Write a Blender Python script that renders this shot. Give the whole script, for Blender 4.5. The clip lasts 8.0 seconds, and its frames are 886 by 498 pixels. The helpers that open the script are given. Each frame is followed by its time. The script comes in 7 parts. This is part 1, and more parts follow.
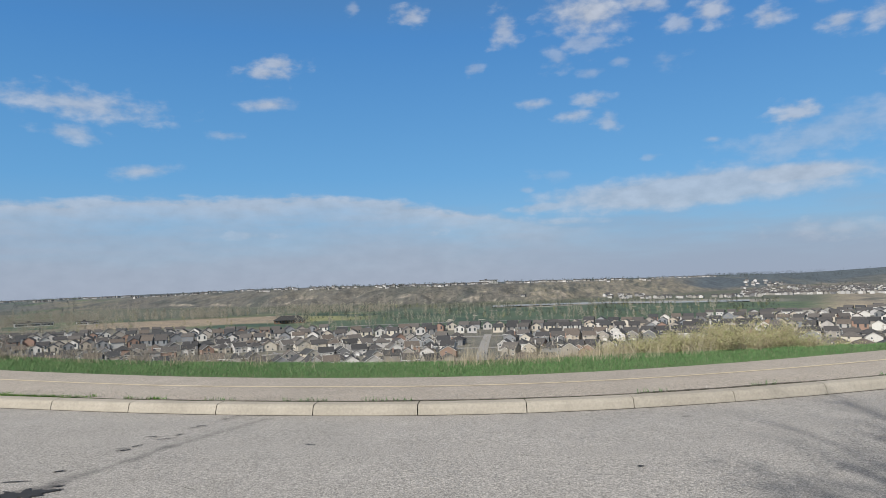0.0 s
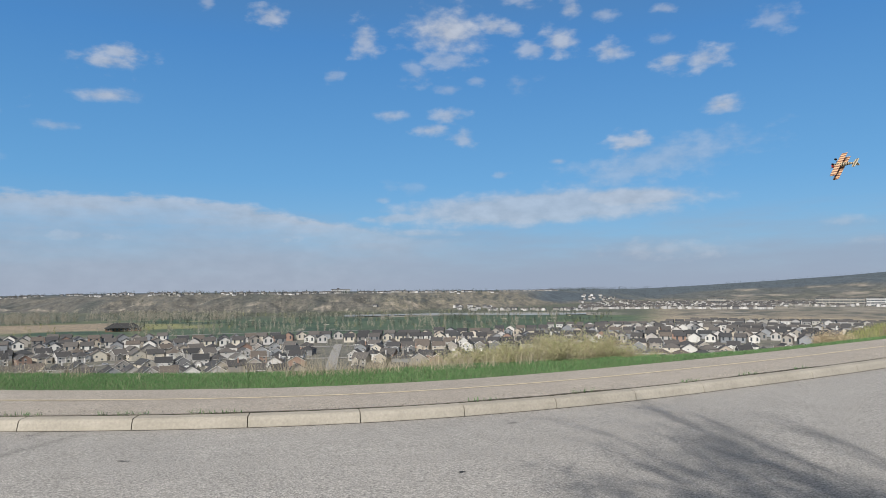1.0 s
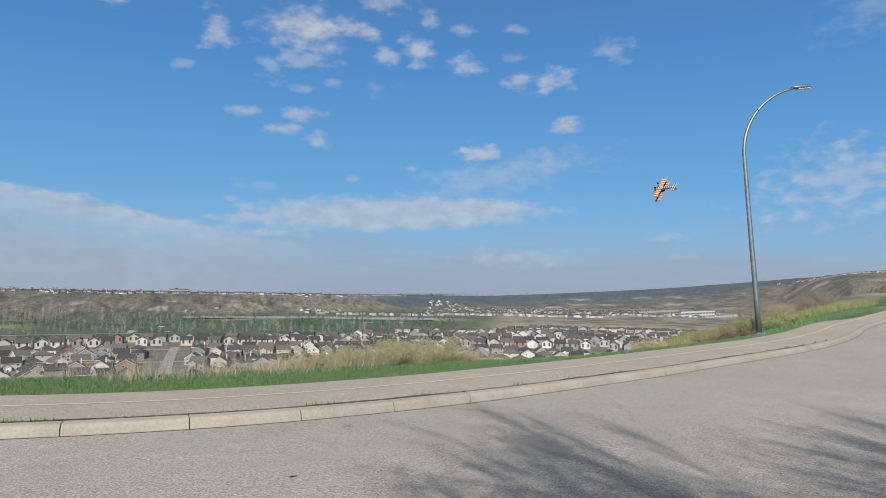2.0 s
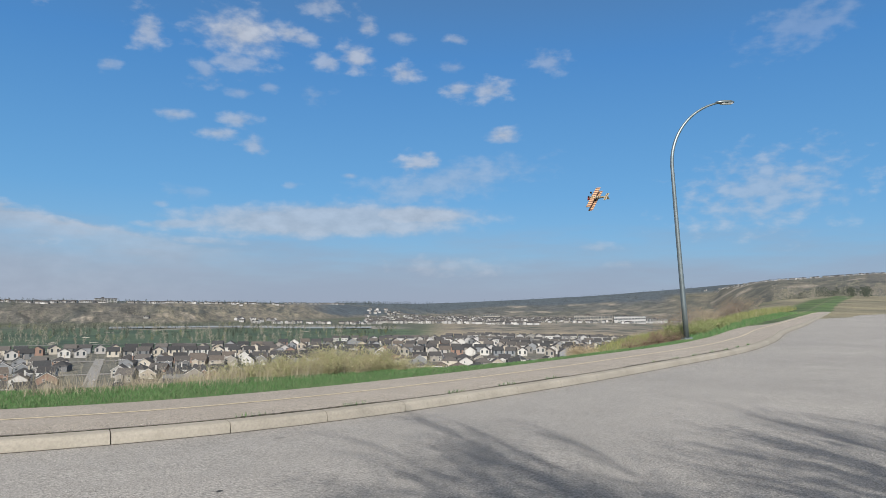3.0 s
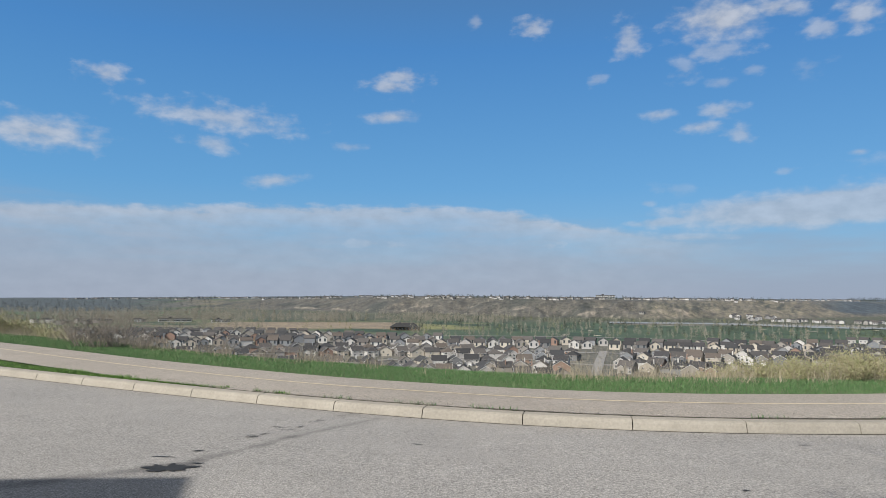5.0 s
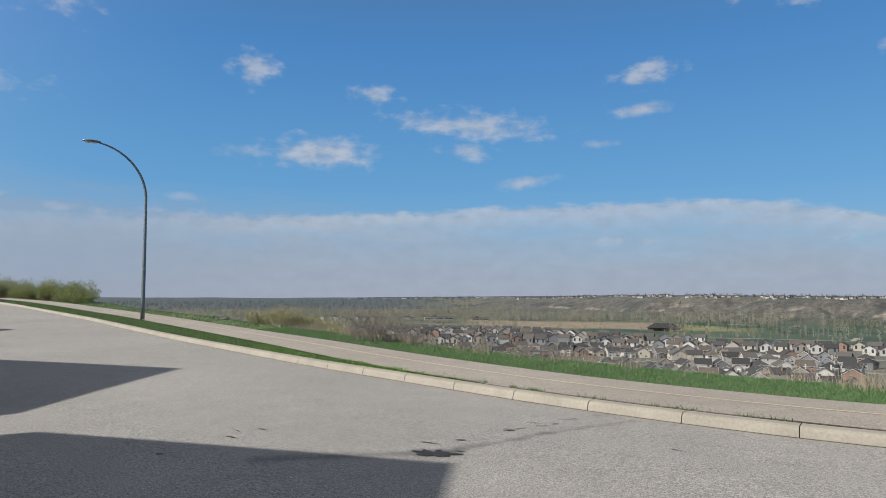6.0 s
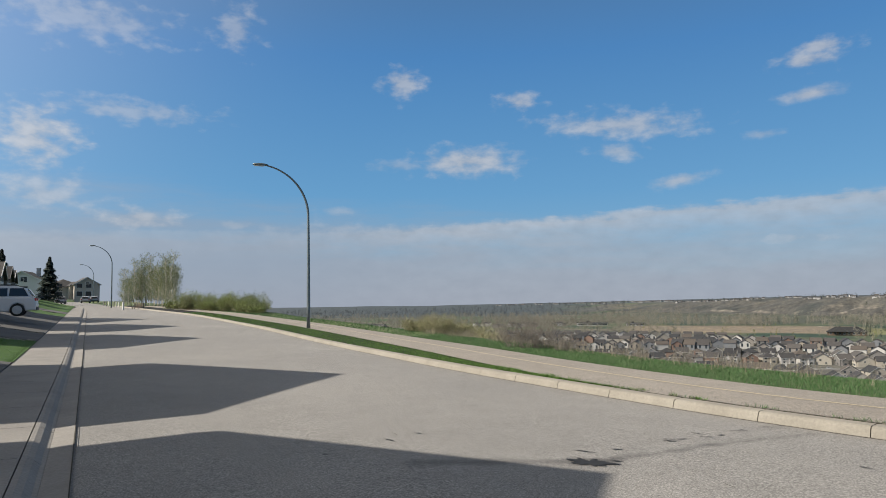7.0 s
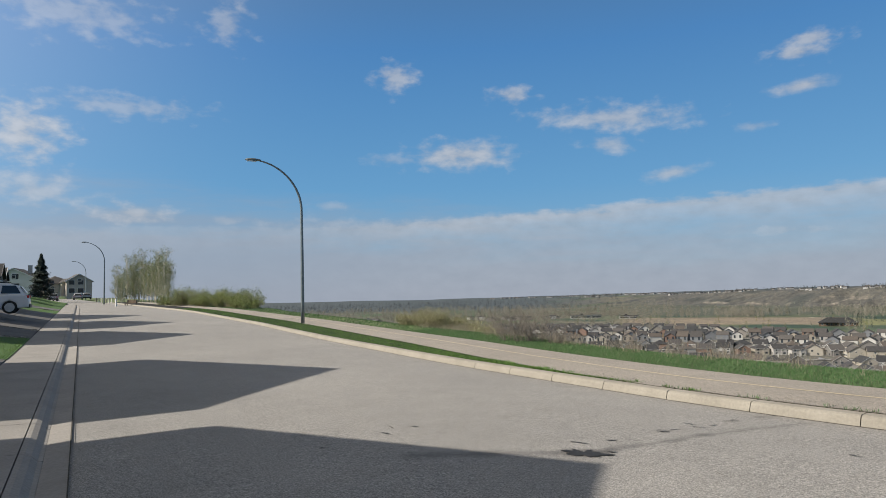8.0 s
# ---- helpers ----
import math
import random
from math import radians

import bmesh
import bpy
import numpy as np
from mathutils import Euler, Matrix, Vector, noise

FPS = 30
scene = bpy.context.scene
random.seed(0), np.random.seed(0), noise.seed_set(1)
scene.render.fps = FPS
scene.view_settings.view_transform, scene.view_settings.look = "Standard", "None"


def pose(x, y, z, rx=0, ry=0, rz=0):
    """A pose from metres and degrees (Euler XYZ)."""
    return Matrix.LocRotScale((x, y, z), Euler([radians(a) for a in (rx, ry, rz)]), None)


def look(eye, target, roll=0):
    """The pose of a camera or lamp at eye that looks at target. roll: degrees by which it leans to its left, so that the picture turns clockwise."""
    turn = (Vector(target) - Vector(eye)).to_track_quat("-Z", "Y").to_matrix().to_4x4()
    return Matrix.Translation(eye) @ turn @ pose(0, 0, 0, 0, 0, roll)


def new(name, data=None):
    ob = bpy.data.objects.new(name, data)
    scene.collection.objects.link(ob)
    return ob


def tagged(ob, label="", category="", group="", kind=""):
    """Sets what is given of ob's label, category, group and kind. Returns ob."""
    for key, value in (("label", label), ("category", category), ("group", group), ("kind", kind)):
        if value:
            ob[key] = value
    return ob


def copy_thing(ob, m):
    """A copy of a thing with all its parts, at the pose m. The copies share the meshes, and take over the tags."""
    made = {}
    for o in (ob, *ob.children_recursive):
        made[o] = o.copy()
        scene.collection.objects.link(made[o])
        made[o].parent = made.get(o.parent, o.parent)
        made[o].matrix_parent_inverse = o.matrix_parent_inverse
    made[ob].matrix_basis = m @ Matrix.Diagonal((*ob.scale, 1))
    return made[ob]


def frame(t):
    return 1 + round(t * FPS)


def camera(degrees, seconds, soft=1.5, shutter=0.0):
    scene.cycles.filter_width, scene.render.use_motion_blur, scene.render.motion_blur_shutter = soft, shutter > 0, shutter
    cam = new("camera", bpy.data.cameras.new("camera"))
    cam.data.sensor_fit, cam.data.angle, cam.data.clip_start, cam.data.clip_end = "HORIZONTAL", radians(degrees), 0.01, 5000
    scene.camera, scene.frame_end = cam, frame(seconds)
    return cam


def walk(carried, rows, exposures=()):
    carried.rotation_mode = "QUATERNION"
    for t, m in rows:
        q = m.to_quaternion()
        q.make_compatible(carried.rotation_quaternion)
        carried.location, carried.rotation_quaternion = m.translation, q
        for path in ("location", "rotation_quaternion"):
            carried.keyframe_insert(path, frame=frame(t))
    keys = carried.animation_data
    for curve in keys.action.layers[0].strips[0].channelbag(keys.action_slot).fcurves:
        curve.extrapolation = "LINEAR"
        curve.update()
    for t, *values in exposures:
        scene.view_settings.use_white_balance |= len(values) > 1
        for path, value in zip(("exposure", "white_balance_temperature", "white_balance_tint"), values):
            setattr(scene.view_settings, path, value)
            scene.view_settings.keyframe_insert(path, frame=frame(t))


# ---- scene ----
# Camera: a person stands at the road's edge and pans from the valley to the right, then far to the left.
EYE = 1.65
cam = camera(66.0, 8.0, soft=0.75)
PATH = [  # seconds, yaw to the left, pitch up, roll, and the hand's drift in x and y
    (0, 0.00, 2.80, -1.74, -0.17, 0.23), (0.5, -6.02, 3.52, -2.08, -0.08, 0.18), (1, -12.24, 3.39, -0.51, 0.01, 0.16),
    (1.5, -18.44, 3.61, -0.03, 0.05, 0.08), (2, -24.73, 3.81, 0.91, 0.07, 0.05),
    (2.2, -26.80, 3.58, 0.93, 0.08, 0.04), (2.75, -30.20, 4.25, 0.55, 0.11, 0.04),
    (3.3, -28.31, 5.12, 0.35, 0.13, 0.04), (3.5, -25.95, 5.71, -0.42, 0.10, 0.03),
    (4, -13.48, 5.63, -1.00, 0.03, -0.01), (4.5, -1.10, 4.57, 0.39, -0.08, -0.03),
    (4.7, 3.28, 4.16, 0.52, -0.08, -0.03), (5.2, 13.80, 3.65, 0.55, -0.08, -0.08),
    (5.8, 26.06, 3.28, 0.73, -0.06, -0.12), (6, 30.67, 3.67, 0.28, -0.02, -0.12),
    (6.5, 39.53, 4.51, -0.34, 0.01, -0.11), (7, 43.18, 4.25, -0.79, -0.00, -0.11),
    (7.5, 43.63, 4.55, -0.98, 0.01, -0.12), (8, 42.64, 3.74, -1.23, 0.02, -0.15)]


def aim(yaw, pitch, roll, dx, dy):
    a, p = radians(yaw), radians(pitch)
    way = Vector((-math.sin(a) * math.cos(p), math.cos(a) * math.cos(p), math.sin(p)))
    return look((dx, dy, EYE), Vector((dx, dy, EYE)) + way * 10, roll)


# the clip's own camera warms and darkens its picture a little towards the sunny side
walk(cam, [(t, aim(*row)) for t, *row in PATH], [(0.0, 0.55, 6500, 10), (4.5, 0.55, 6500, 10), (6.0, 0.50, 6600, 10), (7.0, 0.47, 6880, 10), (8.0, 0.47, 6880, 10)])

# ---------------------------------------------------------------- light
SUN_AWAY = Vector((0.56, 0.83, 0)).normalized()  # the way the shadows fall on the ground
SUN_UP = radians(36)
sun = new("sun", bpy.data.lights.new("sun", "SUN"))
sun.data.energy, sun.data.angle, sun.data.color = 4.5, radians(0.55), (1.0, 0.94, 0.84)
scene.view_settings.exposure = 0.55
sun.matrix_world = look(-SUN_AWAY * 100 + Vector((0, 0, 100 * math.tan(SUN_UP))), (0, 0, 0))

world = bpy.data.worlds.new("sky")
scene.world = world
world.use_nodes = True
WN, WL = world.node_tree.nodes, world.node_tree.links
WN.clear()


def wnode(kind, **values):
    n = WN.new(kind)
    for k, v in values.items():
        n.inputs[int(k[1:])].default_value = v
    return n


def wmath(op, a, b=None, c=None):
    n = WN.new("ShaderNodeMath")
    n.operation = op
    for i, v in enumerate((a, b, c)):
        if v is None:
            continue
        if isinstance(v, (int, float)):
            n.inputs[i].default_value = v
        else:
            WL.new(v, n.inputs[i])
    return n.outputs[0]


sky = WN.new("ShaderNodeTexSky")
sky.sky_type, sky.sun_disc = "NISHITA", False
sky.sun_elevation, sky.sun_rotation = SUN_UP, math.atan2(-SUN_AWAY.x, -SUN_AWAY.y)
sky.altitude, sky.air_density, sky.dust_density, sky.ozone_density = 1000, 1.0, 0.7, 2.2
where = WN.new("ShaderNodeTexCoord").outputs["Generated"]
split = WN.new("ShaderNodeSeparateXYZ")
WL.new(where, split.inputs[0])
az = wmath("MULTIPLY", wmath("ARCTAN2", wmath("MULTIPLY", split.outputs[0], -1.0), split.outputs[1]), 180 / math.pi)
el = wmath("MULTIPLY", wmath("ARCSINE", split.outputs[2]), 180 / math.pi)
spot = WN.new("ShaderNodeCombineXYZ")
WL.new(az, spot.inputs[0]), WL.new(el, spot.inputs[1])


def wnoise(scale, detail, rough, sx=1.0, sy=1.0):
    n = WN.new("ShaderNodeTexNoise")
    n.noise_dimensions = "2D"
    n.inputs["Scale"].default_value, n.inputs["Detail"].default_value, n.inputs["Roughness"].default_value = scale, detail, rough
    m = WN.new("ShaderNodeVectorMath")
    m.operation = "MULTIPLY"
    m.inputs[1].default_value = (sx, sy, 1)
    WL.new(spot.outputs[0], m.inputs[0]), WL.new(m.outputs[0], n.inputs["Vector"])
    return n.outputs[0]


puffs = wmath("SUBTRACT", wnoise(1.0, 5, 0.52, 0.55, 1.05), 0.5)
wisps = wmath("SUBTRACT", wnoise(1.0, 5, 0.6, 0.10, 0.6), 0.5)
cover = [wmath("MULTIPLY", 0.0, 0.0)]


def cloud(a, e, wide, high, thick=0.8, tilt=0.0, rough=1.0, lo=-0.2, hi=1.05):
    """A cloud round azimuth a (to the left) and elevation e, so many degrees wide and high to each side."""
    d = WN.new("ShaderNodeVectorMath")
    d.operation = "SUBTRACT"
    d.inputs[1].default_value = (a, e, 0)
    WL.new(spot.outputs[0], d.inputs[0])
    if tilt:
        r = WN.new("ShaderNodeVectorRotate")
        r.rotation_type = "Z_AXIS"
        r.inputs["Angle"].default_value = radians(-tilt)
        WL.new(d.outputs[0], r.inputs["Vector"])
        d = r
    s = WN.new("ShaderNodeVectorMath")
    s.operation = "DIVIDE"
    s.inputs[1].default_value = (wide, high, 1)
    WL.new(d.outputs[0], s.inputs[0])
    ln = WN.new("ShaderNodeVectorMath")
    ln.operation = "LENGTH"
    WL.new(s.outputs[0], ln.inputs[0])
    body = wmath("SUBTRACT", 1.0, ln.outputs["Value"])
    body = wmath("MULTIPLY_ADD", puffs, 3.0 * rough, body)
    n = WN.new("ShaderNodeMapRange")
    n.interpolation_type = "SMOOTHSTEP"
    n.inputs["From Min"].default_value, n.inputs["From Max"].default_value, n.inputs["To Max"].default_value = lo, hi, thick * 0.88
    WL.new(body, n.inputs["Value"])
    cover[0] = wmath("MAXIMUM", cover[0], n.outputs[0])


# the broken puffs, wisps and small cumulus, one by one
cloud(74.3, 12.2, 3.12, 2.62, 0.85, rough=0.75)
cloud(68.2, 14.6, 6.50, 0.89, 0.45, rough=0.90)
cloud(60.1, 21.3, 1.88, 1.83, 0.45, rough=0.90)
cloud(46.5, 17.9, 2.00, 1.26, 0.70, rough=0.80)
cloud(36.5, 16.2, 1.80, 0.89, 0.70, rough=0.80)
cloud(28.2, 13.9, 6.75, 1.20, 0.72, tilt=3, rough=0.70)
cloud(41.0, 11.5, 5.00, 1.41, 0.85, rough=0.60)
cloud(47.0, 11.2, 3.00, 0.52, 0.35, rough=0.80)
cloud(28.5, 11.8, 2.25, 0.73, 0.60, tilt=8, rough=0.70)
cloud(14.2, 17.1, 2.62, 0.79, 0.80, rough=0.70)
cloud(14.2, 14.7, 2.62, 0.58, 0.80, tilt=-5, rough=0.50)
cloud(23.8, 9.2, 2.50, 0.63, 0.70, tilt=-8, rough=0.50)
cloud(17.6, 12.2, 1.50, 0.47, 0.45, rough=0.70)
cloud(71.4, 20.9, 6.50, 1.83, 0.40, rough=0.90)
cloud(67.2, 6.6, 3.00, 0.89, 0.65, rough=0.80)
cloud(73.7, 8.2, 4.00, 1.31, 0.60, tilt=12, rough=0.70)
cloud(51.7, 7.4, 2.25, 0.42, 0.35, rough=0.70)
cloud(53.2, 5.4, 5.75, 1.05, 0.30, rough=0.90)
cloud(60.3, 6.2, 1.50, 0.37, 0.30, rough=0.90)
cloud(13.4, 17.9, 2.50, 0.79, 0.75, rough=0.80)
cloud(-12.8, 21.0, 4.00, 1.94, 0.95, rough=0.55)
cloud(-17.7, 21.1, 1.75, 0.68, 0.70, rough=0.70)
cloud(-20.0, 19.4, 1.50, 0.79, 0.60, rough=0.80)
cloud(-22.2, 19.9, 1.88, 1.15, 0.80, rough=0.70)
cloud(-26.4, 18.9, 1.40, 0.89, 0.75, rough=0.70)
cloud(-5.7, 20.3, 1.45, 1.62, 0.65, rough=0.80)
cloud(2.2, 21.7, 1.50, 0.89, 0.70, rough=0.80)
cloud(7.0, 22.2, 0.60, 0.58, 0.40, rough=0.80)
cloud(-3.1, 17.5, 0.75, 0.73, 0.40, rough=0.90)
cloud(-12.7, 14.4, 1.75, 0.68, 0.65, rough=0.70)
cloud(-8.0, 14.4, 1.40, 0.52, 0.60, rough=0.70)
cloud(-11.3, 13.3, 1.70, 0.58, 0.65, rough=0.70)
cloud(-14.1, 12.5, 1.25, 0.89, 0.55, rough=0.80)
cloud(-27.9, 11.6, 2.12, 1.10, 0.75, tilt=-12, rough=0.80)
cloud(-28.4, 9.6, 7.00, 1.62, 0.40, tilt=-10, rough=0.70)
cloud(-12.4, 18.9, 2.75, 1.10, 0.50, rough=0.90)
cloud(-10.1, 17.8, 1.25, 1.05, 0.40, rough=0.90)
cloud(-15.1, 17.2, 0.90, 0.42, 0.35, rough=0.80)
cloud(-12.8, 16.5, 1.10, 0.47, 0.35, rough=0.80)
cloud(-18.8, 16.8, 1.50, 0.68, 0.25, rough=1.00)
cloud(-9.2, 8.5, 2.25, 0.58, 0.20, rough=0.90)
cloud(-7.1, 7.5, 0.75, 0.31, 0.35, rough=0.80)
cloud(-22.0, 10.5, 0.70, 0.26, 0.50, rough=0.60)
cloud(-16.6, 21.4, 1.75, 0.84, 0.75, rough=0.70)
cloud(-19.5, 23.8, 2.00, 1.20, 0.50, rough=0.90)
cloud(-23.2, 22.3, 1.10, 0.89, 0.60, rough=0.80)
cloud(-25.9, 21.7, 1.25, 0.47, 0.45, rough=0.80)
cloud(-30.8, 21.6, 1.10, 0.42, 0.50, rough=0.80)
cloud(-31.0, 17.7, 1.50, 0.79, 0.70, rough=0.80)
cloud(-33.8, 17.6, 2.00, 0.94, 0.70, tilt=-12, rough=0.80)
cloud(-30.6, 19.5, 1.50, 0.47, 0.40, rough=0.80)
cloud(-34.9, 14.0, 1.50, 0.79, 0.85, rough=0.60)
cloud(-38.9, 19.8, 1.75, 0.94, 0.40, tilt=10, rough=0.90)
cloud(-30.1, 10.2, 8.25, 1.73, 0.40, tilt=-10, rough=0.60)
cloud(-55.4, 8.8, 6.25, 3.14, 0.50, tilt=-6, rough=0.90)
cloud(-57.0, 9.6, 2.25, 0.68, 0.60, rough=0.80)
cloud(-58.4, 20.5, 4.25, 1.83, 0.25, tilt=-15, rough=0.90)
cloud(-42.7, 4.8, 1.75, 0.42, 0.40, rough=0.70)
cloud(-44.5, 3.3, 1.50, 0.37, 0.30, rough=0.70)
cloud(-30.7, 3.1, 5.50, 0.79, 0.35, rough=0.80)
cloud(-17.2, 9.5, 0.85, 0.31, 0.35, rough=0.80)
cloud(0.7, 4.2, 1.50, 0.47, 0.45, rough=0.70)
cloud(15.7, 4.2, 3.25, 0.68, 0.40, rough=0.70)
cloud(0.1, 4.4, 1.25, 0.42, 0.45, rough=0.70)
cloud(3.2, 4.6, 2.00, 0.52, 0.30, rough=0.80)
# the bank of layered cloud behind the valley, with a crisp upper edge
crest = WN.new("ShaderNodeMapRange")
crest.interpolation_type = "SMOOTHSTEP"
for key, value in (("From Min", -14.0), ("From Max", 10.0), ("To Min", 4.5), ("To Max", 7.55)):
    crest.inputs[key].default_value = value
WL.new(az, crest.inputs["Value"])
depth = wmath("SUBTRACT", wmath("SUBTRACT", crest.outputs[0], wmath("MULTIPLY", wmath("MAXIMUM", wmath("SUBTRACT", az, 12.0), 0.0), 0.035)), el)
depth = wmath("MULTIPLY_ADD", wisps, 1.6, wmath("MULTIPLY_ADD", puffs, 0.9, depth))
edge = WN.new("ShaderNodeMapRange")
edge.interpolation_type = "SMOOTHSTEP"
edge.inputs["From Min"].default_value, edge.inputs["From Max"].default_value = -0.15, 0.55
WL.new(depth, edge.inputs["Value"])
fade = WN.new("ShaderNodeMapRange")
for key, value in (("From Min", 0.3), ("From Max", 2.6), ("To Min", 0.68), ("To Max", 0.20)):
    fade.inputs[key].default_value = value
WL.new(depth, fade.inputs["Value"])
ends = WN.new("ShaderNodeMapRange")
ends.interpolation_type = "SMOOTHSTEP"
for key, value in (("From Min", 62.0), ("From Max", 38.0), ("To Min", 0.35), ("To Max", 1.0)):
    ends.inputs[key].default_value = value
WL.new(az, ends.inputs["Value"])
begin = WN.new("ShaderNodeMapRange")
for key, value in (("From Min", -16.0), ("From Max", -2.0), ("To Min", 0.0), ("To Max", 1.0)):
    begin.inputs[key].default_value = value
WL.new(az, begin.inputs["Value"])
bank_cover = wmath("MULTIPLY", wmath("MULTIPLY", edge.outputs[0], fade.outputs[0]), wmath("MULTIPLY", ends.outputs[0], begin.outputs[0]))
cover[0] = wmath("MAXIMUM", cover[0], bank_cover)
# the long lens over the valley, crisp above and fading below
cloud(-20.5, 6.7, 15.2, 1.75, 0.7, tilt=-2, rough=0.2, lo=0.0, hi=0.5)
cloud(-27.5, 7.3, 6.5, 1.1, 0.8, rough=0.2, lo=0.0, hi=0.6)
cloud(-15.5, 6.8, 7.0, 1.3, 0.6, rough=0.35, lo=0.0, hi=0.7)
cloud(-8.6, 6.0, 4.2, 0.6, 0.6, tilt=-4, rough=0.4, lo=0.0, hi=0.8)
cloud(-10.2, 4.7, 3.6, 0.4, 0.55, rough=0.5)
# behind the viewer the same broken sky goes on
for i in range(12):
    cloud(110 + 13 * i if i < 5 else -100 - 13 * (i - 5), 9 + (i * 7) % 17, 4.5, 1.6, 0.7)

cloud_tone = WN.new("ShaderNodeMapRange")
cloud_tone.inputs["From Min"].default_value, cloud_tone.inputs["From Max"].default_value = -0.25, 0.3
cloud_tone.inputs["To Min"].default_value, cloud_tone.inputs["To Max"].default_value = 0.74, 1.0
WL.new(puffs, cloud_tone.inputs["Value"])
SKY_GAIN = 0.066
# the clear air's own colours from the horizon up, laid over the sky model
air = WN.new("ShaderNodeValToRGB")
for stop, colour in zip([air.color_ramp.elements[0], air.color_ramp.elements[1]] + [air.color_ramp.elements.new(0.5) for _ in range(3)],
                        [(0.0, (0.215, 0.27, 0.37)), (1.0, (0.030, 0.130, 0.37)), (0.10, (0.118, 0.282, 0.465)), (0.22, (0.076, 0.248, 0.475)), (0.5, (0.042, 0.174, 0.415))]):
    stop.position, stop.color = colour[0], (*(v / SKY_GAIN for v in colour[1]), 1)
WL.new(wmath("DIVIDE", el, 40.0), air.inputs[0])
hue = WN.new("ShaderNodeMix")
hue.data_type = "RGBA"
hue.inputs["Factor"].default_value = 0.8
WL.new(sky.outputs[0], hue.inputs[6]), WL.new(air.outputs[0], hue.inputs[7])
# thin haze low down
haze = WN.new("ShaderNodeMapRange")
haze.interpolation_type = "SMOOTHSTEP"
haze.inputs["From Min"].default_value, haze.inputs["From Max"].default_value = 7.0, 0.5
haze.inputs["To Min"].default_value, haze.inputs["To Max"].default_value = 0.0, 0.8
leftwards = wmath("MINIMUM", wmath("MAXIMUM", wmath("MULTIPLY", wmath("SUBTRACT", az, 22.0), 0.07), 0.0), 4.0)
WL.new(wmath("SUBTRACT", wmath("MULTIPLY_ADD", wisps, 5.0, el), leftwards), haze.inputs["Value"])
hazed = WN.new("ShaderNodeMix")
hazed.data_type = "RGBA"
hazed.inputs[7].default_value = (0.213 / SKY_GAIN, 0.256 / SKY_GAIN, 0.334 / SKY_GAIN, 1)
WL.new(haze.outputs[0], hazed.inputs["Factor"]), WL.new(hue.outputs[2], hazed.inputs[6])
white = WN.new("ShaderNodeMix")
white.data_type, white.blend_type = "RGBA", "MULTIPLY"
white.inputs["Factor"].default_value = 1.0
white.inputs[6].default_value = (0.40 / SKY_GAIN, 0.425 / SKY_GAIN, 0.475 / SKY_GAIN, 1)
WL.new(cloud_tone.outputs[0], white.inputs[7])
# the air brightens towards the sun, which stands behind the viewer
to_sun = WN.new("ShaderNodeVectorMath")
to_sun.operation = "DOT_PRODUCT"
to_sun.inputs[1].default_value = (-SUN_AWAY.x * math.cos(SUN_UP), -SUN_AWAY.y * math.cos(SUN_UP), math.sin(SUN_UP))
WL.new(where, to_sun.inputs[0])
flare = wmath("MULTIPLY", wmath("POWER", wmath("MAXIMUM", to_sun.outputs["Value"], 0.0), 2.8), 0.8 / SKY_GAIN)
glare = WN.new("ShaderNodeMix")
glare.data_type, glare.blend_type = "RGBA", "ADD"
glare.inputs["Factor"].default_value = 1.0
tone = WN.new("ShaderNodeMix")
tone.data_type, tone.blend_type = "RGBA", "MULTIPLY"
tone.inputs["Factor"].default_value = 1.0
tone.inputs[6].default_value = (1.0, 0.97, 0.92, 1)
WL.new(flare, tone.inputs[7]), WL.new(tone.outputs[2], glare.inputs[7])
clouded = WN.new("ShaderNodeMix")
clouded.data_type = "RGBA"
WL.new(cover[0], clouded.inputs["Factor"]), WL.new(hazed.outputs[2], clouded.inputs[6]), WL.new(white.outputs[2], clouded.inputs[7])
glow = WN.new("ShaderNodeBackground")
glow.inputs["Strength"].default_value = SKY_GAIN
WL.new(clouded.outputs[2], glare.inputs[6]), WL.new(glare.outputs[2], glow.inputs["Color"])
WL.new(glow.outputs[0], WN.new("ShaderNodeOutputWorld").inputs["Surface"])


# ---------------------------------------------------------------- materials
def material(name, rough=0.8, metal=0.0):
    m = bpy.data.materials.new(name)
    m.use_nodes = True
    b = m.node_tree.nodes["Principled BSDF"]
    b.inputs["Roughness"].default_value, b.inputs["Metallic"].default_value = rough, metal
    return m, m.node_tree.nodes, m.node_tree.links, b


def ramp(nodes, links, source, stops):
    n = nodes.new("ShaderNodeValToRGB")
    while len(n.color_ramp.elements) < len(stops):
        n.color_ramp.elements.new(0.5)
    for e, (at, c) in zip(n.color_ramp.elements, stops):
        e.position, e.color = at, (*c, 1)
    links.new(source, n.inputs[0])
    return n.outputs[0]


def noise_of(nodes, links, scale, detail=4.0, rough=0.55, coords="Object", kind="ShaderNodeTexNoise", stretch=None):
    c = nodes.new("ShaderNodeTexCoord").outputs[coords] if coords != "World" else nodes.new("ShaderNodeNewGeometry").outputs["Position"]
    if stretch:
        m = nodes.new("ShaderNodeVectorMath")
        m.operation = "MULTIPLY"
        m.inputs[1].default_value = stretch
        links.new(c, m.inputs[0])
        c = m.outputs[0]
    n = nodes.new(kind)
    n.inputs["Scale"].default_value = scale
    if kind == "ShaderNodeTexNoise":
        n.inputs["Detail"].default_value, n.inputs["Roughness"].default_value = detail, rough
    links.new(c, n.inputs["Vector"])
    return n.outputs[0]


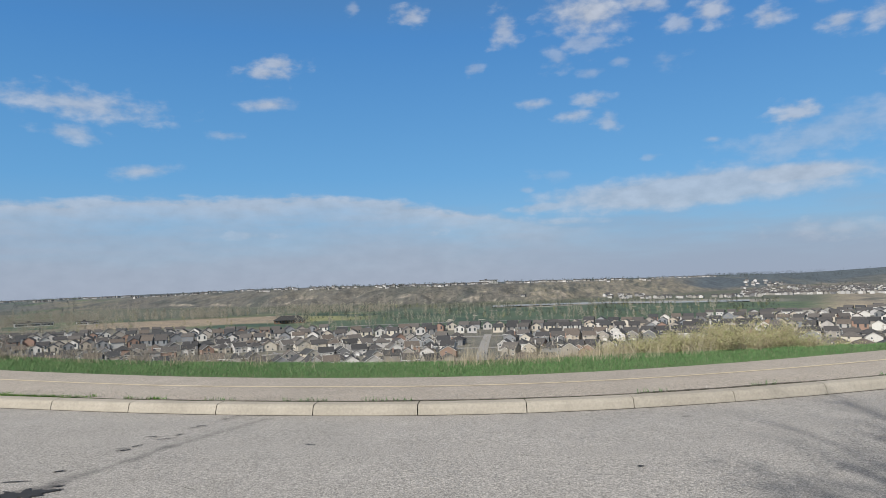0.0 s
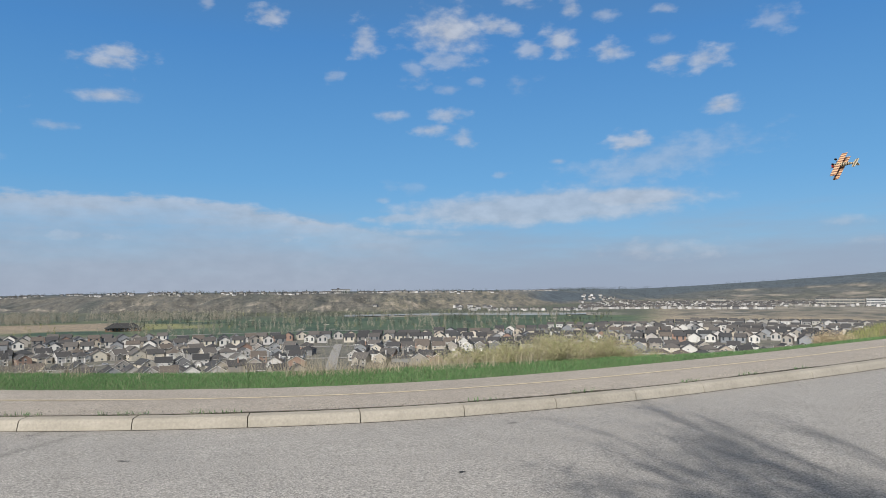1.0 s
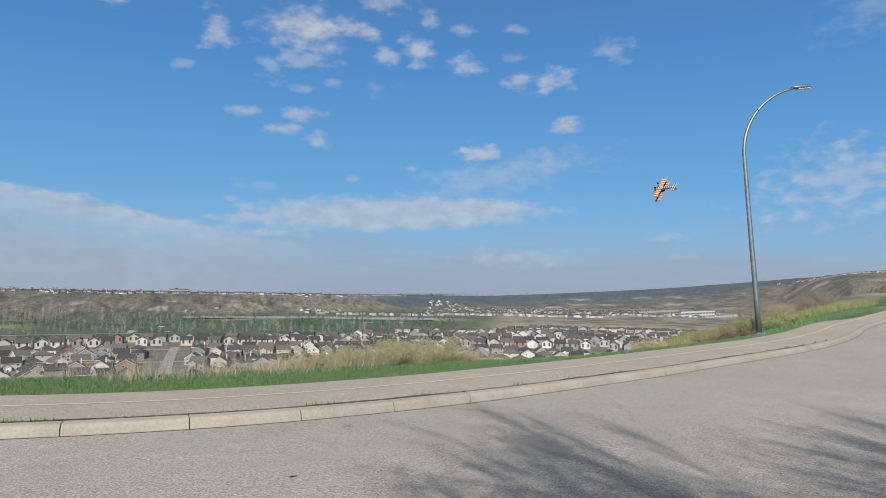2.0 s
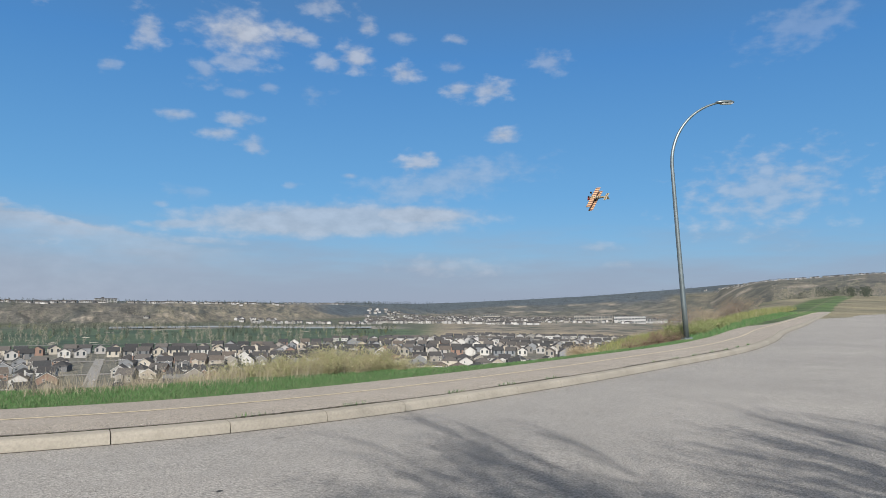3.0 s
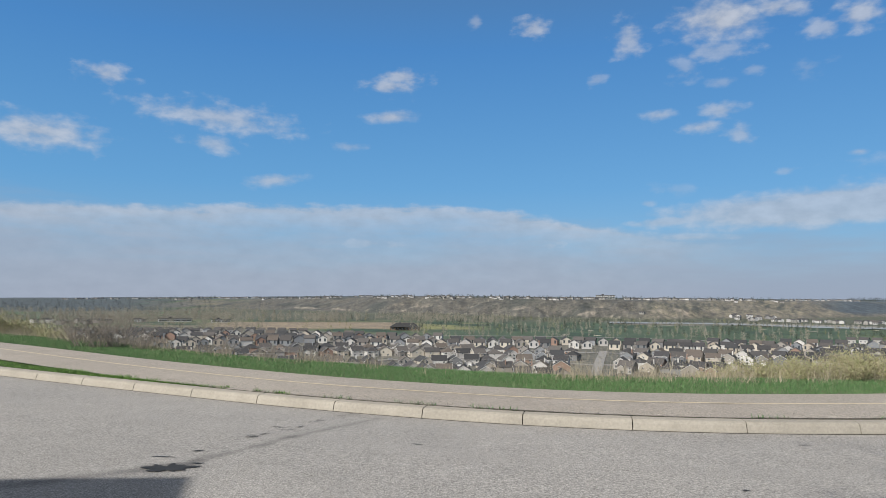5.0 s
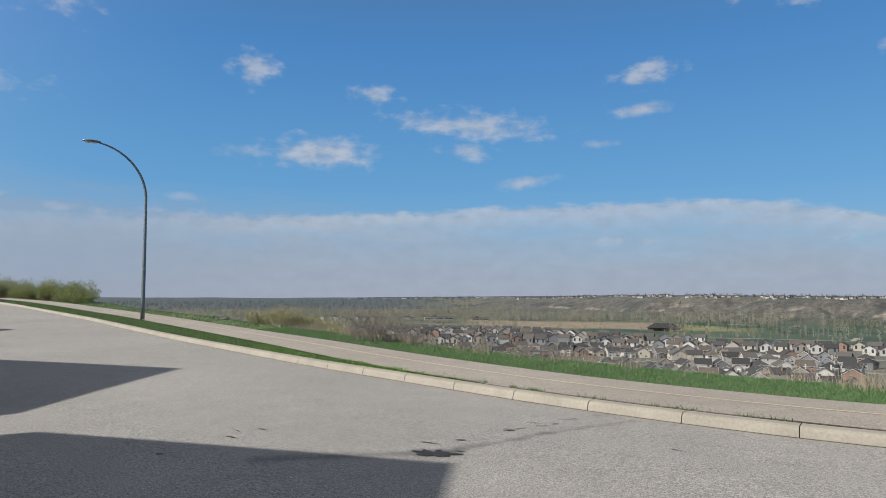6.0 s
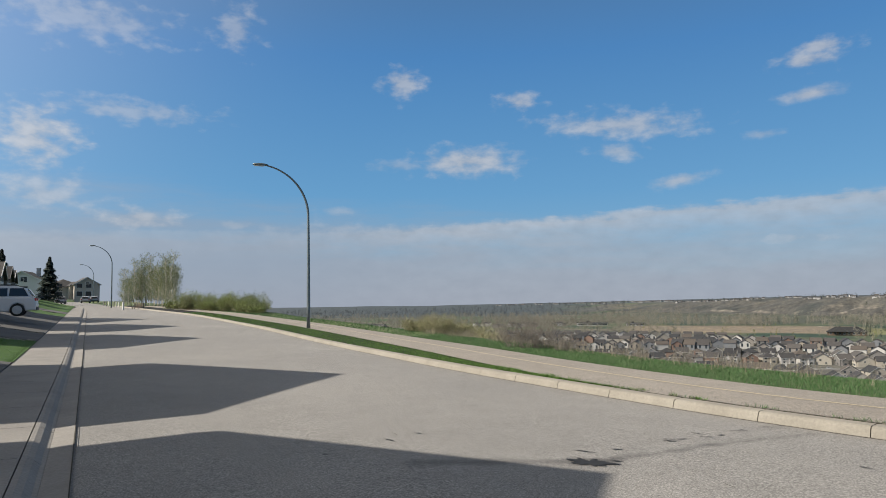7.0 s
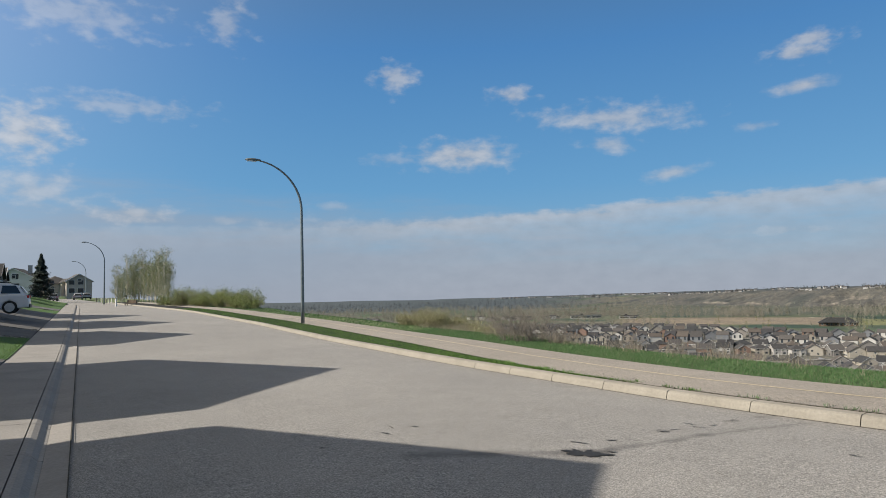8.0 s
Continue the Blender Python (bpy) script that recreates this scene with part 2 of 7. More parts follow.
def mixed(nodes, links, a, b, factor, blend="MIX"):
    n = nodes.new("ShaderNodeMix")
    n.data_type, n.blend_type = "RGBA", blend
    for s, v in ((n.inputs[6], a), (n.inputs[7], b)):
        if isinstance(v, tuple):
            s.default_value = (*v, 1)
        else:
            links.new(v, s)
    if isinstance(factor, (int, float)):
        n.inputs["Factor"].default_value = factor
    else:
        links.new(factor, n.inputs["Factor"])
    return n.outputs[2]


def bump(nodes, links, bsdf, height, strength, distance):
    n = nodes.new("ShaderNodeBump")
    n.inputs["Strength"].default_value, n.inputs["Distance"].default_value = strength, distance
    links.new(height, n.inputs["Height"])
    links.new(n.outputs[0], bsdf.inputs["Normal"])


def grainy(name, dark, light, scale, rough=0.85, fine=None, metal=0.0, bumpy=0.0, coords="Object", detail=5.0, spread=(0.3, 0.7)):
    """A surface between two colours: broad stains and, if given, a finer grain on top."""
    m, n, l, b = material(name, rough, metal)
    col = ramp(n, l, noise_of(n, l, scale, detail, 0.6, coords), [(spread[0], dark), (spread[1], light)])
    if fine:
        g = noise_of(n, l, fine[0], 3, 0.7, coords)
        col = mixed(n, l, col, ramp(n, l, g, [(0.25, (1 - fine[1],) * 3), (0.75, (1 + fine[1],) * 3)]), 1.0, "MULTIPLY")
        if bumpy:
            bump(n, l, b, g, bumpy, 0.02)
    l.new(col, b.inputs["Base Color"])
    return m


def varied(name, colours, rough=0.8, scale=3.0, dirt=0.12, metal=0.0):
    """Alike things in several paints: each object takes one by its own random number, with a little weathering."""
    m, n, l, b = material(name, rough, metal)
    r = n.new("ShaderNodeObjectInfo").outputs["Random"]
    cr = n.new("ShaderNodeValToRGB")
    cr.color_ramp.interpolation = "CONSTANT"
    while len(cr.color_ramp.elements) < len(colours):
        cr.color_ramp.elements.new(0.5)
    for i, c in enumerate(colours):
        cr.color_ramp.elements[i].position, cr.color_ramp.elements[i].color = i / len(colours), (*c, 1)
    l.new(r, cr.inputs[0])
    d = ramp(n, l, noise_of(n, l, scale, 4, 0.6), [(0.3, (1 - dirt,) * 3), (0.7, (1 + dirt,) * 3)])
    l.new(mixed(n, l, cr.outputs[0], d, 1.0, "MULTIPLY"), b.inputs["Base Color"])
    return m


def islands(name, colours, rough=0.85, shine=0.0):
    """Joined pieces in several colours: each island of the mesh takes one by its own random number."""
    m, n, l, b = material(name, rough)
    l.new(ramp(n, l, n.new("ShaderNodeNewGeometry").outputs["Random Per Island"], [((i + 0.5) / len(colours), c) for i, c in enumerate(colours)]), b.inputs["Base Color"])
    return m


def band(n, l, a, b, reach):
    """1 on the line from a to b, fading to 0 over the reach, with a ragged outline."""
    d = Vector((b[0] - a[0], b[1] - a[1]))
    ln = d.length
    d.normalize()
    at = n.new("ShaderNodeTexCoord").outputs["Object"]
    shaky = n.new("ShaderNodeTexNoise")
    shaky.inputs["Scale"].default_value, shaky.inputs["Detail"].default_value = 2.6, 5

    def dot(v, less):
        k = n.new("ShaderNodeVectorMath")
        k.operation = "DOT_PRODUCT"
        k.inputs[1].default_value = (v[0], v[1], 0)
        l.new(at, k.inputs[0])
        q = n.new("ShaderNodeMath")
        q.operation = "SUBTRACT"
        l.new(k.outputs["Value"], q.inputs[0])
        q.inputs[1].default_value = less
        return q.outputs[0]

    def calc(op, p, q):
        k = n.new("ShaderNodeMath")
        k.operation = op
        for i, v in enumerate((p, q)):
            if isinstance(v, (int, float)):
                k.inputs[i].default_value = v
            else:
                l.new(v, k.inputs[i])
        return k.outputs[0]

    l.new(at, shaky.inputs["Vector"])
    side = dot((d.y, -d.x), a[0] * d.y - a[1] * d.x)
    on = dot((d.x, d.y), a[0] * d.x + a[1] * d.y + ln / 2)
    past = calc("MAXIMUM", calc("SUBTRACT", calc("ABSOLUTE", on, 0.0), ln / 2), 0.0)
    far = calc("SQRT", calc("ADD", calc("MULTIPLY", side, side), calc("MULTIPLY", past, past)), 0.0)
    far = calc("ADD", far, calc("MULTIPLY", calc("SUBTRACT", shaky.outputs[0], 0.5), reach * 1.6))
    r = n.new("ShaderNodeMapRange")
    r.interpolation_type = "SMOOTHSTEP"
    r.inputs["From Min"].default_value, r.inputs["From Max"].default_value = reach, -reach * 0.2
    l.new(far, r.inputs["Value"])
    return r.outputs[0]


def asphalt(name, dark, light, speck, stains=()):
    """Rolled stone chippings in bitumen, with broad wear and, if given, oily bands: from, to, reach, depth."""
    m, n, l, b = material(name, 0.9)
    broad = ramp(n, l, noise_of(n, l, 0.22, 4, 0.6), [(0.3, dark), (0.72, light)])
    streak = noise_of(n, l, 1.6, 4, 0.6)
    col = mixed(n, l, broad, ramp(n, l, streak, [(0.3, (0.93,) * 3), (0.7, (1.06,) * 3)]), 1.0, "MULTIPLY")
    blotchy = noise_of(n, l, 27.0, 3, 0.9)
    col = mixed(n, l, col, ramp(n, l, blotchy, [(0.37, (0.78,) * 3), (0.63, (1.21,) * 3)]), 1.0, "MULTIPLY")
    for a, c, reach, depth in stains:
        col = mixed(n, l, col, mixed(n, l, (1.0, 1.0, 1.0), (1 - depth, 1 - depth, 1 - depth * 0.97), band(n, l, a, c, reach)), 1.0, "MULTIPLY")
    stones = noise_of(n, l, 60.0, 2.5, 0.9)
    col = mixed(n, l, col, ramp(n, l, stones, [(0.34, (1 - speck,) * 3), (0.5, (1.0,) * 3), (0.64, (1 + speck, 1 + speck * 0.95, 1 + speck * 0.87))]), 1.0, "MULTIPLY")
    l.new(col, b.inputs["Base Color"])
    bump(n, l, b, stones, 0.6, 0.014)
    return m


M = {}
OILY = [((-3.5, 6.0), (-3.08, 7.35), 0.17, 0.42), ((-3.08, 7.35), (-2.45, 8.85), 0.13, 0.26), ((-4.9, 4.7), (-3.5, 6.0), 0.22, 0.38), ((-3.62, 5.72), (-3.55, 5.78), 0.5, 0.30)]
M["asphalt"] = asphalt("worn_asphalt", (0.219, 0.214, 0.21), (0.266, 0.258, 0.250), 0.62, OILY)
M["street"] = asphalt("estate_asphalt", (0.19, 0.187, 0.183), (0.235, 0.23, 0.224), 0.3)
M["path"] = asphalt("path_asphalt", (0.24, 0.217, 0.193), (0.288, 0.262, 0.233), 0.36)
M["concrete"] = grainy("kerb_concrete", (0.212, 0.197, 0.170), (0.28, 0.262, 0.228), 1.3, 0.9, (30, 0.16), bumpy=0.2, coords="World")
M["walk"] = grainy("sidewalk_concrete", (0.225, 0.214, 0.203), (0.285, 0.27, 0.255), 1.0, 0.9, (26, 0.16), bumpy=0.2, coords="World")
M["joint"] = grainy("dark_joint", (0.03, 0.028, 0.022), (0.07, 0.06, 0.045), 6.0, 0.95)
M["paint_yellow"] = grainy("faded_yellow_paint", (0.42, 0.36, 0.25), (0.50, 0.43, 0.31), 4.0, 0.8, (40, 0.25), coords="World")
M["steel"] = grainy("galvanised_steel", (0.15, 0.185, 0.2), (0.21, 0.245, 0.26), 6.0, 0.45, (60, 0.06), metal=0.7)
M["lamp_glass"] = grainy("lamp_glass", (0.55, 0.57, 0.6), (0.7, 0.72, 0.75), 8.0, 0.2)
M["shingle"] = varied("roof_shingles", [(0.032, 0.032, 0.035), (0.044, 0.043, 0.045), (0.056, 0.053, 0.053), (0.027, 0.028, 0.031), (0.075, 0.070, 0.068), (0.038, 0.038, 0.042), (0.082, 0.070, 0.062), (0.032, 0.034, 0.038)], 0.95, 1.2, 0.25)
M["siding"] = varied("house_siding", [(0.36, 0.355, 0.345), (0.22, 0.205, 0.185), (0.15, 0.145, 0.14), (0.40, 0.395, 0.38), (0.27, 0.262, 0.255), (0.11, 0.113, 0.12), (0.31, 0.285, 0.245), (0.17, 0.18, 0.195), (0.35, 0.325, 0.28), (0.20, 0.185, 0.172), (0.14, 0.15, 0.165), (0.28, 0.25, 0.21), (0.19, 0.125, 0.10), (0.32, 0.315, 0.31)], 0.85, 0.6, 0.08)
M["trim"] = varied("white_trim", [(0.52, 0.52, 0.51), (0.40, 0.39, 0.37), (0.60, 0.60, 0.59), (0.16, 0.15, 0.145)], 0.6, 2.0, 0.05)
M["pane"] = material("window_pane", 0.08)[0]
M["pane"].node_tree.nodes["Principled BSDF"].inputs["Base Color"].default_value = (0.035, 0.045, 0.055, 1)


def ground_material():
    """Land cover from the mesh's colour layer, broken up by grass tufts and earth."""
    m, n, l, b = material("land", 0.95)
    base = n.new("ShaderNodeVertexColor")
    base.layer_name = "cover"
    g1 = noise_of(n, l, 0.035, 6, 0.65, "World")
    g2 = noise_of(n, l, 1.7, 4, 0.65, "World")
    g3 = noise_of(n, l, 0.13, 7, 0.75, "World")
    col = mixed(n, l, base.outputs[0], ramp(n, l, g1, [(0.3, (0.68, 0.7, 0.7)), (0.5, (1.0, 1.0, 1.0)), (0.7, (1.35, 1.3, 1.2))]), 1.0, "MULTIPLY")
    col = mixed(n, l, col, ramp(n, l, g2, [(0.3, (0.78, 0.78, 0.76)), (0.7, (1.2, 1.2, 1.2))]), 1.0, "MULTIPLY")
    col = mixed(n, l, col, ramp(n, l, g3, [(0.36, (0.5, 0.52, 0.52)), (0.5, (1.0, 1.0, 1.0)), (0.66, (1.4, 1.37, 1.3))]), 1.0, "MULTIPLY")
    # gullies straight down the far bluff's slopes, drawn as darker and paler colour streaks
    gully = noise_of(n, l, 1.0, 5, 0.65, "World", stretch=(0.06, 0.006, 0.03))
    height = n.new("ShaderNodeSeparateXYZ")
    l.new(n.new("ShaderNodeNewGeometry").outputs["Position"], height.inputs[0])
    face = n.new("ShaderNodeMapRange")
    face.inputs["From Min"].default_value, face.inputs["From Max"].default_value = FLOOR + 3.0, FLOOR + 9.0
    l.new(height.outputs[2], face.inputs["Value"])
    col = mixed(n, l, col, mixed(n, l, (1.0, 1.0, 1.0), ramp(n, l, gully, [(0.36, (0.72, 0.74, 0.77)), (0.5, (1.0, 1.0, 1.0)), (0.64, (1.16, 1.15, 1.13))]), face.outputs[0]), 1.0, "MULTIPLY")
    l.new(col, b.inputs["Base Color"])
    bump(n, l, b, g2, 0.5, 0.08)
    return m


FLOOR = -54.0  # the valley's floor
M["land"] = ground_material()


# ---------------------------------------------------------------- building helpers
def mesh_of(verts, faces, mats=(), smooth=False, index=None):
    me = bpy.data.meshes.new("mesh")
    me.from_pydata([tuple(v) for v in verts], [], [tuple(f) for f in faces])
    for m in mats:
        me.materials.append(m)
    if smooth:
        me.polygons.foreach_set("use_smooth", [True] * len(me.polygons))
    if index is not None:
        me.polygons.foreach_set("material_index", index)
    me.update()
    return me


def finish(bm, mat, smooth=False):
    bmesh.ops.recalc_face_normals(bm, faces=bm.faces[:])
    me = bpy.data.meshes.new("mesh")
    bm.to_mesh(me)
    bm.free()
    for m in (mat if isinstance(mat, (list, tuple)) else [mat]):
        me.materials.append(m)
    if smooth:
        me.polygons.foreach_set("use_smooth", [True] * len(me.polygons))
    return me


def part(name, me, parent, label="", at=None):
    ob = new(name, me)
    ob.parent = parent
    if at is not None:
        ob.matrix_local = at
    if label:
        ob["label"] = label
    return ob


def box(bm, x0, x1, y0, y1, z0, z1, bevel=0.0):
    r = bmesh.ops.create_cube(bm, size=1, matrix=Matrix.LocRotScale(((x0 + x1) / 2, (y0 + y1) / 2, (z0 + z1) / 2), None, (x1 - x0, y1 - y0, z1 - z0)))
    if bevel:
        es = list({e for v in r["verts"] for e in v.link_edges})
        bmesh.ops.bevel(bm, geom=es, offset=bevel, segments=2, profile=0.6, affect="EDGES")
    return r["verts"]


def poly(bm, pts):
    return bm.faces.new([bm.verts.new(p) for p in pts])


def prism(bm, ring, way):
    """A closed solid: the ring of points pushed along way."""
    a = [bm.verts.new(p) for p in ring]
    b = [bm.verts.new(Vector(p) + Vector(way)) for p in ring]
    n = len(ring)
    bm.faces.new(a), bm.faces.new(b[::-1])
    for i in range(n):
        bm.faces.new((a[i], b[i], b[(i + 1) % n], a[(i + 1) % n]))


def tube(points, radii, sides=10, cap=True):
    """Verts and faces of a bent tapered tube."""
    verts, faces = [], []
    pts = [Vector(p) for p in points]
    for i, p in enumerate(pts):
        t = (pts[min(i + 1, len(pts) - 1)] - pts[max(i - 1, 0)]).normalized()
        u = t.cross(Vector((0, 0, 1)))
        u = u.normalized() if u.length > 0.05 else Vector((0, -1, 0))
        w = t.cross(u).normalized()
        for k in range(sides):
            a = 2 * math.pi * k / sides
            verts.append(p + (u * math.cos(a) + w * math.sin(a)) * radii[i])
    for i in range(len(pts) - 1):
        for k in range(sides):
            k2 = (k + 1) % sides
            faces.append((i * sides + k, i * sides + k2, (i + 1) * sides + k2, (i + 1) * sides + k))
    if cap:
        faces.append(tuple(range(sides))[::-1])
        faces.append(tuple(range((len(pts) - 1) * sides, len(pts) * sides)))
    return verts, faces


# ---------------------------------------------------------------- the plan
# The valley-side kerb: an arc round the bend, straight to both sides.
def run(x, y, heading, bends, step=0.25):
    """Points along a line that bends: pairs of length and radius (0: straight; positive: to the left)."""
    pts, h = [(x, y, heading)], heading
    for length, radius in bends:
        n = max(1, round(length / step))
        for _ in range(n):
            d = length / n
            h2 = h + (d / radius if radius else 0)
            x += d * math.cos((h + h2) / 2)
            y += d * math.sin((h + h2) / 2)
            h = h2
            pts.append((x, y, h))
    return pts


rightward = run(0.6, 8.5, 0.0, [(6.0, 17.0), (11.0, 0), (6.0, 43.0), (70.0, 0)])
leftward = run(0.6, 8.5, math.pi, [(6.0, -17.0), (50.0, 0), (14.0, 140.0), (110.0, 0)])
KERB = [(x, y, h + math.pi) for x, y, h in leftward[:0:-1]] + rightward  # from far left to far right
KX = np.array([(x, y) for x, y, h in KERB])
KN = np.array([(-math.sin(h), math.cos(h)) for x, y, h in KERB])  # towards the valley
KS = np.concatenate([[0], np.cumsum(np.hypot(*np.diff(KX, axis=0).T))])
KS -= KS[len(leftward) - 1]
# the kerb was not poured to a true arc: it swells outwards here and there, with a small S-bend past the lamp
swell = np.interp(KS, [-120, -62, -36, -26, -18, -12, -8, -4, 0, 3, 6, 9, 15, 22, 26.5, 33, 43, 60], [0.2, 0.4, 0.8, 0.55, 0.32, 0.14, 0.25, 0.42, 0.26, 0.36, 0.25, 0.0, -0.1, -0.2, -0.28, 0.06, -0.1, 0.0])
swell = np.convolve(np.pad(swell, 8, mode="edge"), np.ones(17) / 17, mode="valid")
KX = KX + KN * swell[:, None]
way_ = np.gradient(KX, axis=0)
way_ /= np.hypot(*way_.T)[:, None]
KN = np.stack([-way_[:, 1], way_[:, 0]], 1)
KS = np.concatenate([[0], np.cumsum(np.hypot(*np.diff(KX, axis=0).T))])
KS -= KS[len(leftward) - 1]  # 0 at the middle of the bend, growing to the right


def rise(x):
    """The height of the road: level in the bend, climbing gently to both sides."""
    x = np.asarray(x, float)
    soft = lambda v: np.where(v > 0, v * v / (v + 8.0), 0.0)
    return 0.0150 * soft(-x - 18) + 0.015 * soft(x - 1)


def offset(d, lo=-1e9, hi=1e9, step=1):
    """The kerb line moved by d towards the valley, between two stations."""
    k = [i for i in range(0, len(KX), step) if lo <= KS[i] <= hi]
    return KX[k] + KN[k] * d, KS[k]


def beyond(x, y):
    """How far points lie from the kerb line on the valley side (negative: on the road), and the station there."""
    P = np.stack([np.ravel(x), np.ravel(y)], 1)
    K, N = KX[::4], KN[::4]
    out, st = np.empty(len(P)), np.empty(len(P))
    for i in range(0, len(P), 20000):
        d = P[i:i + 20000, None] - K[None]
        j = (d ** 2).sum(-1).argmin(1)
        v = d[np.arange(len(j)), j]
        across = (v * N[j]).sum(1)
        # past the last kerb stone the line is carried on straight
        out[i:i + 20000], st[i:i + 20000] = np.where(j == len(K) - 1, across, np.sign(across) * np.hypot(*v.T)), KS[::4][j]
    return out.reshape(np.shape(x)), st.reshape(np.shape(x))


def step01(a, b, v):
    t = np.clip((np.asarray(v, float) - a) / (b - a), 0, 1)
    return t * t * (3 - 2 * t)


def by_az(az, *pairs):
    a = np.array([p[0] for p in pairs], float)
    return np.interp(az, a, [p[1] for p in pairs])


def wave(x, y, size, seed=0.0):
    """Smooth cheap hills between -1 and 1."""
    x, y = np.asarray(x) / size + seed, np.asarray(y) / size - seed * 1.7
    return (np.sin(x + 1.3 * np.sin(0.7 * y)) * np.cos(1.1 * y + 0.8 * np.sin(1.3 * x)) + 0.5 * np.sin(2.3 * x + 1.1 * y) * np.sin(1.9 * y - 0.6 * x)) / 1.5


def land(x, y):
    """The height of the ground."""
    x, y = np.asarray(x, float), np.asarray(y, float)
    n, st = beyond(x, y)
    r, az = np.hypot(x, y), np.degrees(np.arctan2(-x, y))
    up = rise(np.clip(x, -190, 60))
    lip = 4.3 + 0.02 * np.clip(-st - 20, 0, 60) + 1.0 * step01(-8, -20, st) + 0.9 * step01(-52, -64, st) + 0.05 * np.clip(-st - 66, 0, 40) - 1.75 * step01(3, 12, st) + 0.05 * np.clip(st - 26, 0, 40)
    drop = np.clip(n - lip, 0, None)
    inner = 0.19 + 1.5 * (1 - np.exp(-(np.clip(-st - 5.5, 0, None) / 11.0) ** 1.6)) + 0.01 * np.clip(-st - 19.5, 0, 70)
    z = up - 0.2 + 0.33 * step01(0.3, 1.7, n - inner) - np.minimum(0.42 * drop * drop / (drop + 1.2), 0.42 * drop)
    # yards behind the near pavement
    z = z + (0.25 * step01(-9.4, -9.9, n) + 0.5 * step01(-9.9, -17.0, n)) * step01(2.0, -6.0, st)
    z = np.maximum(z, FLOOR + 1.2 * wave(x, y, 90.0, 2.0))
    # the hill that carries the road on, to the right
    hill = step01(-49, -60, az) * step01(28, 120, r) * (1 - step01(300, 520, r))
    z = z * (1 - hill) + hill * (1.2 + 4.0 * step01(60, 260, r) + 1.0 * wave(x, y, 60.0, 5.0))
    z = z + 3.0 * step01(36, 62, st) * step01(4.5, 24, n) * step01(220, 160, r)
    # the bluff across the valley and the high ground behind it
    foot = by_az(az, (-75, 1400), (-56, 1700), (-51.5, 2850), (-48, 2900), (-30, 2900), (-26, 2350), (-18, 1780), (-8, 1540), (2, 1560), (14, 1720), (24, 2000), (34, 2350), (44, 3000), (75, 3200))
    width = by_az(az, (-75, 2000), (-56, 1700), (-51.5, 1100), (-48, 1200), (-30, 1200), (-26, 800), (-18, 520), (-8, 300), (2, 270), (14, 360), (24, 650), (34, 1000), (44, 1300), (75, 1300))
    top_el = by_az(az, (-75, 2.5), (-62, 2.3), (-56, 1.95), (-51, 1.5), (-45, 0.95), (-38, 0.42), (-33, 0.15), (-28, -0.12), (-20, -0.22), (-10, -0.30), (0, -0.28), (10, -0.18), (17, -0.3), (25, -0.48), (32, -0.55), (45, -0.55), (60, -0.5), (75, -0.5))
    gully = 85.0 * np.abs(wave(x, y, 52.0, 1.0)) * by_az(az, (-24, 0), (-16, 1), (20, 1), (34, 0.4), (50, 0))
    s = step01(0, 1, (r - foot - gully) / width)
    high = EYE + (foot + width) * np.tan(np.radians(top_el))
    z = np.where(r > 700, z * (1 - s) + (high + 2.0 * wave(x, y, 160.0, 3.0)) * s, z)
    return z


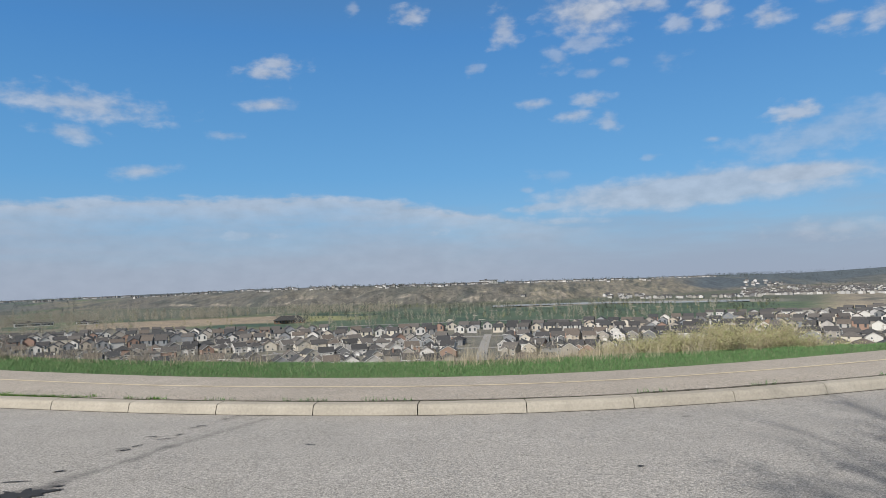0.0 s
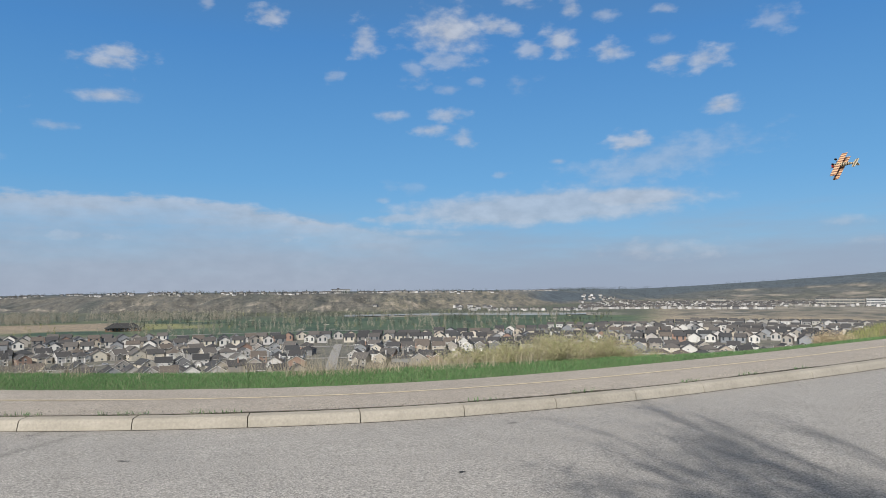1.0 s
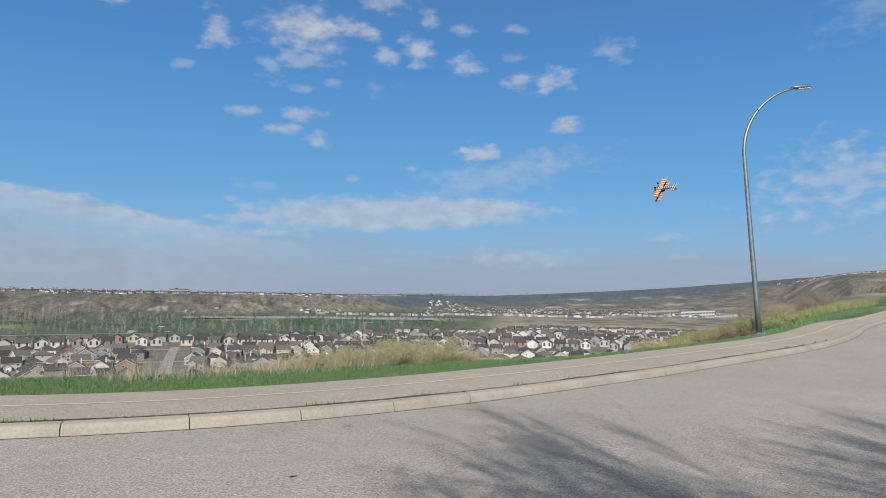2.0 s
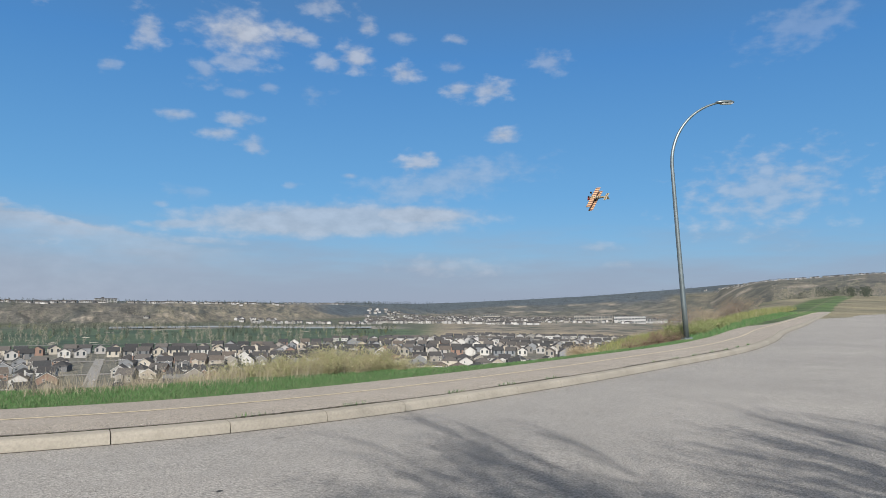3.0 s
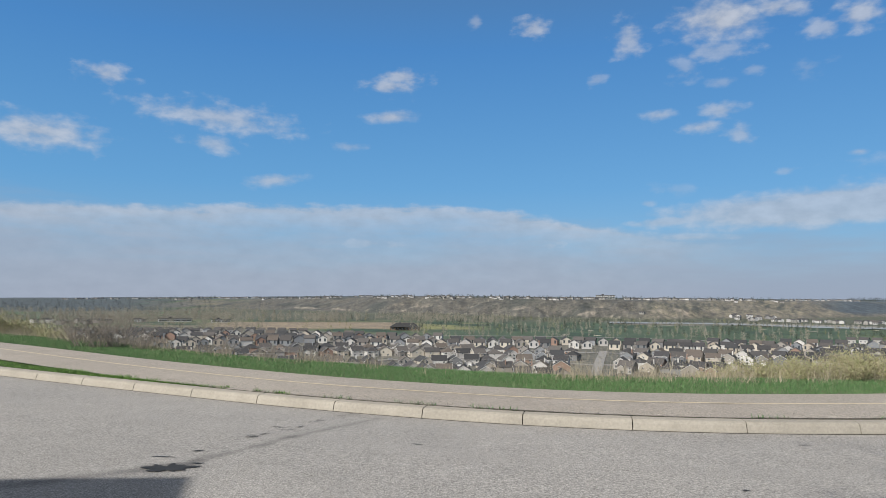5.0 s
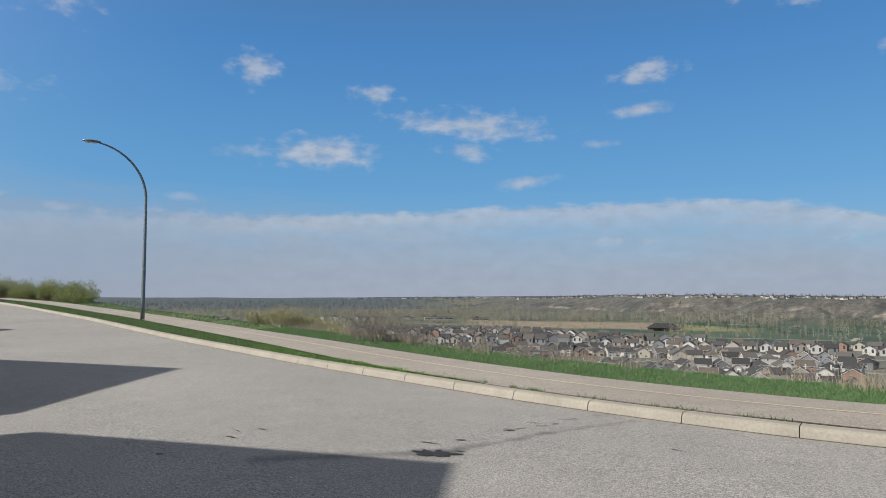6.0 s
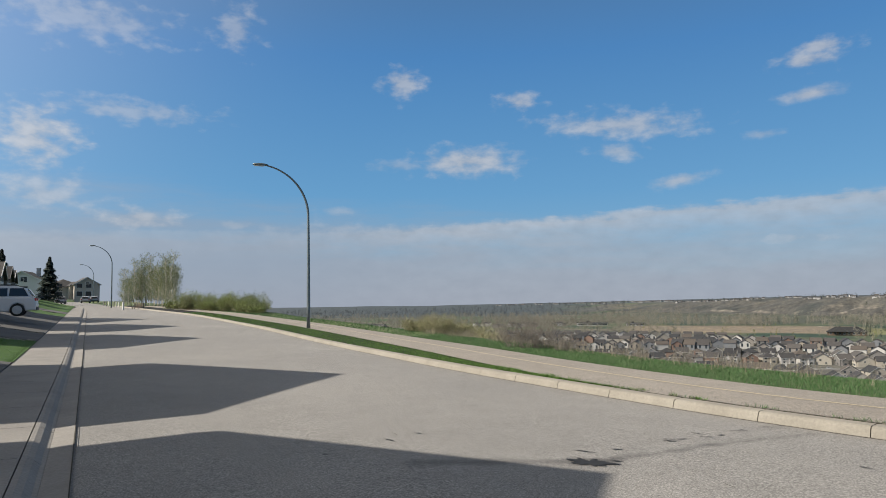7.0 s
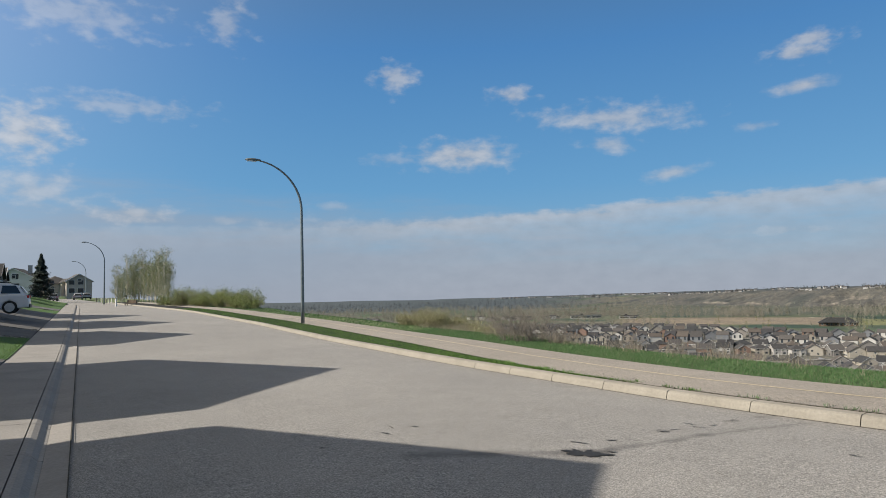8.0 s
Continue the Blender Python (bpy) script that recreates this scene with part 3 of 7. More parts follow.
def cover(x, y, z):
    """The colour of the ground cover, with far haze mixed in as blue-grey."""
    n, st = beyond(x, y)
    r, az = np.hypot(x, y), np.degrees(np.arctan2(-x, y))
    w1, w2 = wave(x, y, 70.0, 7.0), wave(x, y, 23.0, 4.0)
    c = np.empty(np.shape(x) + (3,))
    c[:] = (0.16, 0.145, 0.098)  # dry grass and scrub

    def lay(mask, colour):
        m = np.clip(mask, 0, 1)[..., None]
        c[:] = c * (1 - m) + np.array(colour) * m

    lay(step01(2.4, 2.7, n) * (1 - step01(4.8, 6.5, n + 0.5 * w2)), (0.052, 0.088, 0.024))
    lay(step01(0.2, 0.3, n) * (1 - step01(2.3, 2.5, n)), (0.06, 0.105, 0.03))
    lay(step01(-9.0, -9.3, n) * (r < 300), (0.06, 0.10, 0.03))
    lay(step01(8, 20, n) * (r < 340), (0.145, 0.135, 0.075))
    lay(step01(2.4, 2.7, n) * (1 - step01(20, 40, n)) * step01(-22, -30, st) * (r < 200), (0.085, 0.115, 0.045))
    far = step01(330, 360, r) * (n > 0)
    lay(far, (0.10, 0.099, 0.088))  # yards between the houses
    near_green = by_az(az, (-50, 1180), (-36, 1240), (-28, 1060), (-20, 940), (-12, 850), (-2, 800), (7, 840), (16, 980), (24, 1100), (33, 1180), (60, 1250))
    green = far * step01(near_green - 10, near_green + 30, r)
    lay(green, (0.075, 0.09, 0.05))
    lay(green * step01(13, 9, az), (0.04, 0.068, 0.04))
    lay(green * step01(5, 8, az) * step01(20, 15, az) * step01(1080, 1130, r) * step01(1400, 1320, r), (0.15, 0.155, 0.07))
    lay(green * step01(0.0, 0.5, wave(x, y, 55.0, 9.0)) * step01(-25, -18, az) * (az < 40), (0.02, 0.047, 0.029))
    # bare fields
    lay(green * step01(-27, -31, az) * step01(0, 60, r - near_green - 20 * w1) * (r < 1900), (0.25, 0.21, 0.155))
    lay(green * step01(-20, -23, az) * step01(-31, -27, az) * step01(1500, 1450, r) * step01(0.0, 0.4, wave(x, y * 2.0, 60.0, 5.0)), (0.06, 0.09, 0.045))
    lay(green * step01(11, 14, az) * step01(30, 27, az) * step01(1090, 1130, r) * step01(1420, 1360, r), (0.19, 0.155, 0.115))
    lay(green * step01(1400, 1540, r + 80 * w1) * step01(-31, -27, az), (0.062, 0.07, 0.052))
    lay(green * step01(-30, -40, az) * step01(1800, 2100, r), (0.25, 0.22, 0.175))
    high = (r > 1250) * step01(FLOOR + 3, FLOOR + 9, z)
    lay(high * (r < 3200), (0.088, 0.084, 0.077))
    lay(high * step01(0.1, 0.6, w1) * (r < 3200), (0.044, 0.050, 0.048))
    lay(high * step01(0.25, 0.6, wave(x, y, 31.0, 1.0)) * step01(FLOOR + 6, FLOOR + 14, z) * (1 - step01(FLOOR + 22, FLOOR + 34, z)) * step01(-20, -14, az) * (az < 22), (0.23, 0.205, 0.175))
    # upright ribs exist only in the colour: darker between, paler on them
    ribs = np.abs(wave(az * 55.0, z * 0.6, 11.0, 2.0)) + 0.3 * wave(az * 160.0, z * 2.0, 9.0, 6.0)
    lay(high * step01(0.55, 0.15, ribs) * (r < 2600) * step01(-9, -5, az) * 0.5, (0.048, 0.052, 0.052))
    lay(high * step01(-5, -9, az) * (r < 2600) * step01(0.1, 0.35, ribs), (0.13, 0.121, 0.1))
    lay(high * step01(0.62, 0.92, ribs + 0.25 * w2) * (1 - step01(FLOOR + 11, FLOOR + 19, z + 6 * w2)) * step01(-11, -8, az) * step01(7, 4, az), (0.235, 0.218, 0.19))
    edge = by_az(az, (-60, 3300), (-54, 3450), (-48, 3640), (-36, 3640), (-30, 3300), (-26, 2850), (0, 2900))
    side = step01(-28, -33, az) * (n > 0)
    lay(side * step01(2150, 2500, r), (0.12, 0.117, 0.095))
    lay(side * step01(2150, 2500, r) * step01(0.1, 0.35, wave(x, y * 3.0, 260.0, 2.0) + 0.3 * w1), (0.066, 0.072, 0.056))
    # the long wooded ridge behind the far estate, its haze put into the colour
    fields = step01(-24, -28, az) * step01(-52, -49, az) * (n > 0) * step01(2450, 2550, r + 40 * w2)
    lay(fields, (0.15, 0.138, 0.118))
    lay(fields * step01(0.1, 0.35, wave(x * 0.6, y * 2.5, 120.0, 3.0) + 0.3 * w2), (0.075, 0.082, 0.062))
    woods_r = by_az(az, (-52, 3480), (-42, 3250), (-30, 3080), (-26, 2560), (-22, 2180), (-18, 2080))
    hazy_woods = step01(-18, -21, az) * step01(-53, -50, az) * (n > 0) * step01(woods_r, woods_r + 130, r + 60 * w1)
    # forest colour is shifted to blue-grey to stand for haze
    lay(hazy_woods, (0.048, 0.064, 0.082))
    lay(hazy_woods * step01(0.35, 0.6, wave(x, y * 2.0, 210.0, 6.0) + 0.25 * w2), (0.07, 0.08, 0.085))
    lay(side * step01(-53, -48, az) * step01(2300, 2500, r) * step01(3150, 2950, r + 60 * w2), (0.215, 0.19, 0.155))
    lay(side * step01(-47, -50, az) * step01(900, 1100, r), (0.118, 0.108, 0.08))
    lay(side * step01(-47, -50, az) * step01(900, 1100, r) * step01(0.0, 0.4, wave(x, y, 120.0, 3.0) + 0.5 * w2), (0.06, 0.064, 0.048))
    lay(side * step01(-50, -52, az) * step01(-58, -56, az) * step01(1500, 1600, r) * step01(1850, 1750, r), (0.24, 0.21, 0.15))
    # scrub and hedges that break up the far slopes on the side of the lamp
    w3 = wave(x, y * 1.6, 34.0, 2.5)
    slope = side * step01(1250, 1500, r) * (1 - step01(3500, 3600, r))
    lay(slope * 0.6, (0.092, 0.09, 0.083))
    lay(slope * step01(0.0, 0.3, w3 + 0.5 * wave(x, y, 13.0, 8.0)) * 0.8, (0.046, 0.053, 0.05))
    lay(slope * step01(0.45, 0.65, wave(x * 1.4, y, 90.0, 12.0) + 0.15 * w2) * (1 - step01(-33, -28, az)), (0.2, 0.18, 0.155))
    lay(side * step01(-45, -40, az) * step01(1900, 2000, r) * (1 - step01(2850, 3050, r + 120 * w1)) * step01(-0.1, 0.15, wave(x, y * 3.0, 70.0, 4.4) + 0.3 * w2), (0.205, 0.188, 0.168))
    brow = step01(-48.5, -51, az) * step01(45, 70, r) * (1 - step01(1000, 1250, r)) * (n > 12)
    lay(brow * 0.75, (0.088, 0.092, 0.055))
    lay(brow * step01(0.0, 0.3, wave(x, y, 16.0, 5.5) + 0.4 * wave(x, y, 6.0, 1.5)) * 0.8, (0.05, 0.058, 0.036))
    lay(brow * step01(-52, -54, az) * step01(190, 215, r) * step01(300, 270, r + 12 * w2), (0.21, 0.18, 0.13))
    # the farthest ground carries painted haze: a blue-grey base colour
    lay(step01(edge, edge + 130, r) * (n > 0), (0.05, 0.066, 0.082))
    lay(step01(24, 30, az) * step01(820, 900, r) * (n > 0) * step01(0.0, 0.35, wave(x, y * 2.0, 75.0, 8.0) + 0.4 * w2), (0.115, 0.108, 0.08))
    lay(step01(24, 30, az) * step01(820, 900, r) * (n > 0) * step01(0.2, 0.5, wave(x * 1.5, y, 95.0, 3.0)), (0.05, 0.085, 0.035))
    # far left floor tinted blue-grey, haze put into its colour
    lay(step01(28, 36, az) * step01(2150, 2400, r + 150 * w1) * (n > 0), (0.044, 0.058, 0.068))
    # the river's gravel and water's edge
    lay((np.abs(r - 1535 - 40 * np.sin(np.radians(az) * 14)) < 70) * step01(-28, -24, az) * step01(-3, -6, az), (0.2, 0.19, 0.175))
    return c


def ground_sheet():
    radii = np.concatenate([[0], np.arange(1, 30, 0.5), np.geomspace(30, 260, 120), np.arange(264, 1500, 10), np.arange(1500, 2400, 10), np.geomspace(2415, 4850, 60)])
    # finer where the view goes, coarse behind
    azs = np.concatenate([np.arange(-68, 84, 0.20), np.arange(84, 292, 4.0)])
    R, A = np.meshgrid(radii, np.radians(azs), indexing="ij")
    X, Y = -R * np.sin(A), R * np.cos(A)
    Z = land(X, Y)
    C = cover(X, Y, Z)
    nr, na = X.shape
    me = bpy.data.meshes.new("mesh")
    i, j = np.meshgrid(np.arange(nr - 1), np.arange(na), indexing="ij")
    j2 = (j + 1) % na
    quads = np.stack([i * na + j, i * na + j2, (i + 1) * na + j2, (i + 1) * na + j], -1).reshape(-1, 4)[:, ::-1]
    me.vertices.add(nr * na)
    me.vertices.foreach_set("co", np.stack([X, Y, Z], -1).ravel())
    me.loops.add(quads.size)
    me.loops.foreach_set("vertex_index", quads.ravel())
    me.polygons.add(len(quads))
    me.polygons.foreach_set("loop_start", np.arange(0, quads.size, 4))
    me.polygons.foreach_set("use_smooth", np.ones(len(quads), bool))
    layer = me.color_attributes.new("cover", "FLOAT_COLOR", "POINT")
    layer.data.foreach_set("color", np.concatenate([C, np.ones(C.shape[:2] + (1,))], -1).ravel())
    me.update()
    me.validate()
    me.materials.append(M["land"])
    return tagged(new("ground", me), "grassy upland falling to a wide river valley and bluffs", "ground", kind="structure")


ground = ground_sheet()


def ribbon(name, lines, mat, label, category, kind="structure", thick=0.0, uneven=0.0):
    """A strip between lines of points; lines: lists of (x, y, z), all of one length."""
    verts, faces = [], []
    n = len(lines[0])
    for ln in lines:
        verts += [tuple(p) for p in ln]
    for k in range(len(lines) - 1):
        for i in range(n - 1):
            faces.append((k * n + i, k * n + i + 1, (k + 1) * n + i + 1, (k + 1) * n + i))
    me = mesh_of(verts, faces, [mat], smooth=True)
    return tagged(new(name, me), label, category, kind=kind)


def level(line, dz):
    return [(x, y, float(rise(x)) + dz) for x, y in line]


# the road, from the valley kerb across to the near gutter
NEAR = np.array([-0.3312, -0.9436])  # away from the road on its near side
reach = (KX @ NEAR - 0.225) / np.minimum(KN @ NEAR, -0.3)
reach = np.clip(reach, 7.4, 11.0)
lines = []
for q in np.linspace(0.0, 1.0, 9):
    lines.append([(px, py, float(rise(px)) + 0.05 * (1 - (2 * q - 1) ** 2)) for px, py in KX - KN * (reach * q)[:, None]])
ribbon("road", lines, M["asphalt"], "worn grey asphalt street with fine cracks", "road")

# the shared path along the valley side, with its faded centre line
PATH_IN, PATH_OUT = 0.21, 2.35


def path_inner(st):
    """The path hugs the kerb in the bend and leaves it to the left, behind a strip of grass."""
    s = np.clip(-np.asarray(st) - 5.5, 0, None)
    return PATH_IN + 1.5 * (1 - np.exp(-(s / 11.0) ** 1.6)) + 0.01 * np.clip(s - 14, 0, 70)


def along(inner, lo, hi):
    k = [i for i in range(0, len(KX), 2) if lo <= KS[i] <= hi]
    d = path_inner(KS[k])[:, None] + inner
    return KX[k] + KN[k] * d


ribbon("path", [level(along(w, -110, 88), 0.148 + 0.016 * math.sin(w * 1.5)) for w in (-0.02, 0.5, 1.05, 1.6, 2.13)], M["path"], "smooth tan asphalt walking path beside the kerb", "path")
ribbon("path_line", [level(along(w, -70, 75), 0.1685) for w in (1.035, 1.095)], M["paint_yellow"], "faded yellow centre line painted on the path", "road marking")


def kerb_piece(lo, hi):
    """One poured length of kerb with a rounded nose."""
    k = [i for i in range(len(KX)) if lo - 0.01 <= KS[i] <= hi + 0.01]
    prof = [(-0.03, -0.05), (-0.02, 0.02), (0.0, 0.09), (0.015, 0.118), (0.045, 0.133), (0.185, 0.142), (0.21, 0.10)]
    verts, faces = [], []
    ss = np.linspace(lo + 0.006, hi - 0.006, 5)
    for s in ss:
        x, y = np.interp(s, KS, KX[:, 0]), np.interp(s, KS, KX[:, 1])
        nx, ny = np.interp(s, KS, KN[:, 0]), np.interp(s, KS, KN[:, 1])
        for d, z in prof:
            verts.append((x + nx * d, y + ny * d, float(rise(x)) + z))
    m = len(prof)
    for i in range(4):
        for q in range(m - 1):
            faces.append((i * m + q, (i + 1) * m + q, (i + 1) * m + q + 1, i * m + q + 1))
    faces += [tuple(range(m)), tuple(range(4 * m, 5 * m))[::-1]]
    return mesh_of(verts, faces, [M["concrete"]])


kerb = tagged(new("kerb"), "cast concrete kerb in jointed lengths, pale and weathered", "kerb", kind="structure")
s = -118.11
while s < 86:
    part("kerb_stone", kerb_piece(s, s + 1.36), kerb)
    s += 1.36


# ---------------------------------------------------------------- street lamps
def street_lamp(x, y, z, toward, height=8.9, arm=2.6, lean=0.0):
    lamp = new("street_lamp")
    knee = height - 2.5
    pts = [(0.002 * (knee * q) ** 2 * 0.3 * q, 0, knee * q) for q in (0.0, 0.2, 0.4, 0.6, 0.8, 1.0)]
    rad = [0.105 - 0.036 * q for q in (0.0, 0.2, 0.4, 0.6, 0.8, 1.0)]
    x1 = pts[-1][0]
    for i in range(1, 19):
        a = i / 18 * radians(80)
        pts.append((x1 + 0.09 * math.sin(a) + (arm - 0.2) * (1 - math.cos(a)) * 1.06, 0, knee + 2.5 * math.sin(a)))
        rad.append(0.069 - 0.0017 * i)
    v, f = tube(pts, rad, 12)
    part("pole", mesh_of(v, f, [M["steel"]], smooth=True), lamp)
    bm = bmesh.new()
    box(bm, -0.17, 0.17, -0.17, 0.17, -0.02, 0.05, 0.01)
    for a in range(4):
        sx, sy = (1, -1)[a % 2] * 0.12, (1, -1)[a // 2] * 0.12
        box(bm, sx - 0.02, sx + 0.02, sy - 0.02, sy + 0.02, 0.05, 0.09)
    part("base_plate", finish(bm, M["steel"]), lamp)
    bm = bmesh.new()
    bmesh.ops.create_cone(bm, cap_ends=True, segments=14, radius1=0.26, radius2=0.23, depth=0.5, matrix=Matrix.Translation((0, 0, -0.24)))
    part("footing", finish(bm, M["walk"]), lamp, "grey concrete footing")
    bm = bmesh.new()
    hx, hz = pts[-1][0], pts[-1][2]
    vs = bmesh.ops.create_uvsphere(bm, u_segments=14, v_segments=8, radius=1, matrix=Matrix.LocRotScale((hx + 0.34, 0, hz + 0.03), None, (0.42, 0.15, 0.085)))["verts"]
    for q in vs:
        q.co.z = max(q.co.z, hz - 0.02)
    head = part("lamp_head", finish(bm, M["steel"], True), lamp)
    bm = bmesh.new()
    box(bm, hx + 0.16, hx + 0.66, -0.1, 0.1, hz - 0.045, hz - 0.021, 0.008)
    part("lens", finish(bm, M["lamp_glass"]), head, "pale lamp glass")
    lamp.matrix_world = pose(x, y, z, 0, 0, math.degrees(math.atan2(toward[1], toward[0]))) @ pose(0, 0, 0, 0, lean, 0)
    return tagged(lamp, "tall galvanised steel street lamp with a curved arm", "street lamp", "street lamps")


def polar(az, r):
    return -r * math.sin(radians(az)), r * math.cos(radians(az))


for az_, r_, lean_, turn_ in ((-49.6, 28.5, -4.4, 42), (54.5, 37.0, 0.0, 0), (69.15, 107, 0, 0), (70.35, 178, 0, 0)):
    x, y = polar(az_, r_)
    d, st = beyond(np.array([x]), np.array([y]))
    i = int(np.abs(KS - st[0]).argmin())
    way = Matrix.Rotation(radians(turn_), 2) @ Vector(-KN[i])
    street_lamp(x, y, float(land(x, y)) + 0.03, way, height=9.35 if turn_ else 8.9, lean=lean_)

# ---------------------------------------------------------------- the near side of the road
U, V = Vector((-0.9436, 0.3312, 0)), Vector((-0.3312, -0.9436, 0))  # along the road to the left, and away from it


def yard(a, v, dz=0.0):
    """A point so far along the road and so far behind the asphalt's near edge."""
    p = U * a + V * (v + 0.1)
    return Vector((p.x, p.y, float(rise(p.x)) + dz))


def bank(v):
    return 0.13 + 0.95 * float(step01(1.6, 6.6, v))


lines = [[], [], [], [], [], []]
for d, dz, k in ((0.12, 0.03, 0), (0.355, 0.012, 1)):
    lines[k] = [tuple(yard(a, d, dz)) for a in np.arange(-9.5, 125, 1.0)]
gutter = ribbon("gutter", lines[:2], M["walk"], "pale concrete gutter strip at the asphalt's edge", "gutter")


def slab(a0, a1, prof, mat):
    """A poured length with the given section (v, z), from station a0 to a1."""
    verts, faces = [], []
    m = len(prof)
    for a in (a0 + 0.008, a1 - 0.008):
        for v, z in prof:
            verts.append(tuple(yard(a, v, z)))
    for q in range(m - 1):
        faces.append((q, q + 1, m + q + 1, m + q))
    faces += [tuple(range(m))[::-1], tuple(range(m, 2 * m))]
    return mesh_of(verts, faces, [mat])


near_kerb = tagged(new("near_kerb"), "low rolled concrete kerb with control joints", "kerb", kind="structure")
sidewalk = tagged(new("sidewalk"), "pale concrete pavement in square panels", "pavement", kind="structure")
for i in range(57):
    a = -9.8 + 2.0 * i
    part("kerb_stone", slab(a, a + 2.0, [(0.358, -0.1), (0.358, 0.012), (0.40, 0.022), (0.46, 0.075), (0.52, 0.103), (0.572, 0.109), (0.577, -0.1)], M["walk"]), near_kerb)
    part("paving_panel", slab(a, a + 2.0, [(0.585, -0.1), (0.585, 0.111), (1.1, 0.122), (1.735, 0.13), (1.74, -0.1)], M["walk"]), sidewalk)
ribbon("asphalt_seam", [[tuple(yard(a, v, 0.036)) for a in np.arange(-9.5, 125, 0.6)] for v in (0.107, 0.119)], M["joint"], "dark tar-filled seam between asphalt and gutter", "seam")


# ---------------------------------------------------------------- houses
def gable_roof(w, d, z, pitch, over=0.45, thick=0.2, along_x=True, cx=0.0, cy=0.0, bm=None):
    bm = bm or bmesh.new()
    half = (d if along_x else w) / 2
    lo = z - over * pitch
    ring = [(-half - over, lo), (0, z + half * pitch), (half + over, lo), (half + over, lo + thick), (0, z + half * pitch + thick * 1.1), (-half - over, lo + thick)]
    n = (w if along_x else d) / 2 + over
    if along_x:
        prism(bm, [(cx - n, cy + a, b) for a, b in ring], (2 * n, 0, 0))
    else:
        prism(bm, [(cx + a, cy - n, b) for a, b in ring], (0, 2 * n, 0))
    return bm


def hip_roof(w, d, z, pitch, over=0.45, cx=0.0, cy=0.0, bm=None):
    bm = bm or bmesh.new()
    a, b = w / 2 + over, d / 2 + over
    lo = z - over * pitch + 0.16
    h = lo + min(a, b) * pitch
    if a >= b:
        r0, r1 = (cx - (a - b), cy, h), (cx + (a - b), cy, h)
    else:
        r0, r1 = (cx, cy - (b - a), h), (cx, cy + (b - a), h)
    c = [bm.verts.new(p) for p in ((cx - a, cy - b, lo), (cx + a, cy - b, lo), (cx + a, cy + b, lo), (cx - a, cy + b, lo))]
    e = [bm.verts.new((v.co.x, v.co.y, lo - 0.16)) for v in c]
    p, q = bm.verts.new(r0), bm.verts.new(r1)
    if a >= b:
        fs = [(c[0], c[1], q, p), (c[1], c[2], q), (c[2], c[3], p, q), (c[3], c[0], p)]
    else:
        fs = [(c[0], c[1], p), (c[1], c[2], q, p), (c[2], c[3], q), (c[3], c[0], p, q)]
    for f in fs:
        bm.faces.new(f)
    for i in range(4):
        bm.faces.new((e[i], e[(i + 1) % 4], c[(i + 1) % 4], c[i]))
    bm.faces.new(e[::-1])
    return bm


def body(w, d, h, pitch, gable=None, cx=0.0, cy=0.0, bm=None, base=-2.5):
    """Walls with their gable ends: gable 'x' has its ridge along x, 'y' along y, None a hip."""
    bm = bm or bmesh.new()
    x0, x1, y0, y1 = cx - w / 2, cx + w / 2, cy - d / 2, cy + d / 2
    if gable == "y":
        prism(bm, [(x0, y0, base), (x1, y0, base), (x1, y0, h), (cx, y0, h + w / 2 * pitch - 0.02), (x0, y0, h)], (0, d, 0))
    elif gable == "x":
        prism(bm, [(x0, y0, base), (x0, y1, base), (x0, y1, h), (x0, cy, h + d / 2 * pitch - 0.02), (x0, y0, h)], (w, 0, 0))
    else:
        box(bm, x0, x1, y0, y1, base, h)
    return bm


def window_on(thing, x, y, z, w, h, side=0):
    """A framed window on the face that looks along -y (side 0), +x (1) or -x (-1)."""
    bm = bmesh.new()
    f = 0.11
    for x0, x1, z0, z1 in ((-w / 2 - f, w / 2 + f, h, h + f), (-w / 2 - f, w / 2 + f, -f, 0), (-w / 2 - f, -w / 2, 0, h), (w / 2, w / 2 + f, 0, h)):
        box(bm, x0, x1, -0.07, 0.03, z0, z1)
    at = pose(x, y, z, 0, 0, 90 * side)
    win = part("window", finish(bm, M["trim"]), thing, "white-framed window", at)
    bm = bmesh.new()
    box(bm, -w / 2, w / 2, -0.025, 0.03, 0, h)
    part("pane", finish(bm, M["pane"]), win)
    return win


def garage_on(thing, x, y, w=4.8, h=2.2, base=0.0):
    bm = bmesh.new()
    for i in range(4):
        box(bm, x - w / 2, x + w / 2, y - 0.05, y + 0.02, base + i * h / 4 + 0.012, base + (i + 1) * h / 4 - 0.012)
    return part("garage_door", finish(bm, M["trim"]), thing, "white panelled garage door")


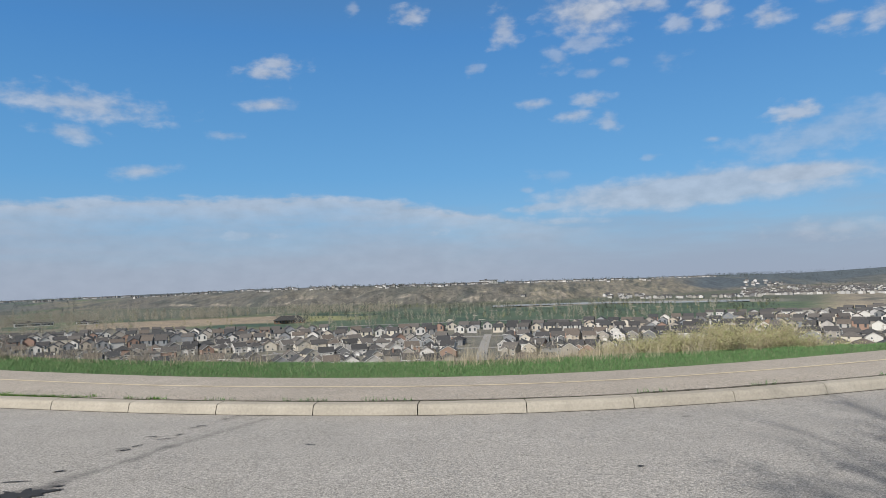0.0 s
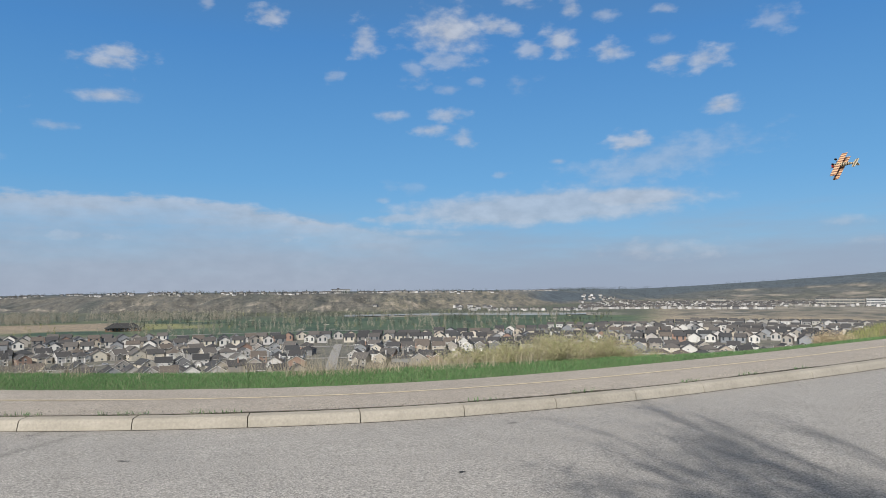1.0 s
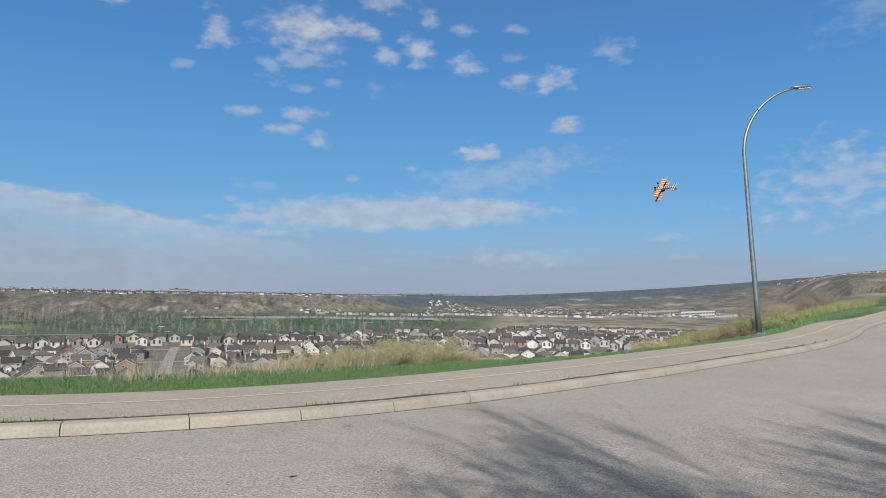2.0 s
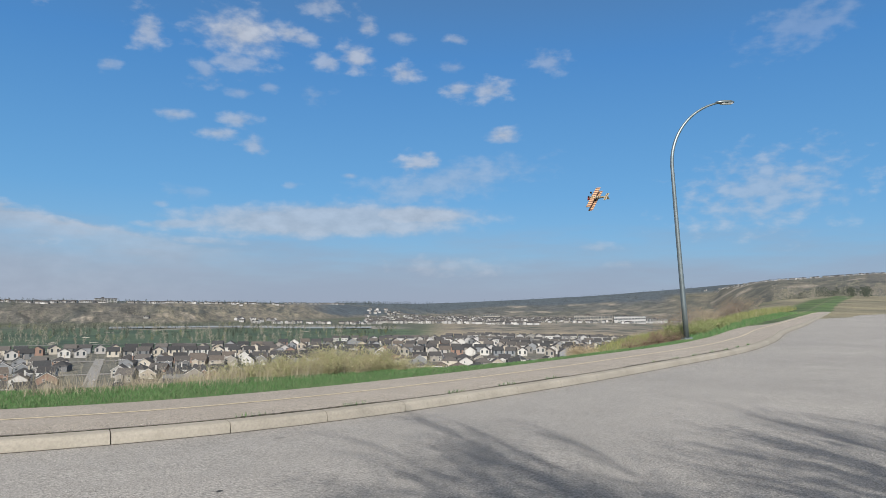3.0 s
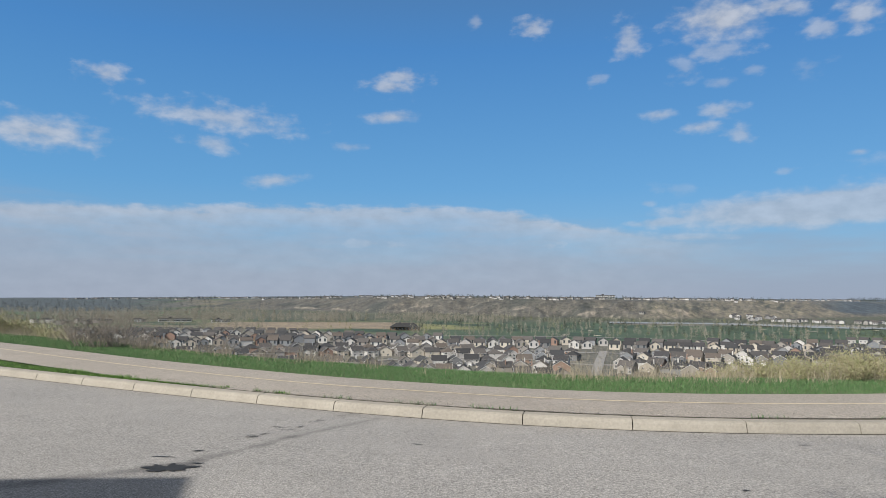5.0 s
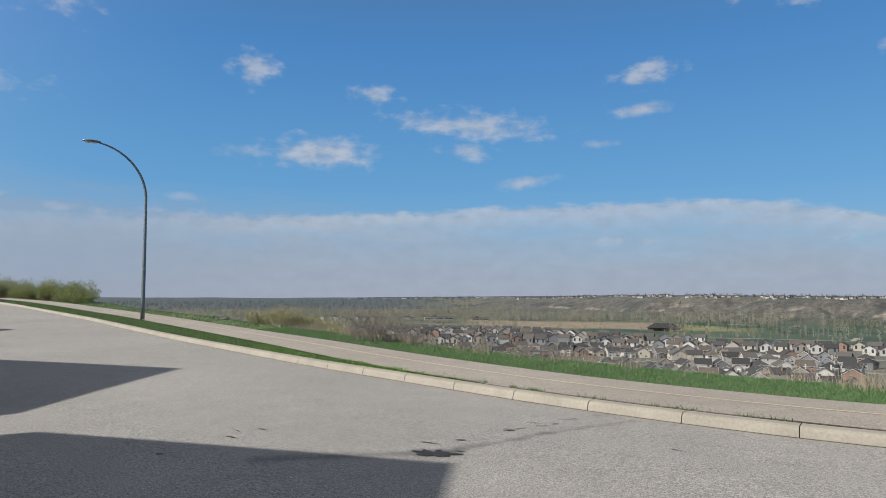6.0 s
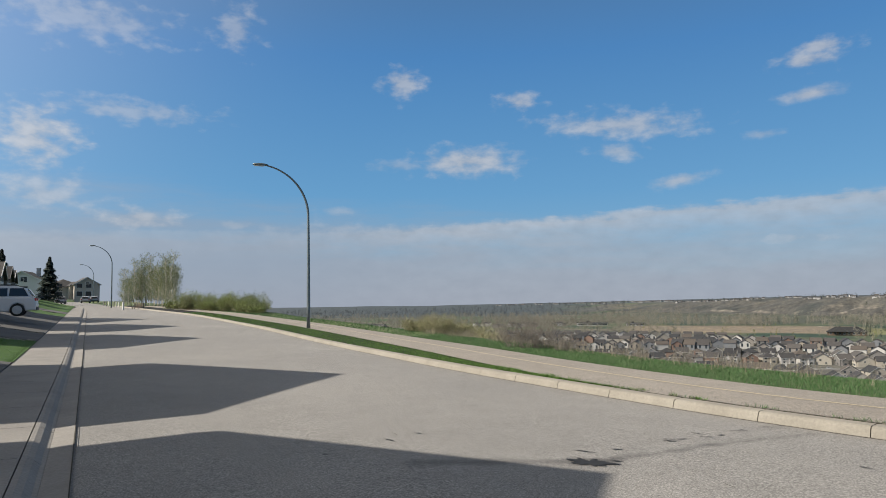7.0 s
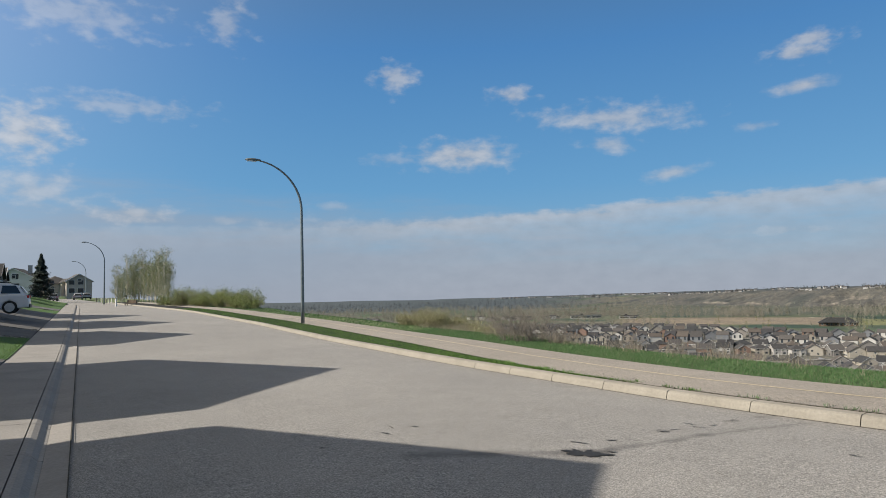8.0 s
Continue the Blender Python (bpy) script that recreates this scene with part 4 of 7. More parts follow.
def house_one(w, d, h, pitch, main, wing=None, deck=False, chimney=False, garage=False, wall="siding"):
    """A two-storey suburban house; -y is its street or garden front. wing: (x, width, depth, height)."""
    ob = new("house")
    bm = body(w, d, h, pitch, main)
    roof = gable_roof(w, d, h, pitch, along_x=(main == "x")) if main else hip_roof(w, d, h, pitch)
    y0 = -d / 2
    if wing:
        wx, ww, wd, wh = wing
        body(ww, wd + 2.0, wh, pitch * 1.05, "y", wx, y0 - wd / 2 + 1.0, bm)
        gable_roof(ww, wd + 3.0, wh, pitch * 1.05, 0.35, 0.18, False, wx, y0 - wd / 2 + 1.5, roof)
    part("wall", finish(bm, M[wall]), ob)
    part("roof", finish(roof, M["shingle"]), ob)
    if wing:
        fy = y0 - wing[2]
        if garage:
            garage_on(ob, wing[0], fy, min(wing[1] - 1.2, 4.9))
        else:
            window_on(ob, wing[0], fy, 0.9, min(2.2, wing[1] - 1.5), 1.5)
        if wing[3] > 4.5:
            window_on(ob, wing[0], fy, 3.6, min(1.9, wing[1] - 1.6), 1.3)
        # gable trim boards
        bm = bmesh.new()
        p = pitch * 1.05
        for sgn in (-1, 1):
            hw = wing[1] / 2 + 0.35
            prism(bm, [(wing[0] + sgn * hw, fy - 0.40, wing[3] - 0.35 * p), (wing[0], fy - 0.40, wing[3] + wing[1] / 2 * p), (wing[0], fy - 0.40, wing[3] + wing[1] / 2 * p + 0.24), (wing[0] + sgn * hw, fy - 0.40, wing[3] - 0.35 * p + 0.24)], (0, 0.06, 0))
        part("bargeboard", finish(bm, M["trim"]), ob, "white bargeboards on the gable")
    span = [x for x in (-w * 0.3, w * 0.05, w * 0.33) if not wing or abs(x - wing[0]) > wing[1] / 2 + 0.7]
    for x in span[:2]:
        window_on(ob, x, y0, 3.5, 1.5, 1.35)
        window_on(ob, x, y0, 0.8, 1.7, 1.5)
    window_on(ob, w / 2, -d * 0.1, 3.5, 1.1, 1.2, 1)
    if main == "y" and not wing:
        window_on(ob, 0, y0, h - 0.1, 0.9, 0.8)
    window_on(ob, -w / 2, d * 0.12, 3.3, 1.3, 1.2, -1)
    window_on(ob, -w / 2, -d * 0.2, 0.8, 1.3, 1.4, -1)
    bm = bmesh.new()
    if main == "y":
        for sgn in (-1, 1):
            hw = w / 2 + 0.45
            prism(bm, [(sgn * hw, y0 - 0.50, h - 0.45 * pitch - 0.06), (0, y0 - 0.50, h + w / 2 * pitch - 0.06), (0, y0 - 0.50, h + w / 2 * pitch + 0.2), (sgn * hw, y0 - 0.50, h - 0.45 * pitch + 0.2)], (0, 0.06, 0))
    else:
        box(bm, -w / 2 - 0.44, w / 2 + 0.44, y0 - 0.52, y0 - 0.46, h - 0.45 * pitch - 0.08, h - 0.45 * pitch + 0.16)
        if main == "x":
            for sgn in (-1, 1):
                for q in (-1, 1):
                    hw = d / 2 + 0.45
                    x9 = sgn * (w / 2 + 0.48)
                    prism(bm, [(x9, q * hw, h - 0.45 * pitch - 0.06), (x9, 0, h + d / 2 * pitch - 0.06), (x9, 0, h + d / 2 * pitch + 0.2), (x9, q * hw, h - 0.45 * pitch + 0.2)], (0.06 * sgn, 0, 0))
    part("fascia", finish(bm, M["trim"]), ob, "white fascia boards along the eaves")
    if deck:
        bm = bmesh.new()
        box(bm, -w * 0.45, -w * 0.02, y0 - 2.6, y0 - 0.02, 0.15, 0.32)
        for x in (-w * 0.43, -w * 0.04):
            box(bm, x - 0.08, x + 0.08, y0 - 2.5, y0 - 2.35, -2.4, 1.25)
        box(bm, -w * 0.45, -w * 0.02, y0 - 2.6, y0 - 2.53, 1.15, 1.25)
        part("deck", finish(bm, M["siding"]), ob, "raised timber deck with a rail")
    if chimney:
        bm = bmesh.new()
        box(bm, w * 0.22, w * 0.22 + 0.9, 0.3, 1.1, h - 0.5, h + d / 2 * pitch + 0.9)
        box(bm, w * 0.22 - 0.06, w * 0.22 + 0.96, 0.24, 1.16, h + d / 2 * pitch + 0.9, h + d / 2 * pitch + 1.0)
        part("chimney", finish(bm, M["siding"]), ob)
    return ob


HOUSES = [
    house_one(10.8, 12.7, 5.1, 0.62, "x", (-2.0, 4.6, 1.6, 4.5), deck=True),
    house_one(11.6, 12.5, 5.1, 0.58, None, (2.3, 4.4, 1.4, 4.4), chimney=True),
    house_one(10.1, 13.2, 5.0, 0.66, "y", None, deck=True),
    house_one(11.4, 12.1, 5.0, 0.60, "x", (2.4, 4.2, 1.2, 4.3)),
    house_one(10.8, 13.8, 5.1, 0.56, None, None, deck=True),
    house_one(11.6, 12.3, 5.0, 0.62, "x", (-2.4, 5.4, 3.4, 2.9), garage=True),
    house_one(10.5, 13.0, 5.1, 0.62, "y", (2.2, 4.4, 2.2, 3.0), garage=True, chimney=True)]
HOUSE_TALK = ["two-storey house with grey shingles and pale siding", "hip-roofed house with brown shingles and beige siding", "gable-fronted house with dark roof and a timber deck",
              "two-storey house with white-trimmed gable and grey roof", "square hip-roofed house with dark shingles and a deck", "house with a double garage and grey shingle roof",
              "tall gabled house with attached garage and chimney"]
used = set()


def put_house(k, x, y, z, turn, group, label=""):
    m = pose(x, y, z, 0, 0, turn)
    if k not in used:
        used.add(k)
        ob = HOUSES[k]
        ob.matrix_world = m
    else:
        ob = copy_thing(HOUSES[k], m)
    return tagged(ob, label or HOUSE_TALK[k], "house", group)


rnd = random.Random(11)
ROWS = [(425, 25, -1.2), (430, -4.2, -25), (466, -22, -29), (470, 12, -1.4), (505, 36, -1.4), (505, -4.4, -33), (548, 37, -1.6), (548, -4.6, -38), (585, -36, -42), (620, 38, -1.8), (622, -5, -43), (664, 38, -2), (666, -5, -45),
        (738, 38, -43), (782, 38, -44), (855, 38, 10), (850, -11, -45), (900, 38, 16), (900, -16, -46), (975, 38, 21), (975, -21, -47),
        (1018, 38, 25), (1018, -25, -47), (1085, -30, -48), (1125, -32, -49)]
SPOTS = []
for r, a0, a1 in ROWS:
    a = a0 - rnd.random()
    side = 0
    while a > a1:
        rr = r + rnd.uniform(-5, 5) + 14 * math.sin(a * 0.21 + r)
        w = rnd.uniform(12.2, 15.5)
        if rnd.random() > 0.06:
            SPOTS.append((a, rr, side + rnd.choice((0, 0, 0, 0, 90, -90)) + rnd.uniform(-14, 14)))
        a -= math.degrees(w / r)
NEAR_ROWS = 700
for i, (a, r, turn) in enumerate(SPOTS):
    if r < NEAR_ROWS:
        x, y = polar(a, r)
        put_house(rnd.randrange(7), x, y, float(land(x, y)) - 0.1, a + turn + 12 * math.sin(a * 0.13), "houses in the valley estate")

# streets of the estate
for name, r, a0, a1 in (("estate_street", 468, 36, -26), ("estate_street", 584, 38, -37), ("estate_street", 702, 38, -43), ("estate_street", 818, 37, -45), ("estate_street", 938, 36, -47)):
    pts = [polar(a, r + 14 * math.sin(a * 0.21 + r)) for a in np.linspace(a0, a1, 90)]
    ins, outs = [], []
    for x, y in pts:
        f = math.hypot(x, y)
        for ln, d in ((ins, -4.5), (outs, 4.5)):
            px, py = x * (f + d) / f, y * (f + d) / f
            ln.append((px, py, float(land(px, py)) + 0.35))
    tagged(ribbon(name, [ins, outs], M["street"], "grey residential street between the houses", "road"))
pts_l, pts_r = [], []
for r in np.arange(400, 720, 6):
    for ln, off in ((pts_l, 4.0), (pts_r, -4.0)):
        a = -2.6 - (r - 400) * 0.003 + math.degrees(off / r)
        x, y = polar(a, r)
        ln.append((x, y, float(land(x, y)) + 0.42))
ribbon("estate_street", [pts_l, pts_r], M["street"], "grey residential street running down the valley", "road")


def small_house(w, d, h, pitch, gable):
    ob = new("far_house")
    part("wall", finish(body(w, d, h, pitch, gable), M["siding"]), ob)
    part("roof", finish(gable_roof(w, d, h, pitch, along_x=gable == "x"), M["shingle"]), ob)
    for x in (-w * 0.27, w * 0.27):
        bm = bmesh.new()
        box(bm, x - 0.9, x + 0.9, -d / 2 - 0.05, -d / 2 + 0.02, 1.2, 4.6)
        part("window", finish(bm, M["pane"]), ob)
    return ob


FAR = [small_house(11, 11, 4.8, 0.64, "x"), small_house(10, 12, 4.8, 0.62, "y")]
fresh = [True, True]


def put_far(k, x, y, z, turn, group, label):
    m = pose(x, y, z, 0, 0, turn)
    if fresh[k]:
        fresh[k] = False
        FAR[k].matrix_world = m
        ob = FAR[k]
    else:
        ob = copy_thing(FAR[k], m)
    tagged(ob, label, "house", group)


def rim(a):
    """The distance of the bluff's edge at an azimuth."""
    for r in np.arange(1500, 4300, 14):
        x, y = polar(a, r)
        up = math.degrees(math.atan2(float(land(x, y)) - EYE, r))
        x2, y2 = polar(a, r + 60)
        if up > -1.4 and math.degrees(math.atan2(float(land(x2, y2)) - EYE, r + 60)) < up + 0.004:
            return r
    return 3000.0


M["siding_far"] = islands("far_siding", [(0.34, 0.34, 0.34), (0.15, 0.147, 0.14), (0.23, 0.225, 0.215), (0.40, 0.40, 0.40), (0.10, 0.102, 0.11)])
M["shingle_far"] = islands("far_shingles", [(0.045, 0.045, 0.048), (0.062, 0.058, 0.058), (0.08, 0.074, 0.07), (0.038, 0.039, 0.043)])


def joined_houses(name, spots, label):
    """Houses too far and too many to count, as one object."""
    verts, faces, mats = [], [], []
    for x, y, turn, w, d, h in spots:
        z = float(land(x, y)) + 0.8
        c, sn = math.cos(radians(turn)), math.sin(radians(turn))
        p, o = 0.5, 0.5
        pts = [(-w / 2, -d / 2, -4), (w / 2, -d / 2, -4), (w / 2, d / 2, -4), (-w / 2, d / 2, -4), (-w / 2, -d / 2, h), (w / 2, -d / 2, h), (w / 2, d / 2, h), (-w / 2, d / 2, h), (-w / 2, 0, h + d / 2 * p), (w / 2, 0, h + d / 2 * p)]
        k = len(verts)
        verts += [(x + a * c - b * sn, y + a * sn + b * c, z + e) for a, b, e in pts]
        faces += [(k, k + 1, k + 5, k + 4), (k + 1, k + 2, k + 6, k + 9, k + 5), (k + 2, k + 3, k + 7, k + 6), (k + 3, k, k + 4, k + 8, k + 7)]
        mats += [0] * 4
        lo = h - o * p + 0.1
        rp = [(-w / 2 - o, -d / 2 - o, lo), (w / 2 + o, -d / 2 - o, lo), (w / 2 + o, 0, h + d / 2 * p + 0.1), (-w / 2 - o, 0, h + d / 2 * p + 0.1), (-w / 2 - o, d / 2 + o, lo), (w / 2 + o, d / 2 + o, lo)]
        k = len(verts)
        verts += [(x + a * c - b * sn, y + a * sn + b * c, z + e) for a, b, e in rp]
        verts += [(x + a * c - b * sn, y + a * sn + b * c, z + e + 0.2) for a, b, e in rp]
        faces += [(k + 6, k + 7, k + 8, k + 9), (k + 9, k + 8, k + 11, k + 10), (k + 3, k + 2, k + 1, k), (k + 4, k + 5, k + 2, k + 3), (k, k + 1, k + 7, k + 6), (k + 5, k + 4, k + 10, k + 11), (k + 1, k + 2, k + 8, k + 7), (k + 2, k + 5, k + 11, k + 8), (k + 3, k, k + 6, k + 9), (k + 4, k + 3, k + 9, k + 10)]
        mats += [1] * 10
        # dark window strips on the two long sides
        for sy in (-1, 1):
            for q in (-0.28, 0.22):
                k = len(verts)
                yy = sy * (d / 2 + 0.06)
                for a, e in ((q * w - 0.8, 1.4), (q * w + 0.8, 1.4), (q * w + 0.8, 2.7), (q * w - 0.8, 2.7)):
                    verts.append((x + a * c - yy * sn, y + a * sn + yy * c, z + e))
                faces.append((k, k + 1, k + 2, k + 3) if sy < 0 else (k + 3, k + 2, k + 1, k))
                mats.append(2)
    ob = new(name, mesh_of(verts, faces, [M["siding_far"], M["shingle_far"], M["pane"]], index=mats))
    return tagged(ob, label, "houses", kind="stuff")


def some_house():
    return rnd.uniform(8, 14), rnd.uniform(7, 10), rnd.uniform(3.6, 5.4)


spots, a = [], 25.5
while a > -22:
    edge_r = rim(a)
    r = edge_r + rnd.uniform(-40, 0)
    top = math.degrees(math.atan2(float(land(*polar(a, edge_r))) - EYE, edge_r))
    if math.degrees(math.atan2(float(land(*polar(a, r))) - EYE, r)) > top - 0.2 and math.sin(a * 1.7) + math.sin(a * 0.63 + 1) > -1.3:
        spots.append((*polar(a, r), a + rnd.uniform(-30, 30), rnd.uniform(7, 11), rnd.uniform(6, 8), rnd.uniform(2.6, 4.0)))
    a -= rnd.uniform(0.12, 0.4)
joined_houses("bluff_houses", spots, "row of small pale houses along the bluff's edge")
spots = []
for i in range(900):
    a, r = rnd.uniform(-23.5, -46), 1850 + 850 * rnd.random() ** 1.5
    if a < -38 and r < 2100:
        continue
    spots.append((*polar(a, r), a + rnd.choice((0, 90)) + rnd.uniform(-15, 15), *some_house()))
for i in range(60):
    spots.append((*polar(rnd.uniform(-13, -25), rnd.uniform(1750, 1850)), rnd.uniform(0, 180), *some_house()))
for i in range(150):
    spots.append((*polar(rnd.uniform(-34, -49), rnd.uniform(2270, 2520)), rnd.choice((0, 90)) + rnd.uniform(-15, 15), *some_house()))
joined_houses("far_estate_houses", spots, "white and grey houses of a far estate")
spots = [(*polar(a, float(by_az(a, (-75, 3270), (-56, 3270), (-51, 3660), (-48, 3960))) + rnd.uniform(-60, 40)), rnd.uniform(0, 180), rnd.uniform(6, 11), rnd.uniform(6, 8), rnd.uniform(2.4, 3.8)) for a in (-50.5 - 13 * rnd.random() for _ in range(120))]
joined_houses("ridge_houses", spots, "small pale houses on a grassy ridge")
spots = []
for i in range(130):
    a = 24 + 15 * rnd.random() ** 1.4
    spots.append((*polar(a, rim(round(a)) + rnd.uniform(-60, 20)), rnd.uniform(0, 180), rnd.uniform(8, 13), rnd.uniform(7, 9), rnd.uniform(3, 4.4)))
for i in range(26):
    spots.append((*polar(rnd.uniform(33, 50), rnd.uniform(1300, 1420)), rnd.uniform(0, 180), rnd.uniform(10, 30), rnd.uniform(8, 12), rnd.uniform(3, 5)))
joined_houses("far_rim_houses", spots, "small pale houses and sheds on the far rim and floor")
joined_houses("distant_estate_houses", [(*polar(a, r), a + turn, rnd.uniform(9, 12), rnd.uniform(9, 11), rnd.uniform(4.2, 5.0)) for a, r, turn in SPOTS if r >= 930], "far rows of two-storey houses with dark roofs")
for a, r, turn in SPOTS:
    if NEAR_ROWS <= r < 930:
        x, y = polar(a, r)
        put_far(rnd.randrange(2), x, y, float(land(x, y)) + 0.9, a + turn, "houses in the valley estate", "small two-storey house with a dark shingle roof")

# ---------------------------------------------------------------- plants
M["bark_pale"] = grainy("aspen_bark", (0.36, 0.335, 0.27), (0.52, 0.49, 0.41), 5.0, 0.9, (20, 0.2))
M["bark_tan"] = grainy("tan_twigs", (0.24, 0.20, 0.13), (0.36, 0.30, 0.20), 6.0, 0.95)
M["bark_grey"] = grainy("grey_bark", (0.13, 0.115, 0.10), (0.22, 0.195, 0.17), 6.0, 0.95)
M["twig_tan"] = grainy("dry_stems", (0.26, 0.21, 0.14), (0.36, 0.30, 0.21), 6.0, 0.95)
M["bark_red"] = grainy("red_twigs", (0.11, 0.075, 0.062), (0.18, 0.12, 0.098), 6.0, 0.95)
M["grass"] = islands("grass_blades", [(0.034, 0.094, 0.028), (0.048, 0.127, 0.038), (0.063, 0.149, 0.046), (0.092, 0.167, 0.063), (0.057, 0.138, 0.044), (0.149, 0.172, 0.098)])
M["lawn_dark"] = islands("lawn_blades", [(0.058, 0.135, 0.022), (0.082, 0.18, 0.03), (0.105, 0.21, 0.042), (0.13, 0.205, 0.06)])
M["straw"] = islands("dry_stalks", [(0.20, 0.175, 0.125), (0.28, 0.245, 0.175), (0.34, 0.30, 0.215), (0.16, 0.14, 0.11), (0.24, 0.225, 0.175)])
M["bud_green"] = islands("spring_buds", [(0.19, 0.20, 0.09), (0.24, 0.24, 0.12), (0.22, 0.23, 0.10), (0.31, 0.29, 0.18), (0.15, 0.165, 0.075), (0.22, 0.195, 0.13)])
M["leaf_pale"] = islands("young_leaves", [(0.12, 0.16, 0.055), (0.17, 0.205, 0.075), (0.21, 0.23, 0.10), (0.10, 0.135, 0.05)])
M["leaf_spring"] = islands("spring_leaves", [(0.14, 0.19, 0.05), (0.18, 0.24, 0.06), (0.22, 0.25, 0.09), (0.11, 0.15, 0.045)])
M["leaf_green"] = islands("green_leaves", [(0.07, 0.125, 0.03), (0.10, 0.165, 0.04), (0.13, 0.19, 0.05)])
M["leaf_tan"] = islands("tan_leaves", [(0.33, 0.27, 0.17), (0.28, 0.22, 0.14), (0.38, 0.32, 0.21), (0.22, 0.19, 0.12)])
M["leaf_red"] = islands("red_brown_leaves", [(0.14, 0.09, 0.07), (0.18, 0.12, 0.09), (0.11, 0.08, 0.06), (0.17, 0.15, 0.085)])
M["needles"] = islands("spruce_needles", [(0.028, 0.045, 0.036), (0.042, 0.062, 0.052), (0.022, 0.037, 0.028), (0.055, 0.077, 0.066)])
M["far_bare"] = islands("bare_crowns", [(0.155, 0.146, 0.121), (0.209, 0.197, 0.163), (0.124, 0.118, 0.102), (0.178, 0.181, 0.132), (0.248, 0.232, 0.194)])
M["far_dark"] = islands("dark_crowns", [(0.022, 0.034, 0.024), (0.032, 0.044, 0.03), (0.042, 0.05, 0.036)])
# crowns of the farthest woods, with distance haze coloured in as blue
M["far_haze"] = islands("haze_blue_crowns", [(0.026, 0.037, 0.042), (0.036, 0.048, 0.053), (0.046, 0.056, 0.058)])
M["far_green"] = islands("light_crowns", [(0.10, 0.12, 0.045), (0.14, 0.15, 0.06), (0.075, 0.095, 0.04), (0.20, 0.17, 0.06)])


def sheet_mesh(verts, sides, mat):
    """Many loose polygons of one kind: verts shaped (n, sides, 3)."""
    n = len(verts)
    me = bpy.data.meshes.new("mesh")
    me.vertices.add(n * sides)
    me.vertices.foreach_set("co", np.asarray(verts, np.float32).ravel())
    me.loops.add(n * sides)
    me.loops.foreach_set("vertex_index", np.arange(n * sides))
    me.polygons.add(n)
    me.polygons.foreach_set("loop_start", np.arange(0, n * sides, sides))
    me.update()
    me.validate()
    me.materials.append(mat)
    return me


def blades(x, y, z, tall, wide, lean, rng, mat):
    """Upright tapering blades as narrow triangles bent to one side."""
    n = len(x)
    a, b = rng.uniform(0, 2 * np.pi, n), rng.uniform(0, 2 * np.pi, n)
    h, w, q = rng.uniform(*tall, n), rng.uniform(*wide, n), rng.uniform(0, lean, n)
    base = np.stack([x, y, z], -1)
    side = np.stack([np.cos(a) * w, np.sin(a) * w, np.zeros(n)], -1)
    tip = base + np.stack([np.cos(b) * q * h, np.sin(b) * q * h, h], -1)
    return sheet_mesh(np.stack([base - side, base + side, tip], 1), 3, mat)


def leaves(points, size, rng, mat):
    """Small rhombic leaves at the points, turned at random."""
    n = len(points)
    d = rng.normal(size=(n, 3))
    d /= np.linalg.norm(d, axis=1)[:, None]
    e = np.cross(d, rng.normal(size=(n, 3)))
    e /= np.linalg.norm(e, axis=1)[:, None] + 1e-9
    s = rng.uniform(*size, n)[:, None]
    p = np.asarray(points)
    return sheet_mesh(np.stack([p - d * s, p + e * s * 0.5, p + d * s, p - e * s * 0.5], 1), 4, mat)


def stems(start, count, height, spread, rng, thick, curl=0.25, kids=4, kid_len=0.4, arc=(0, 360)):
    """Branches fanning up from one base, each with side twigs: tube data and the points along the outer twigs."""
    verts, faces, tips = [], [], []

    def add(pts, rad, sides):
        v, f = tube(pts, rad, sides, False)
        k = len(verts)
        verts.extend(v)
        faces.extend([tuple(i + k for i in q) for q in f])

    for i in range(count):
        a, q = rng.uniform(radians(arc[0]), radians(arc[1])), spread * math.sqrt(rng.uniform(0.02, 1))
        h = height * rng.uniform(0.65, 1.0) * (1 - 0.25 * q / max(spread, 0.01))
        b = a + rng.uniform(-0.5, 0.5)
        pts = []
        for t in np.linspace(0, 1, 5):
            pts.append((start[0] + math.cos(a) * 0.12 * spread + math.cos(b) * q * t ** (1 + curl) + rng.normal() * 0.02 * height * t, start[1] + math.sin(a) * 0.12 * spread + math.sin(b) * q * t ** (1 + curl) + rng.normal() * 0.02 * height * t, start[2] + h * t))
        add(pts, [thick * (1 - 0.75 * t) for t in np.linspace(0, 1, 5)], 4)
        for k in range(kids):
            t = rng.uniform(0.3, 0.98)
            p = Vector(pts[int(t * 4)]).lerp(Vector(pts[min(4, int(t * 4) + 1)]), (t * 4) % 1)
            c = rng.uniform(0, 2 * math.pi)
            ln = kid_len * height * rng.uniform(0.4, 1)
            e = p + Vector((math.cos(c) * ln * 0.6, math.sin(c) * ln * 0.6, ln * rng.uniform(0.3, 0.9)))
            m = p.lerp(e, 0.5) + Vector((0, 0, 0.06 * ln))
            add([p, m, e], [thick * 0.35, thick * 0.25, thick * 0.12], 3)
            for u in (0.35, 0.6, 0.8, 1.0):
                tips.append(p.lerp(e, u))
    return verts, faces, tips


